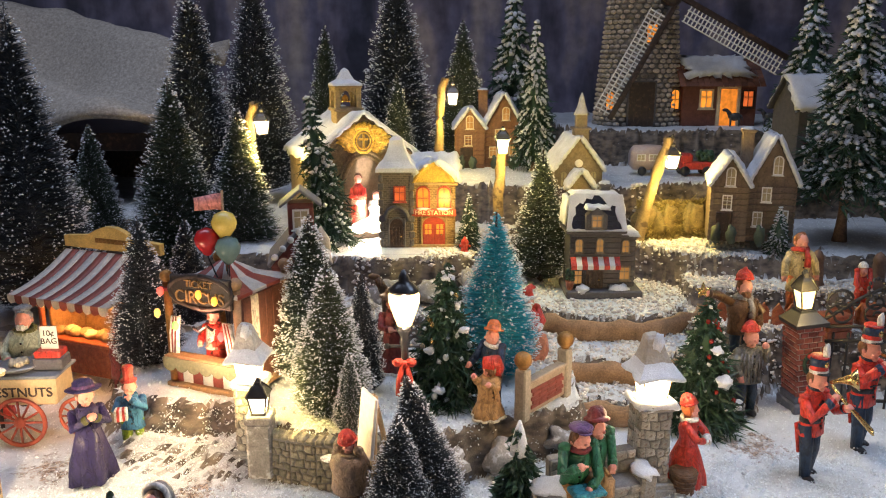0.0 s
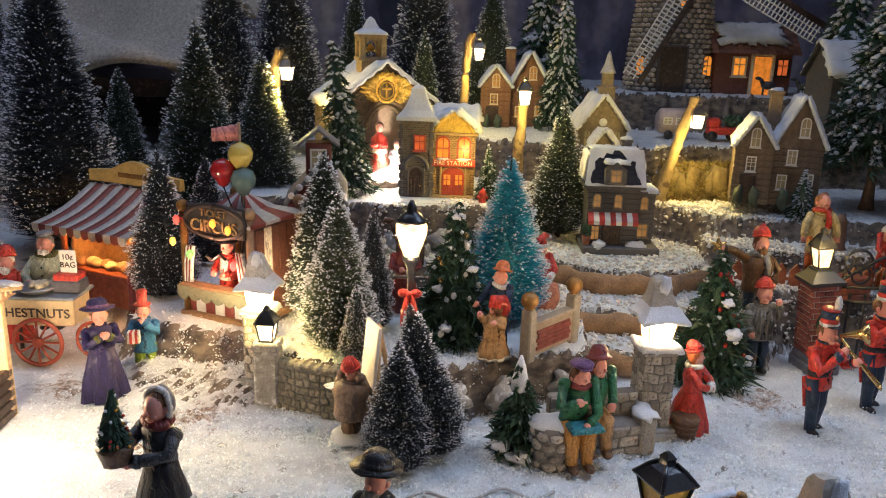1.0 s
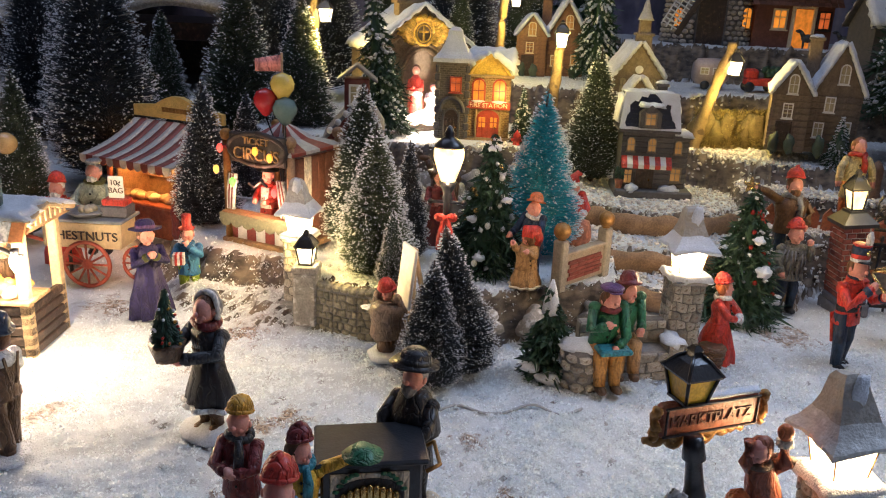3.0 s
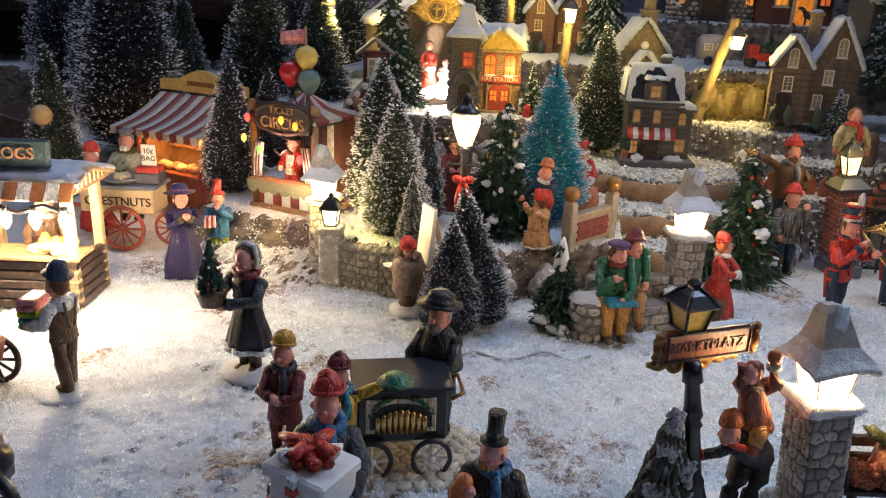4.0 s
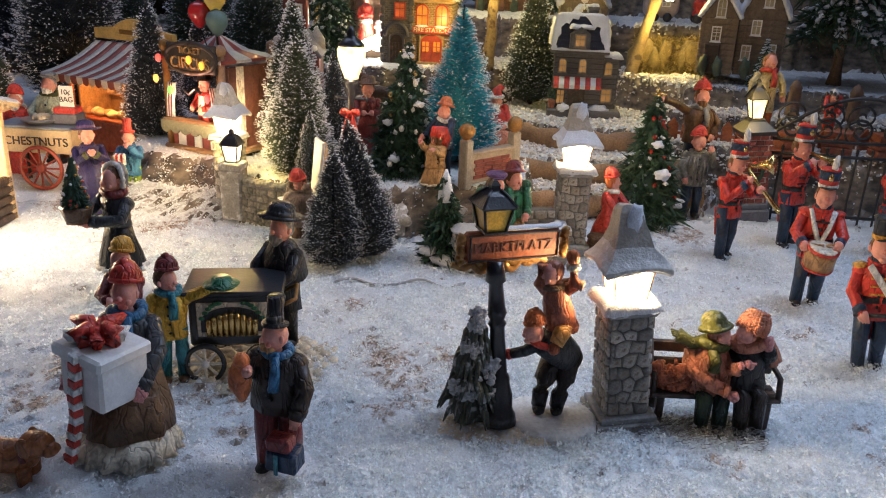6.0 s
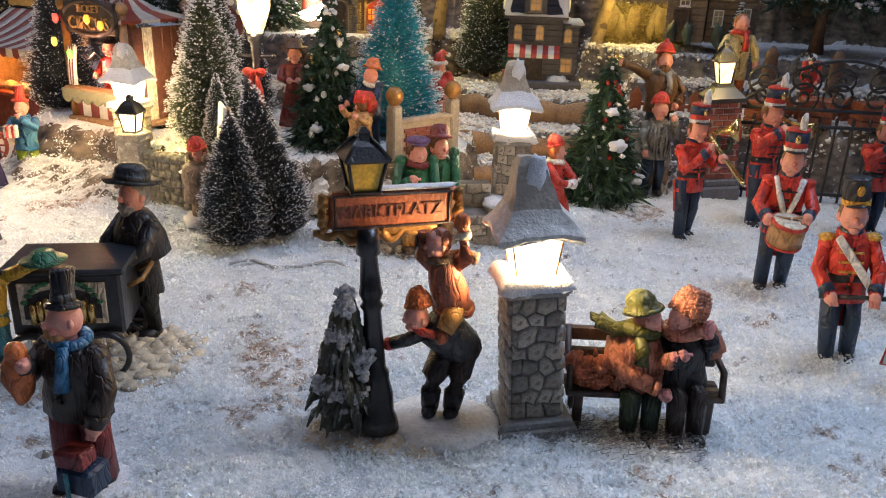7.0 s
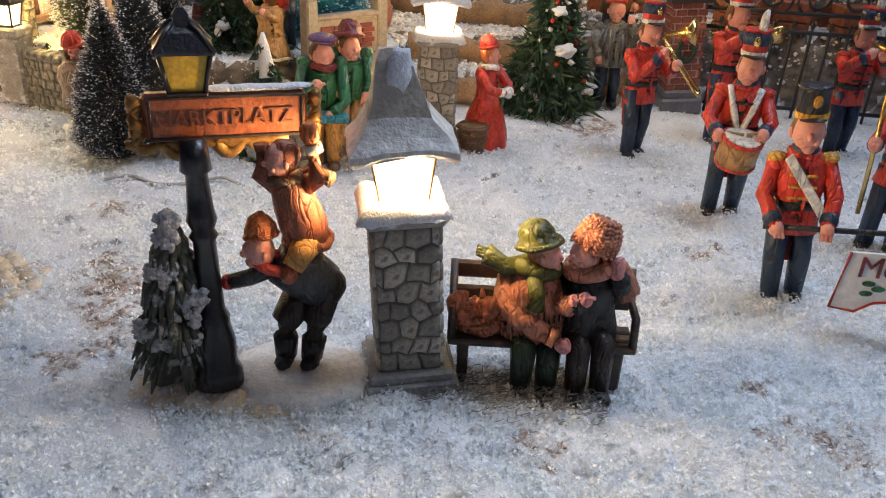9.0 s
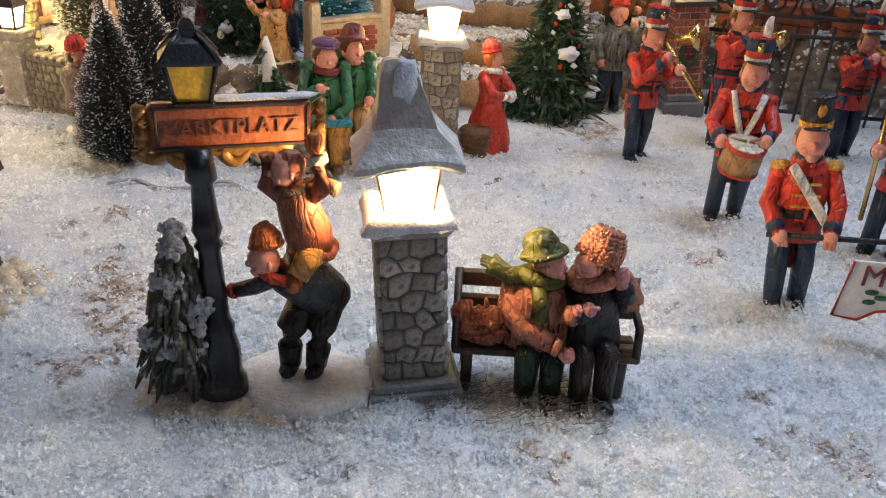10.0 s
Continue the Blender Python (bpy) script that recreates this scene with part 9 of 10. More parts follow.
    f.b.ball((0.6, -1.3, 1.6), (1.2, 0.9, 1.3), f.k("terracotta"), rough=0.25)
    f.place(6.2, 54.8, 2.9, 5, 0.84, "white-bearded figurine in red with a brown sack")
    # figures on the right bank
    f = F().legs("orange", "brown").body("butter", 2.2, 5.2, 0.95, 0.3).head(5.9, "ginger").scarf("red", 5.3).arm(-1, (-1.2, -0.2, 4.2), (-1.3, -0.4, 3.2), "butter").arm(1, (1.2, -0.2, 4.2), (1.3, -0.4, 3.2), "butter")
    f.place(27.3, 58.0, 5.4, 5, 0.97, "figure in a pale yellow smock with a red scarf")
    f = F().legs("red", top=2.0).body("red", 1.6, 4.0, 0.9, 0.2).head(4.7).hat("beanie", "white", 4.95).arm(-1, (-1.0, -0.4, 3.0), (-0.6, -0.8, 2.6), "red").arm(1, (1.0, -0.4, 3.0), (0.6, -0.8, 2.6), "red")
    f.place(33.0, 59.2, 5.6, 0, 0.6, "small child in red with a white cap")
    # chestnut sellers, clog lady, circus cashier
    f = F().legs("brown").body("sage", 2.4, 5.25, 1.2, 0.3, deep=0.85).head(5.95, "grey", "white").hat("flat", "grey", 6.3).scarf("olive", 5.3, False).arm(-1, (-1.3, -0.7, 4.0), (-0.7, -1.5, 3.7), "sage").arm(1, (1.3, -0.7, 4.0), (0.8, -1.5, 3.7), "sage")
    f.place(-29.0, 51.4, 1.0, 8, 1.05, "chestnut seller in a pale coat and flat cap")
    f = F().skirt("red", 3.8, 0.1, 1.3).body("red", 3.4, 5.2, 1.0).head(5.8, "white", "white").hat("beanie", "red", 6.05).arm(-1, (-1.1, -0.5, 4.0), (-0.5, -1.0, 3.8), "red").arm(1, (1.1, -0.5, 4.0), (0.5, -1.0, 3.8), "red")
    f.place(-31.6, 50.8, 0.2, 10, 1.0, "figure in red behind the chestnut cart")
    f = F().skirt("teal", 3.6, 0.1, 1.2).body("brown", 3.2, 5.2, 0.95, belt="maroon").head(5.9, "tan").scarf("cream", 5.25, False).arm(-1, (-1.15, -0.2, 4.0), (-0.9, -0.7, 3.3), "brown").arm(1, (1.15, -0.2, 4.0), (0.9, -0.7, 3.3), "brown")
    f.place(-27.6, 37.8, 0.3, 12, 0.98, "saleswoman in a brown bodice behind the clog counter")
    # robed attendant and a toy deer near the walled mound
    f = F()
    f.b.ball((0, 0, 2.2), (1.5, 0.6, 0.75), f.k("brown"))
    f.b.tube([(-1.1, 0, 2.5), (-1.7, 0, 3.6)], [0.45, 0.3], f.k("brown")), f.b.ball((-2.0, 0, 3.7), (0.55, 0.28, 0.3), f.k("brown"))
    for lx in (-1.0, 1.0):
        for ly in (-0.3, 0.3):
            f.b.tube([(lx, ly, 2.0), (lx, ly, 0)], [0.24, 0.14], f.k("brown"), n=7)
    f.place(-3.6, 57.8, 5.0, -15, 0.9, "small dark toy horse on the mound behind the lamp", name="horse_figurine")


village_figures()


# ---- street sign ----
def street_sign():
    t = thing("street_sign", 8.55, 19.9, 0, "black lamp post with carved wooden market sign on a snowy base", "sign")
    b = Build()
    rng = random.Random(31)
    nx, ny = 90, 44
    vs = []
    for j in range(ny + 1):
        for i in range(nx + 1):
            u, v = i / nx * 2 - 1, j / ny * 2 - 1
            x, y = 0.35 + 3.0 * u, 0.1 + 0.25 * (u + 1) + 1.35 * v
            edge = max(0.0, 1 - (u * u + v * v + 0.3 * noise.noise(Vector((x * 1.1, y * 1.1, 2))))) ** 0.45
            z = edge * (0.42 + 0.2 * noise.noise(Vector((x * 1.6, y * 1.6, 5))) + 0.12 * noise.noise(Vector((x * 4, y * 4, 1))) + 0.05 * noise.noise(Vector((x * 9, y * 9, 3)))) - 0.12
            vs.append((x, y, z))
    b.add(vs, [[j * (nx + 1) + i, j * (nx + 1) + i + 1, (j + 1) * (nx + 1) + i + 1, (j + 1) * (nx + 1) + i] for j in range(ny) for i in range(nx)], 0, True)
    part("base", b, paint("cream_base", (0.66, 0.56, 0.42), 0.8, vary=0.25, scale=300, bump=1.0, wear=(0.78, 0.78, 0.78)), t, "lumpy cream snow base")
    b = Build()
    b.lathe([(2.0, 0), (1.95, 0.3), (1.7, 0.42), (0.2, 0.46)], (1.9, 1.0, 0), n=30, sy=0.8, fold=0.06, folds=9)
    part("foot_disc", b, paint("white_crust", (0.74, 0.74, 0.72), 0.85, vary=0.2, scale=420, bump=1.0), t, "white snow disc under the climbing boys")
    p = Build()
    lean = lambda z: (-0.1 * z, 0.18 * z, z)  # noqa: E731
    prof = [(0.62, 0.3), (0.6, 0.7), (0.5, 0.95), (0.52, 1.5), (0.42, 2.0), (0.44, 2.2), (0.34, 2.4), (0.3, 4.2), (0.4, 4.35), (0.3, 4.5), (0.42, 4.75), (0.36, 5.0), (0.3, 5.9), (0.44, 6.0), (0.4, 6.4), (0.36, 6.75)]
    p.tube([lean(z) for _, z in prof], [(0.9 + 0.02 * (6.75 - z)) * r for r, z in prof], n=14)
    part("post", p, BLACK, t, "fluted black iron post")
    turn = 25
    at = pose(-0.2, 2.05, 7.2, 0, 0.3, turn)
    s = Build()
    s.box((0.12, 0, 0), (4.35, 0.5, 1.22), b=0.14)
    sign = part("sign_board", s, REDWOOD, t, "red-brown carved board", at)
    sign.scale = (0.93, 1.0, 1.0)
    rim = Build()
    for z in (-0.52, 0.52):
        rim.box((0.15, -0.27, z), (4.2, 0.1, 0.08), b=0.03)
    for x in (-1.85, 2.15):
        rim.box((x, -0.27, 0), (0.08, 0.1, 1.1), b=0.03)
    part("border", rim, DARKWOOD, sign)
    lettering("lettering", "MARKTPLATZ", 0.58, pose(0.08, -0.27, -0.02, 90), paint("carved_dark_wood", (0.15, 0.045, 0.022), 0.5), sign, 0.03)
    for x, d in ((-2.12, -1), (2.42, 1)):
        sc = Build()
        sc.tube([(x + d * 0.16 * abs(math.sin(k * 0.8)), -0.12 + 0.05 * math.sin(k), -0.62 + 0.1 * k) for k in range(13)], [0.16 + 0.05 * (k % 2) for k in range(13)], n=8)
        part("end_scroll", sc, BRONZE, sign, "gilded scroll end")
    for x0, d in ((-0.75, -1), (-0.35, 1)):
        under = Build()
        under.tube([(x0 + d * (0.1 + 0.13 * k), 0, -0.66 - 0.45 * abs(math.sin(k * 0.5)) * (1 - k / 16)) for k in range(14)], [0.2 - 0.006 * k for k in range(14)], n=8)
        part("bracket", under, BRONZE, sign, "gilded scrollwork bracket")
    edge = Build()
    edge.tube([(-1.5 + 0.25 * k, 0, -0.66 - 0.07 * (k % 2)) for k in range(14)], [0.15 + 0.05 * (k % 2) for k in range(14)], n=7)
    part("lower_moulding", edge, BRONZE, sign, "gilded scalloped moulding")
    sn = Build()
    sn.snow(3.0, 0.5, 0.08, seed=6, cells=(14, 4))
    part("snow", sn, SNOW, sign, "thin snow on the board's top edge", (1.0, 0, 0.66))
    lantern(sign, pose(-0.85, 0, 0.62), 0.74, YELLOWPANE, BLACK, light=False, wide=1.3)
    leaf_tree = Build()
    rng = random.Random(12)
    tr = thing("small_fir", 7.35, 20.4, 0.35, "grey-green sculpted resin fir dusted with snow", "tree")
    tr.scale = (0.9, 0.9, 0.95)
    core = Build()
    core.lathe([(1.05, 0.1), (0.8, 1.6), (0.45, 3.4), (0.1, 4.7)], n=14, fold=0.2)
    resin = paint("resin_fir", (0.055, 0.06, 0.042), 0.55, vary=0.5, bump=0.8, wear=(0.36, 0.37, 0.36))
    part("core", core, resin, tr)
    crust = paint("snow_crust", (0.40, 0.405, 0.41), 0.85, vary=0.5, scale=400, bump=1.0)
    for i in range(330):
        u = rng.random()
        a = rng.uniform(0, 2 * math.pi)
        r = (1.22 + 0.16 * math.sin(u * 26)) * (1 - u) ** 0.75 + 0.1
        z = 0.5 + 4.2 * u
        leaf_tree.tube([(0.5 * r * math.cos(a), 0.5 * r * math.sin(a), z + 0.3), (0.95 * r * math.cos(a), 0.95 * r * math.sin(a), z), (1.15 * r * math.cos(a), 1.15 * r * math.sin(a), z - 0.5)], [0.1, 0.12, 0.03], n=5)
    part("crown", leaf_tree, resin, tr)
    for i, (x, y, z, s) in enumerate(((0.0, -0.2, 4.75, 0.26), (-0.15, -0.6, 3.4, 0.42), (0.35, -0.9, 1.75, 0.7), (-0.4, -0.95, 1.7, 0.55), (0.6, -0.5, 2.6, 0.4), (0, -0.35, 4.3, 0.3))):
        q = Build()
        for k in range(40):
            a, d = rng.uniform(0, 6.28), rng.uniform(0, 1) ** 0.6 * s * 1.15
            w = rng.uniform(0.07, 0.17)
            q.ball((d * math.cos(a), 0.25 * d * math.sin(a) + 0.25 * abs(d * math.cos(a)), 0.7 * d * math.sin(a)), (w, w * 0.7, w), rough=0.7, seed=i * 31 + k, n=7)
        part("snow_lump", q, crust, tr, "crusted grey-white snow on a bough", (x, y, z))


street_sign()


def park_bench(x, y, z, rz, w, label):
    t = thing("bench", x, y, z, label, "bench", rz)
    for i in range(3):
        b = Build()
        b.box((0, -0.9 + 0.45 * i, 1.4), (w, 0.36, 0.2), b=0.05)
        part("seat_slat", b, DARKWOOD, t)
    for i in range(2):
        b = Build()
        b.box((0, 0.42 + 0.1 * i, 2.15 + 0.75 * i), (w, 0.2, 0.52), b=0.07)
        part("back_slat", b, DARKWOOD, t)
    for s in (-1, 1):
        for y0 in (-0.85, 0.35):
            b = Build()
            b.box((s * (w / 2 - 0.45), y0, 0.7), (0.3, 0.3, 1.4), b=0.06)
            part("leg", b, DARKWOOD, t)
        b = Build()
        b.tube([(s * (w / 2 - 0.1), 0.5, 3.2), (s * (w / 2 - 0.1), 0.1, 2.4), (s * (w / 2 - 0.1), -0.8, 2.3), (s * (w / 2 - 0.1), -0.95, 1.4)], 0.12, n=7)
        part("armrest", b, DARKWOOD, t)


park_bench(17.0, 22.6, 0, 4, 5.2, "dark brown wooden bench under the kissing pair")


def stone_bench():
    t = thing("stone_bench", 8.6, 38.9, 0, "low fieldstone bench with snow on its ends", "bench", 15)
    b = Build()
    b.box((0, 0.3, 0.9), (5.2, 1.6, 1.8), b=0.1), b.box((0, 1.2, 1.7), (5.2, 0.7, 3.0), b=0.1)
    core = part("core", b, MORTAR, t)
    for poly in cells(5.2, 1.7, 5, 3, 77):
        q, c = stone_piece(poly, 0.12, 0.9)
        part("stone", q, STONE, core, "", pose(0, -0.5, 0.05) @ pose(*c))
    for poly in cells(5.2, 1.2, 5, 2, 79):
        q, c = stone_piece(poly, 0.12, 0.9)
        part("stone", q, STONE, core, "", pose(0, 0.85, 1.95) @ pose(*c))
    drum = Build()
    drum.lathe([(1.12, 0), (1.1, 2.2), (0.9, 2.35)], n=18)
    end = part("end", drum, MORTAR, t, "round fieldstone bench end", (-2.9, -0.5, 0))
    rng = random.Random(81)
    for j in range(4):
        for i in range(9):
            q = Build()
            q.ball((0, 0, 0), (rng.uniform(0.32, 0.4), 0.16, rng.uniform(0.22, 0.28)), rough=0.35, seed=i + 9 * j, n=9)
            a = 2 * math.pi * (i + 0.5 * (j % 2) + rng.uniform(-0.1, 0.1)) / 9
            part("stone", q, STONE, end, "", pose(1.1 * math.cos(a), 1.1 * math.sin(a), 0.3 + 0.56 * j, 0, 0, math.degrees(a) + 90))
    sn = Build()
    sn.ball((0, 0, 0), (1.15, 1.0, 0.32), rough=0.5, seed=4)
    part("snow", sn, SNOW, t, "snow on the round bench end", (-2.95, -0.3, 2.35))
    e = Build()
    e.box((0, 0, 1.15), (0.9, 2.0, 2.3), b=0.15)
    part("end", e, STONE, t, "", (2.7, 0.2, 0))
    s = Build()
    s.ball((0, 0, 0), (0.6, 1.1, 0.3), rough=0.5, seed=1)
    part("snow", s, SNOW, t, "snow on the bench end", (2.7, 0.1, 2.3))


stone_bench()


def sign_bench():
    t = thing("brick_bench", 6.35, 45.9, 3.1, "grey posts with gilded balls and a red brick panel", "bench", 49)
    for s in (-1, 1):
        b = Build()
        b.box((0, 0, 1.7), (0.7, 0.8, 3.4), b=0.1)
        p = part("post", b, paint("grey_post", (0.26, 0.23, 0.19), 0.5), t, "", (s * 2.35, 0, 0))
        g = Build()
        g.ball((0, 0, 3.95), 0.55, n=16), g.lathe([(0.3, 3.3), (0.24, 3.5)], n=10)
        part("ball", g, BRONZE, p, "gilded ball finial")
    c = Build()
    c.box((0, 0, 1.3), (4.1, 0.5, 2.0), b=0.06), c.box((0, 0, 2.4), (4.2, 0.7, 0.24), b=0.06)
    panel = part("panel", c, paint("grey_panel", (0.27, 0.22, 0.17), 0.5), t)
    q = Build()
    q.box((0, 0, 0), (0.84, 0.1, 0.24), b=0.03)
    me = mesh_of(q, paint("panel_brick", (0.16, 0.035, 0.025), 0.6, vary=0.35, bump=0.5, island=0.2), "brick")
    for j in range(5):
        for i in range(4):
            ob = new("brick", me)
            ob.parent = panel
            ob.location = ((-1.4 + 0.87 * i + (0.16 if j % 2 else 0)) * CM, -0.29 * CM, (0.75 + 0.27 * j) * CM)


sign_bench()


def easel():
    t = thing("easel", -4.0, 40.0, 0, "pale wooden easel holding a cream canvas", "easel", -62)
    for pts in (((-0.7, -0.3, 0), (-0.15, 0.2, 6.6)), ((0.7, -0.3, 0), (0.15, 0.2, 6.6)), ((0, 1.6, 0), (0, 0.25, 6.2))):
        b = Build()
        b.tube(pts, 0.16, n=7)
        part("leg", b, PALEWOOD, t)
    b = Build()
    b.box((0, -0.25, 5.0), (2.0, 0.2, 3.6), b=0.05, rx=-6)
    part("canvas", b, WHITE, t)
    b = Build()
    b.box((0, -0.35, 3.1), (2.3, 0.4, 0.2), b=0.04)
    part("ledge", b, PALEWOOD, t)


easel()


# ---- carts and stalls ----
def wheel(parent, at, r, rim, hub, spokes=10, thick=0.16):
    b = Build()
    b.tube([(r * math.cos(a), 0, r * math.sin(a)) for a in (2 * math.pi * i / 28 for i in range(29))], thick, n=7, cap=False)
    w = part("wheel", b, rim, parent, "", at)
    for i in range(spokes):
        a = 2 * math.pi * i / spokes
        s = Build()
        s.tube([(0, 0, 0), (r * math.cos(a), 0, r * math.sin(a))], thick * 0.55, n=5)
        part("spoke", s, hub, w)
    h = Build()
    h.lathe([(r * 0.2, -0.2), (r * 0.24, 0), (r * 0.2, 0.2)], n=12, m=pose(0, 0, 0, 90))
    part("hub", h, hub, w)
    return w


def organ():
    t = thing("barrel_organ", -3.6, 23.0, 0, "black barrel organ on wheels with brass pipes", "organ", 14)
    t.matrix_basis = pose(-3.4 * CM, 23.3 * CM, 0, 0, 0, 14) @ Matrix.Diagonal((0.86, 0.88, 0.92, 1))
    b = Build()
    b.box((0, 0, 3.0), (4.4, 2.8, 2.6), b=0.12)
    body = part("body", b, BLACK, t)
    top = Build()
    top.box((0, 0, 4.4), (4.9, 3.3, 0.25), b=0.08)
    part("lid", top, paint("organ_lid", (0.02, 0.024, 0.03), 0.38, spec=0.5), t, "dark slate-black lid")
    fr = Build()
    fr.box((0, 0, 3.1), (3.4, 0.1, 1.7), b=0.04)
    f = part("front_panel", fr, col("cream"), body, "cream panel painted with green leaves", (-0.1, -1.44, 0))
    ar = Build()
    ar.prism([(1.5 * math.cos(a), 3.0 + 0.75 * math.sin(a)) for a in (math.pi * i / 14 for i in range(15))] + [(-1.5, 2.5), (1.5, 2.5)], -0.1, -0.04)
    part("arch", ar, col("black"), f)
    for i in range(9):
        p = Build()
        hgt = 0.75 + 0.35 * math.sin(math.pi * i / 8)
        p.lathe([(0.14, 0), (0.14, hgt), (0.03, hgt + 0.08)], n=8)
        part("pipe", p, BRASS, f, "", (-1.12 + 0.28 * i, -0.18, 2.35))
    lf = Build()
    for s in (-1, 1):
        for i in range(6):
            lf.ball((s * (0.6 + 0.17 * i), -0.1, 3.95 - 0.05 * i * i * 0.6), (0.17, 0.06, 0.1), n=7)
    part("leaf_garland", lf, col("green"), f)
    wheel(t, (-1.5, -1.7, 0.95), 0.92, BLACK, WHITE, 8, 0.13), wheel(t, (1.4, -1.7, 0.95), 0.92, BLACK, WHITE, 8, 0.13), wheel(t, (1.4, 1.7, 0.95), 0.92, BLACK, BLACK, 8, 0.13), wheel(t, (-1.5, 1.7, 0.95), 0.92, BLACK, BLACK, 8, 0.13)
    h = Build()
    h.tube([(2.4, -1.0, 3.6), (3.0, -1.0, 3.9), (3.0, 0.8, 3.9), (2.4, 0.8, 3.6)], 0.1, n=7)
    part("push_handle", h, BRONZE, t)
    pl = Build()
    pl.ball((0.8, 0.2, -0.05), (4.6, 3.2, 0.3), rough=0.2, n=22)
    base = part("base", pl, paint("cobble_base", (0.50, 0.43, 0.32), 0.7, vary=0.4, bump=0.7), t, "cream cobbled base")
    rng = random.Random(9)
    me = []
    for i in range(4):
        q = Build()
        q.ball((0, 0, 0), (0.42, 0.3, 0.17), rough=0.5, seed=i, n=9)
        me.append(mesh_of(q, paint("cream_cobble", (0.56, 0.49, 0.37), 0.7, vary=0.3, bump=0.5, island=0.25), "cobble"))
    for i in range(11):
        for j in range(9):
            x, y = -3.2 + 0.8 * i + 0.4 * (j % 2), -2.5 + 0.62 * j
            e = ((x - 0.8) / 4.4) ** 2 + ((y - 0.2) / 3.0) ** 2
            if e < 0.97:
                ob = new("cobble", me[(i + j) % 4])
                ob.parent = base
                ob.matrix_basis = pose((x + rng.uniform(-0.1, 0.1)) * CM, y * CM, (0.28 * math.sqrt(1 - e) - 0.05) * CM, 0, 0, rng.uniform(0, 180))


organ()


def striped_roof(parent, w, d, rise, n, colours, at, valance=0.6):
    """An awning of stripes, each sloping down to the front with a hanging scallop."""
    for i in range(n):
        b = Build()
        x = -w / 2 + w * (i + 0.5) / n
        vs, fs = [], []
        for k in range(7):
            u = k / 6
            y, z = d / 2 - d * u, rise * (1 - u) - 0.16 * rise * math.sin(math.pi * u)
            for sx in (-0.5, 0.5):
                vs += [(x + sx * w / n, y, z + 0.08), (x + sx * w / n, y, z - 0.08)]
        for k in range(6):
            a = 4 * k
            fs += [[a, a + 2, a + 6, a + 4], [a + 1, a + 5, a + 7, a + 3], [a, a + 4, a + 5, a + 1], [a + 2, a + 3, a + 7, a + 6]]
        b.add(vs, fs, 0, True)
        b.prism([(x - w / n / 2, 0.1), (x + w / n / 2, 0.1)] + [(x + w / n / 2 * math.cos(a), -valance * (0.35 + 0.65 * math.sin(a))) for a in (math.pi * q / 6 for q in range(7))], -d / 2 - 0.1, -d / 2 + 0.04)
        part("awning_stripe", b, colours[i % 2], parent, "", at)


def market_stall():
    t = thing("market_stall", -27.2, 58.8, 0.0, "wooden market stall with red and white striped awning, lit inside", "stall", -22)
    red, white = paint("awning_red", (0.27, 0.07, 0.05), 0.6, vary=0.3), paint("awning_white", (0.58, 0.52, 0.45), 0.6, vary=0.25)
    striped_roof(t, 9.8, 5.8, 2.3, 13, (white, red), (0, -0.9, 7.3))
    b = Build()
    b.prism([(-4.9, 0), (4.9, 0), (4.9, 0.9), (2.4, 1.1), (1.4, 1.6), (0.5, 1.9), (-0.5, 1.9), (-1.4, 1.6), (-2.4, 1.1), (-4.9, 0.9)], -0.25, 0.25)
    # warm lamplight on the board is put into this golden colour
    hd = part("header_board", b, paint("lamplit_board", (0.62, 0.42, 0.13), 0.5, vary=0.3, bump=0.5), t, "carved header board, lamplight put into its golden colour", (0, 2.2, 9.9))
    for i in range(8):
        q = Build()
        q.box((0, 0, 0), (0.36, 0.06, 0.4), b=0.03)
        part("carved_mark", q, BRONZE, hd, "", (-1.4 + 0.4 * i, -0.28, 0.75))
    b = Build()
    b.box((0, -1.4, 1.9), (8.0, 0.3, 2.6), b=0.06), b.box((0, -1.0, 3.35), (8.4, 1.8, 0.3), b=0.06)
    part("counter", b, REDWOOD, t, "red-brown plank counter")
    b = Build()
    b.box((0, 2.3, 4.4), (8.2, 0.3, 8.8), b=0.06), b.box((-4.0, 0.6, 3.6), (0.3, 3.4, 7.2), b=0.06), b.box((4.0, 0.6, 3.6), (0.3, 3.4, 7.2), b=0.06)
    part("back_wall", b, WOOD, t)
    for x in (-3.9, 3.9):
        p = Build()
        p.box((x, -1.9, 3.9), (0.42, 0.42, 7.8), b=0.08)
        part("post", p, REDWOOD, t)
    for i in range(9):
        g = Build()
        g.ball((0, 0, 0), (0.55, 0.5, 0.4), rough=0.3, seed=i)
        part("loaf", g, [WOOD, CREAM, PALEWOOD][i % 3], t, "", (-3.2 + 0.8 * i, -0.9 + 0.3 * (i % 2), 3.8))
    b = Build()
    b.box((0, 1.6, 5.1), (7.2, 0.9, 0.2), b=0.04)
    part("shelf", b, WOOD, t)
    for i in range(7):
        g = Build()
        g.lathe([(0.3, 0), (0.34, 0.5), (0.2, 0.8), (0.05, 1.0)], n=10)
        part("jar", g, [CREAM, BRONZE, WOOD][i % 3], t, "", (-3 + i, 1.5, 5.2))
    bulb(-28, 57.6, 6.6, 0.13, (1.0, 0.5, 0.12))
    f = Figure().legs("maroon").body("maroon", 2.2, 5.2, 1.0, 0.3).head(5.9).hat("beanie", "maroon", 6.1)
    f.place(-23.6, 53.8, 0.4, 10, 0.85, "dark red shopper figurine beside the stall")


market_stall()


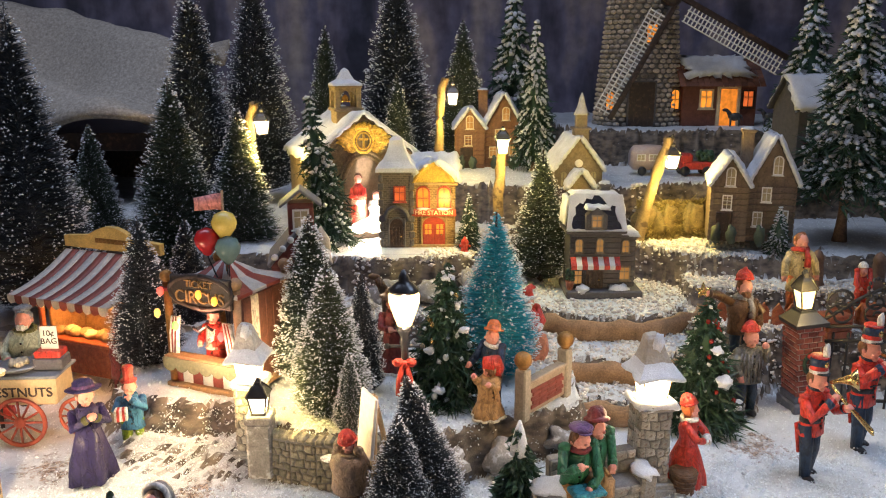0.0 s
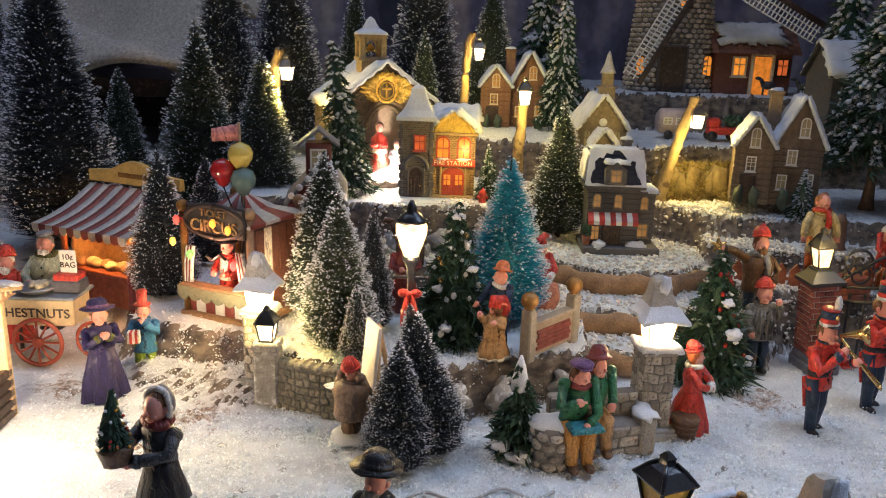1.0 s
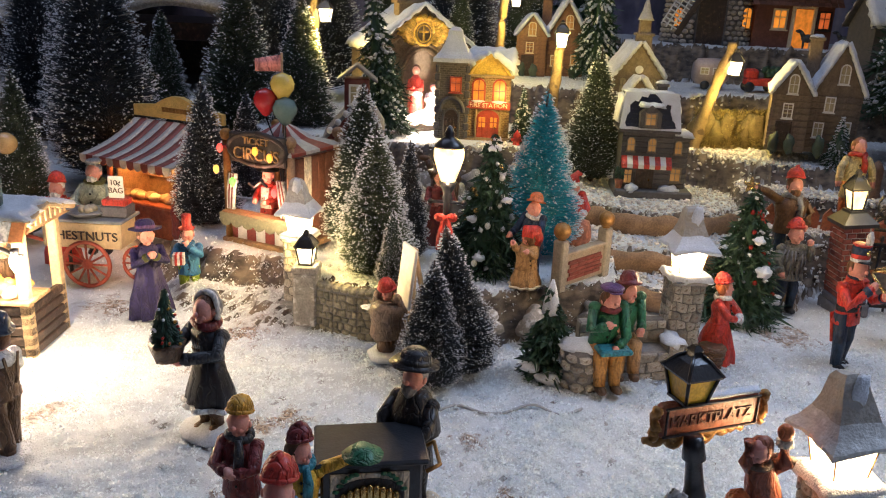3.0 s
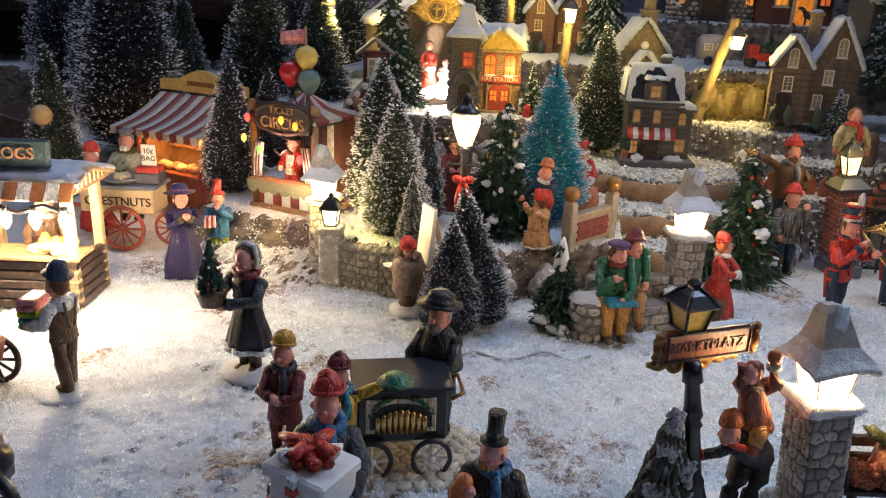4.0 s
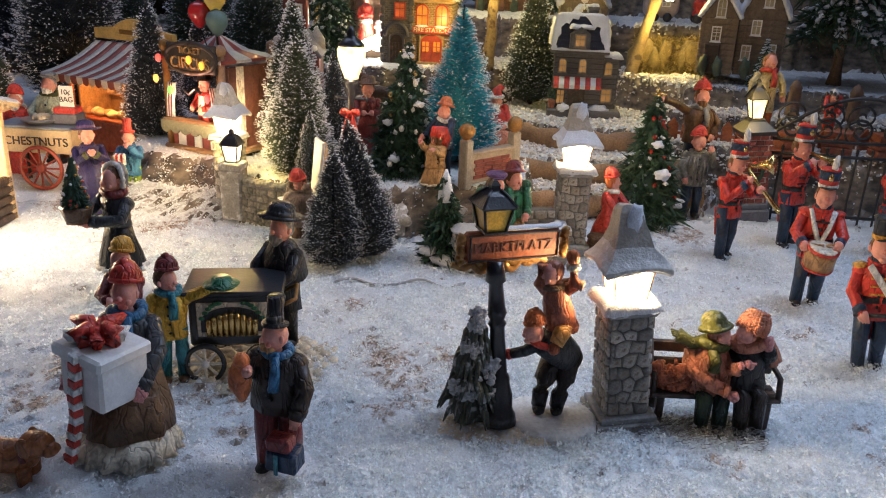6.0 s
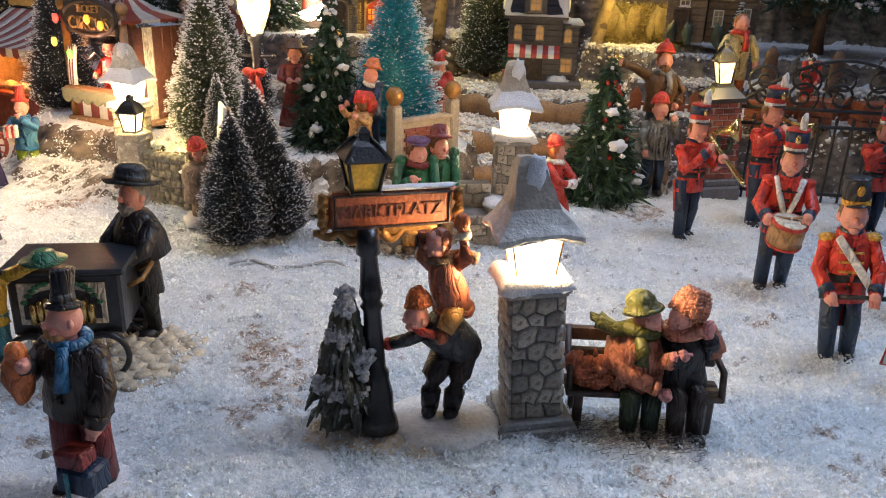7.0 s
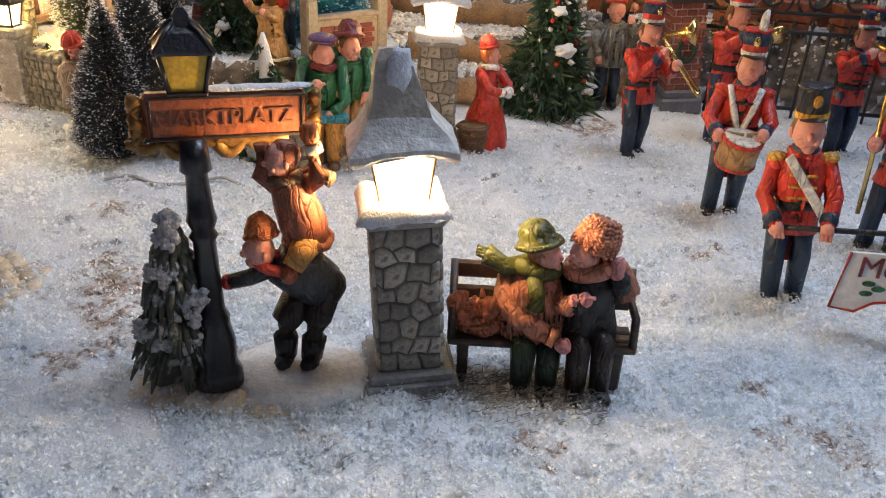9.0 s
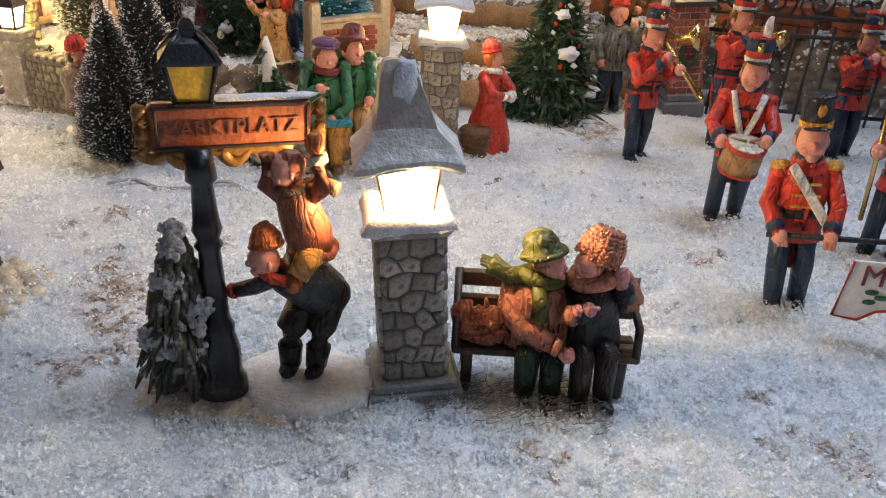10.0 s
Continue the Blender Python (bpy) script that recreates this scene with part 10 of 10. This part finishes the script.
def chestnut_cart():
    t = thing("chestnut_cart", -27.4, 48.4, 0.15, "cream chestnut cart with red spoked wheels", "cart", 2)
    b = Build()
    b.box((-0.6, 0, 3.6), (5.6, 2.6, 1.9), b=0.12)
    body = part("body", b, paint("cart_cream", (0.62, 0.47, 0.27), 0.5, vary=0.2), t)
    lettering("lettering", "CHESTNUTS", 0.9, pose(-0.5, -1.34, 3.55, 90), DARKWOOD, body, 0.04)
    b = Build()
    b.box((-0.6, 0, 4.65), (6.1, 3.1, 0.22), b=0.07)
    part("top", b, paint("blue_grey_top", (0.20, 0.22, 0.25), 0.5, vary=0.3), t)
    p = Build()
    p.lathe([(0.9, 0), (1.35, 0.3), (1.4, 0.36), (0.9, 0.3)], n=20)
    pan = part("pan", p, paint("pewter", (0.35, 0.35, 0.36), 0.35, metal=0.6), t, "round pewter pan", (-0.5, -0.3, 4.8))
    for i in range(12):
        q = Build()
        q.ball((0, 0, 0), 0.22, n=7)
        part("chestnut", q, CREAM, pan, "", (0.6 * math.cos(i * 2.4) * (i / 12) ** 0.5, 0.6 * math.sin(i * 2.4) * (i / 12) ** 0.5, 0.45))
    b = Build()
    b.box((0, 0, 0.4), (1.9, 1.5, 0.8), b=0.1)
    bx = part("box", b, paint("slate_box", (0.10, 0.10, 0.12), 0.5), t, "dark box with a red lid", (1.5, 0.1, 4.8))
    b = Build()
    b.box((0, 0, 1.0), (1.7, 1.3, 0.5), b=0.1)
    part("lid", b, col("red"), bx)
    b = Build()
    b.box((0, 0, 2.0), (1.1, 0.12, 1.6), b=0.1)
    card = part("price_card", b, WHITE, bx, "white price card")
    lettering("lettering", "10\u00a2\nBAG", 0.55, pose(0, -0.09, 2.05, 90), DARKWOOD, card, 0.02)
    rw = paint("wheel_red", (0.36, 0.075, 0.04), 0.45, vary=0.3)
    wheel(t, (-0.2, -1.6, 1.6), 1.6, rw, rw, 12, 0.15), wheel(t, (3.0, -0.2, 1.35), 1.25, rw, rw, 12, 0.13)
    for y in (-1.1, 1.1):
        b = Build()
        b.tube([(-3.2, y, 3.0), (-4.6, y, 3.3)], 0.13, n=6)
        part("handle", b, rw, t)
    for x in (-2.8, 2.8):
        b = Build()
        b.tube([(x, 1.0, 2.7), (x, 1.0, 0)], 0.15, n=6)
        part("leg", b, DARKWOOD, t)


chestnut_cart()


def clog_stall():
    t = thing("clog_stall", -28.3, 37.4, 0, "clog stall with striped awning, snowy roof and lit string bulbs", "stall", 5)
    # local x runs along the open front, which looks to -y
    for x in (-3.2, 3.2):
        for y in (-1.9, 1.9):
            b = Build()
            b.box((x, y, 3.9), (0.6, 0.6, 7.8), b=0.08)
            part("post", b, PALEWOOD, t, "pale notched corner post")
    for i in range(5):
        b = Build()
        b.box((0, -2.0, 0.45 + 0.62 * i), (7.0, 0.4, 0.56), b=0.08)
        part("plank", b, DARKWOOD, t)
        b = Build()
        b.box((3.3, 0, 0.45 + 0.62 * i), (0.4, 4.2, 0.56), b=0.08)
        part("plank", b, DARKWOOD, t)
    for i in range(5):
        b = Build()
        b.box((0, -2.5 + 0.5 * i, 3.55), (7.6, 0.46, 0.24), b=0.05)
        part("counter_board", b, WOOD, t, "worn wooden counter board")
    for s in (-1, 1):
        b = Build()
        deep, mid = (3.5, 1.5) if s > 0 else (2.5, -1.0)
        b.box((0, 0, 0), (8.2, deep, 0.3), b=0.08)
        r = part("roof", b, PALEWOOD, t, "", pose(0, mid, 8.1 + (0.15 if s < 0 else 0), -s * 15, 0, 0))
        q = Build()
        q.snow(8.2, deep - 0.1, 0.3, seed=50 + s, cells=(22, 10), rag=0.15)
        part("snow_cover", q, SNOW, r, "thin bluish snow on the roof", (0, 0, 0.2))
    for s in (-1, 1):
        g = Build()
        g.prism([(-2.6, 7.5), (2.6, 7.5), (0, 8.4)], -0.1, 0.1, m=pose(s * 3.9, 0, 0, 0, 0, 90))
        part("gable", g, WOOD, t, "ribbed wooden gable end")
        for i in range(8):
            q = Build()
            q.box((s * 4.02, -2.0 + 0.56 * i, 7.7 + 0.35 * (1 - abs(-2.0 + 0.56 * i) / 2.6)), (0.12, 0.16, 0.7 * (1 - abs(-2.0 + 0.56 * i) / 2.8)), b=0.03)
            part("gable_rib", q, PALEWOOD, t)
    for i in range(10):
        q = Build()
        q.box((-3.6 + 0.8 * i, -2.62, 7.62), (0.8, 0.14, 1.15), b=0.05, rx=-34)
        part("valance", q, [col("white"), paint("valance_orange", (0.42, 0.17, 0.06), 0.55)][i % 2], t)
    sb = Build()
    sb.box((0, 0, 0), (4.6, 0.5, 1.7), b=0.25)
    sign = part("sign_board", sb, paint("blue_green_board", (0.05, 0.09, 0.10), 0.5, vary=0.4, bump=0.5, wear=(0.10, 0.17, 0.20)), t, "dark blue-green sign board", pose(0.0, -1.3, 9.55, -6, 0, 0))
    lettering("lettering", "CLOGS", 0.95, pose(0, -0.28, 0, 90), paint("clog_letters", (0.42, 0.22, 0.12), 0.5), sign, 0.08)
    cord = Build()
    cord.tube([(-4 + 0.5 * i, -3.1, 6.75 + 0.25 * math.sin(i * 1.1)) for i in range(17)], 0.13, n=6)
    part("light_cord", cord, BLACK, t, "black cord of the light string")
    for i in range(5):
        x = -3.2 + 1.7 * i
        q = Build()
        q.lathe([(0.1, -1.05), (0.3, -0.7), (0.34, -0.3), (0.22, 0.0)], n=12)
        bl = part("lamp_bulb", q, LAMPGLASS, t, "glowing white bulb", (x, -3.1, 6.6))
        bl.visible_shadow = False
        q = Build()
        q.lathe([(0.2, -0.05), (0.24, 0.3), (0.1, 0.35)], n=10)
        part("socket", q, BLACK, t, "", (x, -3.1, 6.6))
    for i in range(6):
        q = Build()
        q.ball((0, 0, 0.2), (0.75, 0.42, 0.36), n=12), q.ball((0.55, 0, 0.42), (0.25, 0.25, 0.22), n=8)
        part("clog", q, [CREAM, paint("clog_yellow", (0.66, 0.45, 0.10), 0.4)][i % 2], t, "", pose(1.3 + 0.62 * (i % 3), -1.9 + 0.8 * (i // 3), 3.75 + 0.2 * (i % 2), 0, 0, 40 * i))
    q = Build()
    q.tube([(-2.6, -1.6, 6.6), (-2.55, -1.6, 5.4), (-2.3, -1.5, 4.4)], 0.14, n=7)
    part("hanging_sock", q, DARKWOOD, t)
    # bulbs along the front and the corner
    bulb(-23.2, 33.8, 5.8, 0.48, (1.0, 0.78, 0.46), 0.5), bulb(-26.4, 33.7, 5.8, 0.22, (1.0, 0.76, 0.44), 0.5), bulb(-30.4, 33.5, 5.8, 0.15, (1.0, 0.76, 0.44), 0.5)


clog_stall()


def circus_booth():
    t = thing("ticket_booth", -14.4, 50.2, 3.5, "red and white circus ticket booth with balloons", "booth", -22)
    red = paint("booth_red", (0.25, 0.045, 0.03), 0.5, vary=0.35)
    b = Build()
    b.box((0, 0, 0.2), (6.2, 6.2, 0.4), b=0.1)
    part("floor", b, WOOD, t)
    for i in range(7):
        q = Build()
        q.box((-2.4 + 0.8 * i, -2.6, 1.15), (0.8, 0.2, 1.7), b=0.04)
        part("front_panel", q, [red, WHITE][i % 2], t)
        q = Build()
        q.box((2.6, -2.4 + 0.8 * i, 3.4), (0.2, 0.8, 6.0), b=0.04)
        part("side_panel", q, col("cream") if i == 2 else paint("booth_brown", (0.13, 0.05, 0.03), 0.5, vary=0.4, bump=0.5), t)
    q = Build()
    q.box((0, -2.8, 2.2), (5.8, 1.0, 0.4), b=0.08)
    part("counter", q, WOOD, t)
    for i in range(6):
        # grey-green cloth scallops over the counter's edge
        q = Build()
        q.prism([(-0.48, 0.1), (0.48, 0.1), (0.48, -0.5), (0.3, -0.72), (0, -0.82), (-0.3, -0.72), (-0.48, -0.5)], -0.06, 0.06)
        part("scallop", q, paint("sage_cloth", (0.25, 0.25, 0.15), 0.6, vary=0.3, bump=0.5), t, "grey-green cloth scallop", (-2.4 + 0.96 * i, -3.4, 2.2))
    for x in (-2.7, 2.7):
        for y in (-2.7, 2.7):
            q = Build()
            q.tube([(x, y, 0), (x, y, 7.2)], 0.26, n=10), q.ball((x, y, 7.6), 0.42, n=12)
            part("post", q, BRONZE if x < 0 else WOOD, t)
    for i in range(4):
        for j in range(4):
            q = Build()
            a0, a1 = math.radians(-45 + 90 * i), math.radians(45 + 90 * i)
            u0, u1 = j / 4, (j + 1) / 4
            p0 = Vector((4.4 * math.cos(a0), 4.4 * math.sin(a0), 6.9)).lerp(Vector((4.4 * math.cos(a1), 4.4 * math.sin(a1), 6.9)), u0)
            p1 = Vector((4.4 * math.cos(a0), 4.4 * math.sin(a0), 6.9)).lerp(Vector((4.4 * math.cos(a1), 4.4 * math.sin(a1), 6.9)), u1)
            top = Vector((0, 0, 8.5))
            m0, m1 = p0.lerp(top, 0.5) - Vector((0, 0, 0.35)), p1.lerp(top, 0.5) - Vector((0, 0, 0.35))
            d = Vector((0, 0, -0.2))
            q.add([p0, p1, m1, m0, top, p0 + d, p1 + d, m1 + d, m0 + d], [[0, 1, 2, 3], [3, 2, 4], [5, 8, 7, 6], [0, 5, 6, 1], [0, 3, 8, 5], [1, 6, 7, 2]], 0, False)
            # roof white is greyed: the low light here is put into its colour
            part("roof_stripe", q, [red, paint("dim_white", (0.46, 0.43, 0.40), 0.55, vary=0.3)][j % 2], t)
    sg = Build()
    sg.box((0, 0, 0), (4.7, 0.3, 2.0), b=0.3)
    for k in (-1, 1):
        sg.tube([(2.4 * k * math.cos(a), -0.1, 1.05 * math.sin(a)) for a in (math.pi * i / 10 - math.pi / 2 for i in range(11))], 0.18, n=6)
    sign = part("sign_board", sg, paint("black_board", (0.03, 0.022, 0.018), 0.5, vary=0.4, bump=0.5), t, "dark carved sign board", (0.35, -3.1, 6.95))
    dull = paint("dull_bronze", (0.30, 0.19, 0.07), 0.5, vary=0.4)
    lettering("lettering", "TICKET", 0.66, pose(0, -0.2, 0.52, 90), dull, sign, 0.06)
    lettering("lettering", "CIRCUS", 1.12, pose(0, -0.2, -0.36, 90), dull, sign, 0.06)
    for x, z, c in ((-2.6, 6.8, (1.0, 0.1, 0.06)), (-3.0, 5.3, (1.0, 0.6, 0.1)), (0.4, 6.9, (1.0, 0.5, 0.05)), (1.6, 6.6, (1.0, 0.5, 0.05)), (-1.6, 4.6, (0.2, 1.0, 0.1)), (1.9, 4.3, (1.0, 0.12, 0.1))):
        q = Build()
        q.lathe([(0.05, -0.34), (0.19, -0.17), (0.2, 0.08), (0.12, 0.24)], n=10)
        part("fairy_bulb", q, glow("bulb_%d%d%d" % tuple(int(9 * a) for a in c), c, 1.6), t, "coloured fairy light", (x, -3.45, z))
    for s in (-1, 1):
        q = Build()
        for i in range(5):
            q.tube([(s * (2.2 - 0.1 * i), -2.9, 5.0), (s * (2.45 - 0.13 * i), -2.95, 3.8), (s * (2.5 - 0.1 * i), -2.9, 2.5)], [0.16, 0.12, 0.15], i % 2, n=6)
        part("curtain", q, [col("white"), red], t, "red and white tied curtain")
    q = Build()
    q.tube([(1.3, -3.4, 4.6), (0.9, -3.5, 4.9), (0.3, -3.5, 4.4), (-0.2, -3.5, 4.7)], 0.1, n=6)
    part("light_cord", q, BLACK, t)
    f = Figure().legs("maroon").body("red", 2.4, 5.2, 1.0).head(5.9).hat("top", "black", 6.2).arm(-1, (-1.1, -0.4, 4.0), (-0.6, -1.1, 3.8), "red").arm(1, (1.1, -0.4, 4.0), (0.5, -1.1, 3.8), "red")
    f.b.lathe([(0.6, 3.2), (0.5, 4.9)], (0, -0.35, 0), f.k("white"), n=12, sy=0.8)
    f.place(-15.0, 48.7, 3.6, -24, 0.82, "ticket seller in a red coat inside the booth")
    bulb(-15.6, 46.4, 8.3, 0.06, (1.0, 0.45, 0.25))
    bt = thing("balloon_bunch", -14.4, 48.8, 9.7, "red, yellow and grey-blue balloons on strings above the booth", "balloons", 0)
    for x, y, z, c in ((-0.7, -0.1, 3.7, "red"), (0.45, 0, 4.75, "yellow"), (0.7, -0.4, 3.2, "balloon_grey")):
        q = Build()
        q.lathe([(0.05, -1.0), (0.3, -0.85), (0.75, -0.2), (0.82, 0.2), (0.6, 0.68), (0.08, 0.9)], n=18)
        m = paint("balloon_grey", (0.12, 0.20, 0.20), 0.25, vary=0.1, bump=0.05) if c == "balloon_grey" else paint("balloon_" + c, {"red": (0.45, 0.02, 0.02), "yellow": (0.62, 0.47, 0.10)}[c], 0.22, vary=0.1, bump=0.05, coat=0.5)
        bl = part("balloon", q, m, bt, "", (x, y, z))
        s = Build()
        s.tube([(0, 0, -1.0), (-x * 0.6 + 0.3, -y, -z + 0.6), (-x + 0.3, -y, -z - 2.4)], 0.05, n=5)
        part("string", s, BLACK, bl)
    q = Build()
    q.tube([(0.35, 0.3, -1.4), (0.35, 0.3, 6.9)], 0.08, n=6)
    part("flag_pole", q, WOOD, bt)
    q = Build()
    vs = []
    for i in range(9):
        u = i / 8
        for zz in (0.55, -0.55):
            for yy in (-0.03, 0.03):
                vs.append((0.3 - 1.7 * u, 0.3 + 0.22 * math.sin(u * 5) + yy, 6.2 + zz * (1 - 0.25 * u) - 0.15 * u))
    fs = []
    for i in range(8):
        a = 4 * i
        fs += [[a, a + 4, a + 6, a + 2], [a + 1, a + 3, a + 7, a + 5], [a, a + 1, a + 5, a + 4], [a + 2, a + 6, a + 7, a + 3]]
    q.add(vs, fs, 0, True)
    part("flag", q, col("pink"), bt, "pink pennant")


circus_booth()


def red_house():
    t = thing("toy_house", -11.0, 58.4, 3.6, "small dark red house with grey roof and white turret window", "house", 10)
    red = paint("house_red", (0.17, 0.04, 0.035), 0.5, vary=0.35)
    gable(t, 4.2, 4.5, 6.4, 2.4, red, paint("grey_roof", (0.16, 0.16, 0.17), 0.6), seed=60, over=0.4, snow=False)
    b = Build()
    b.box((0.2, -0.8, 9.6), (1.9, 1.9, 2.4), b=0.08)
    part("turret", b, red, t)
    r = Build()
    for s in (-1, 1):
        r.box((0.2 + s * 0.75, -0.8, 11.2), (2.0, 2.6, 0.2), b=0.05, ry=s * 38)
    part("turret_roof", r, paint("grey_roof", (0.16, 0.16, 0.17), 0.6), t)
    window(t, 0.2, 9.6, 1.0, 1.3, -1.85, PALEPANE, WHITE)
    for x in (-1.0, 1.0):
        window(t, x, 4.4, 0.8, 1.2, -2.35, PALEPANE, WHITE)
    for i in range(7):
        q = Build()
        q.ball((0, 0, 0), (0.26, 0.12, 0.26), n=8)
        part("trim_bead", q, WHITE, t, "", (-1.8 + 0.6 * i, -2.75, 6.7 + 2.2 * (1 - abs(-1.8 + 0.6 * i) / 2.1)))
    q = Build()
    q.lathe([(0.5, 0), (0.5, 5.0), (0.75, 5.2), (0.7, 6.0), (0.3, 6.6), (0.05, 7.0)], n=12)
    thing("stone_urn", -9.6, 60.0, 5.0, "grey stone column with an onion finial", "column", b=q, mats=SLATE)


red_house()


def handcart():
    t = thing("handcart", -18.5, 17.2, 0, "dark cart with spoked wheels and pale boxes", "cart", -16)
    b = Build()
    b.box((-1.4, 0, 2.2), (3.6, 2.4, 1.9), b=0.15)
    part("body", b, paint("blond_box", (0.45, 0.30, 0.20), 0.5, vary=0.3), t)
    b = Build()
    b.tube([(-2, -0.9, 3.4), (0.2, -0.8, 3.7), (1.6, -0.4, 4.6)], [0.3, 0.3, 0.24], n=9), b.ball((0.3, -0.6, 3.2), (1.1, 0.9, 0.6), rough=0.3), b.ball((-0.8, -0.6, 3.5), (0.7, 0.6, 0.5), rough=0.3), b.ball((0.9, -0.2, 2.6), (1.2, 0.9, 1.0), rough=0.3)
    part("bundle", b, BLACK, t, "dark leather bundle")
    b = Build()
    b.ball((-1.8, -0.7, 3.9), (0.9, 0.8, 0.45), rough=0.3)
    part("sack", b, CREAM, t)
    wheel(t, (1.7, -0.9, 1.6), 1.5, BLACK, BLACK, 12, 0.24), wheel(t, (-1.9, -0.9, 1.6), 1.5, BLACK, BLACK, 12, 0.24)
    t = thing("luggage_cart", -24.6, 25.6, 0, "luggage cart stacked with brown trunks", "cart", 5)
    wheel(t, (0.4, -1.2, 1.3), 1.25, DARKWOOD, DARKWOOD, 10, 0.16), wheel(t, (0.4, 1.2, 1.3), 1.25, DARKWOOD, DARKWOOD, 10, 0.16)
    for x, z, s, m in ((-0.2, 2.4, (3.0, 2.0, 1.4), REDWOOD), (-0.6, 3.9, (2.2, 1.7, 1.5), REDWOOD), (0.9, 3.0, (0.8, 1.4, 1.6), paint("green_case", (0.12, 0.17, 0.13), 0.5))):
        b = Build()
        b.box((0, 0, 0), s, b=0.15), b.box((0, -s[1] / 2, 0), (s[0] * 0.92, 0.16, 0.16), b=0.03)
        part("trunk_case", b, m, t, "", pose(x, 0, z, 0, 14, 0))


handcart()


def misc():
    # ornament ball on the fir behind the clog stall
    q = Build()
    q.ball((0, 0, 0), 0.85, n=16)
    thing("ornament_ball", -36.9, 53.4, 8.6, "amber glass ornament ball hanging on a fir", "ornament", b=q, mats=paint("amber_glass", (0.55, 0.36, 0.15), 0.12, coat=0.6, vary=0.2))
    # dark stall at the far side
    t = thing("wooden_hut", -45.5, 62, 0.0, "unlit dark wooden hut half hidden by firs", "hut", 10)
    gable(t, 6, 5, 6.4, 1.0, DARKWOOD, DARKWOOD, seed=70, snow=False)
    b = Build()
    b.box((0, -3.2, 3.0), (6.4, 1.2, 0.4), b=0.08)
    part("counter", b, REDWOOD, t)
    # power cord on the snow
    q = Build()
    q.tube([(-1.5 + 0.35 * i, 33.2 + 0.5 * math.sin(i * 0.6) + 0.06 * i, 0.18 + 0.05 * math.sin(i)) for i in range(22)], 0.08, n=5)
    thing("cord", 0, 0, 0, "thin pale cord lying in the snow by the firs", "cord", b=q, mats=paint("grey_cord", (0.35, 0.36, 0.36), 0.5))
    # curled fibres of the snow mat, pulled up round the bench
    rng = random.Random(77)
    q = Build()
    for i in range(420):
        x, y = rng.uniform(13.8, 18.8), rng.gauss(20.9, 0.5)
        a, r = rng.uniform(0, 6.28), rng.uniform(0.06, 0.24)
        tilt, z = rng.uniform(0.2, 1.0), rng.uniform(0.12, 0.4)
        q.tube([(x + r * math.cos(a + 0.5 * k), y + r * tilt * math.sin(a + 0.5 * k), z + 0.28 * r * math.sin(k * 0.9 + a) + 0.1) for k in range(8)], 0.011, n=4, cap=False)
    thing("mat_fibres", 0, 0, 0, "curled grey plastic fibres of the snow mat", "fibres", kind="stuff", b=q, mats=paint("grey_fibre", (0.20, 0.19, 0.18), 0.5))


misc()
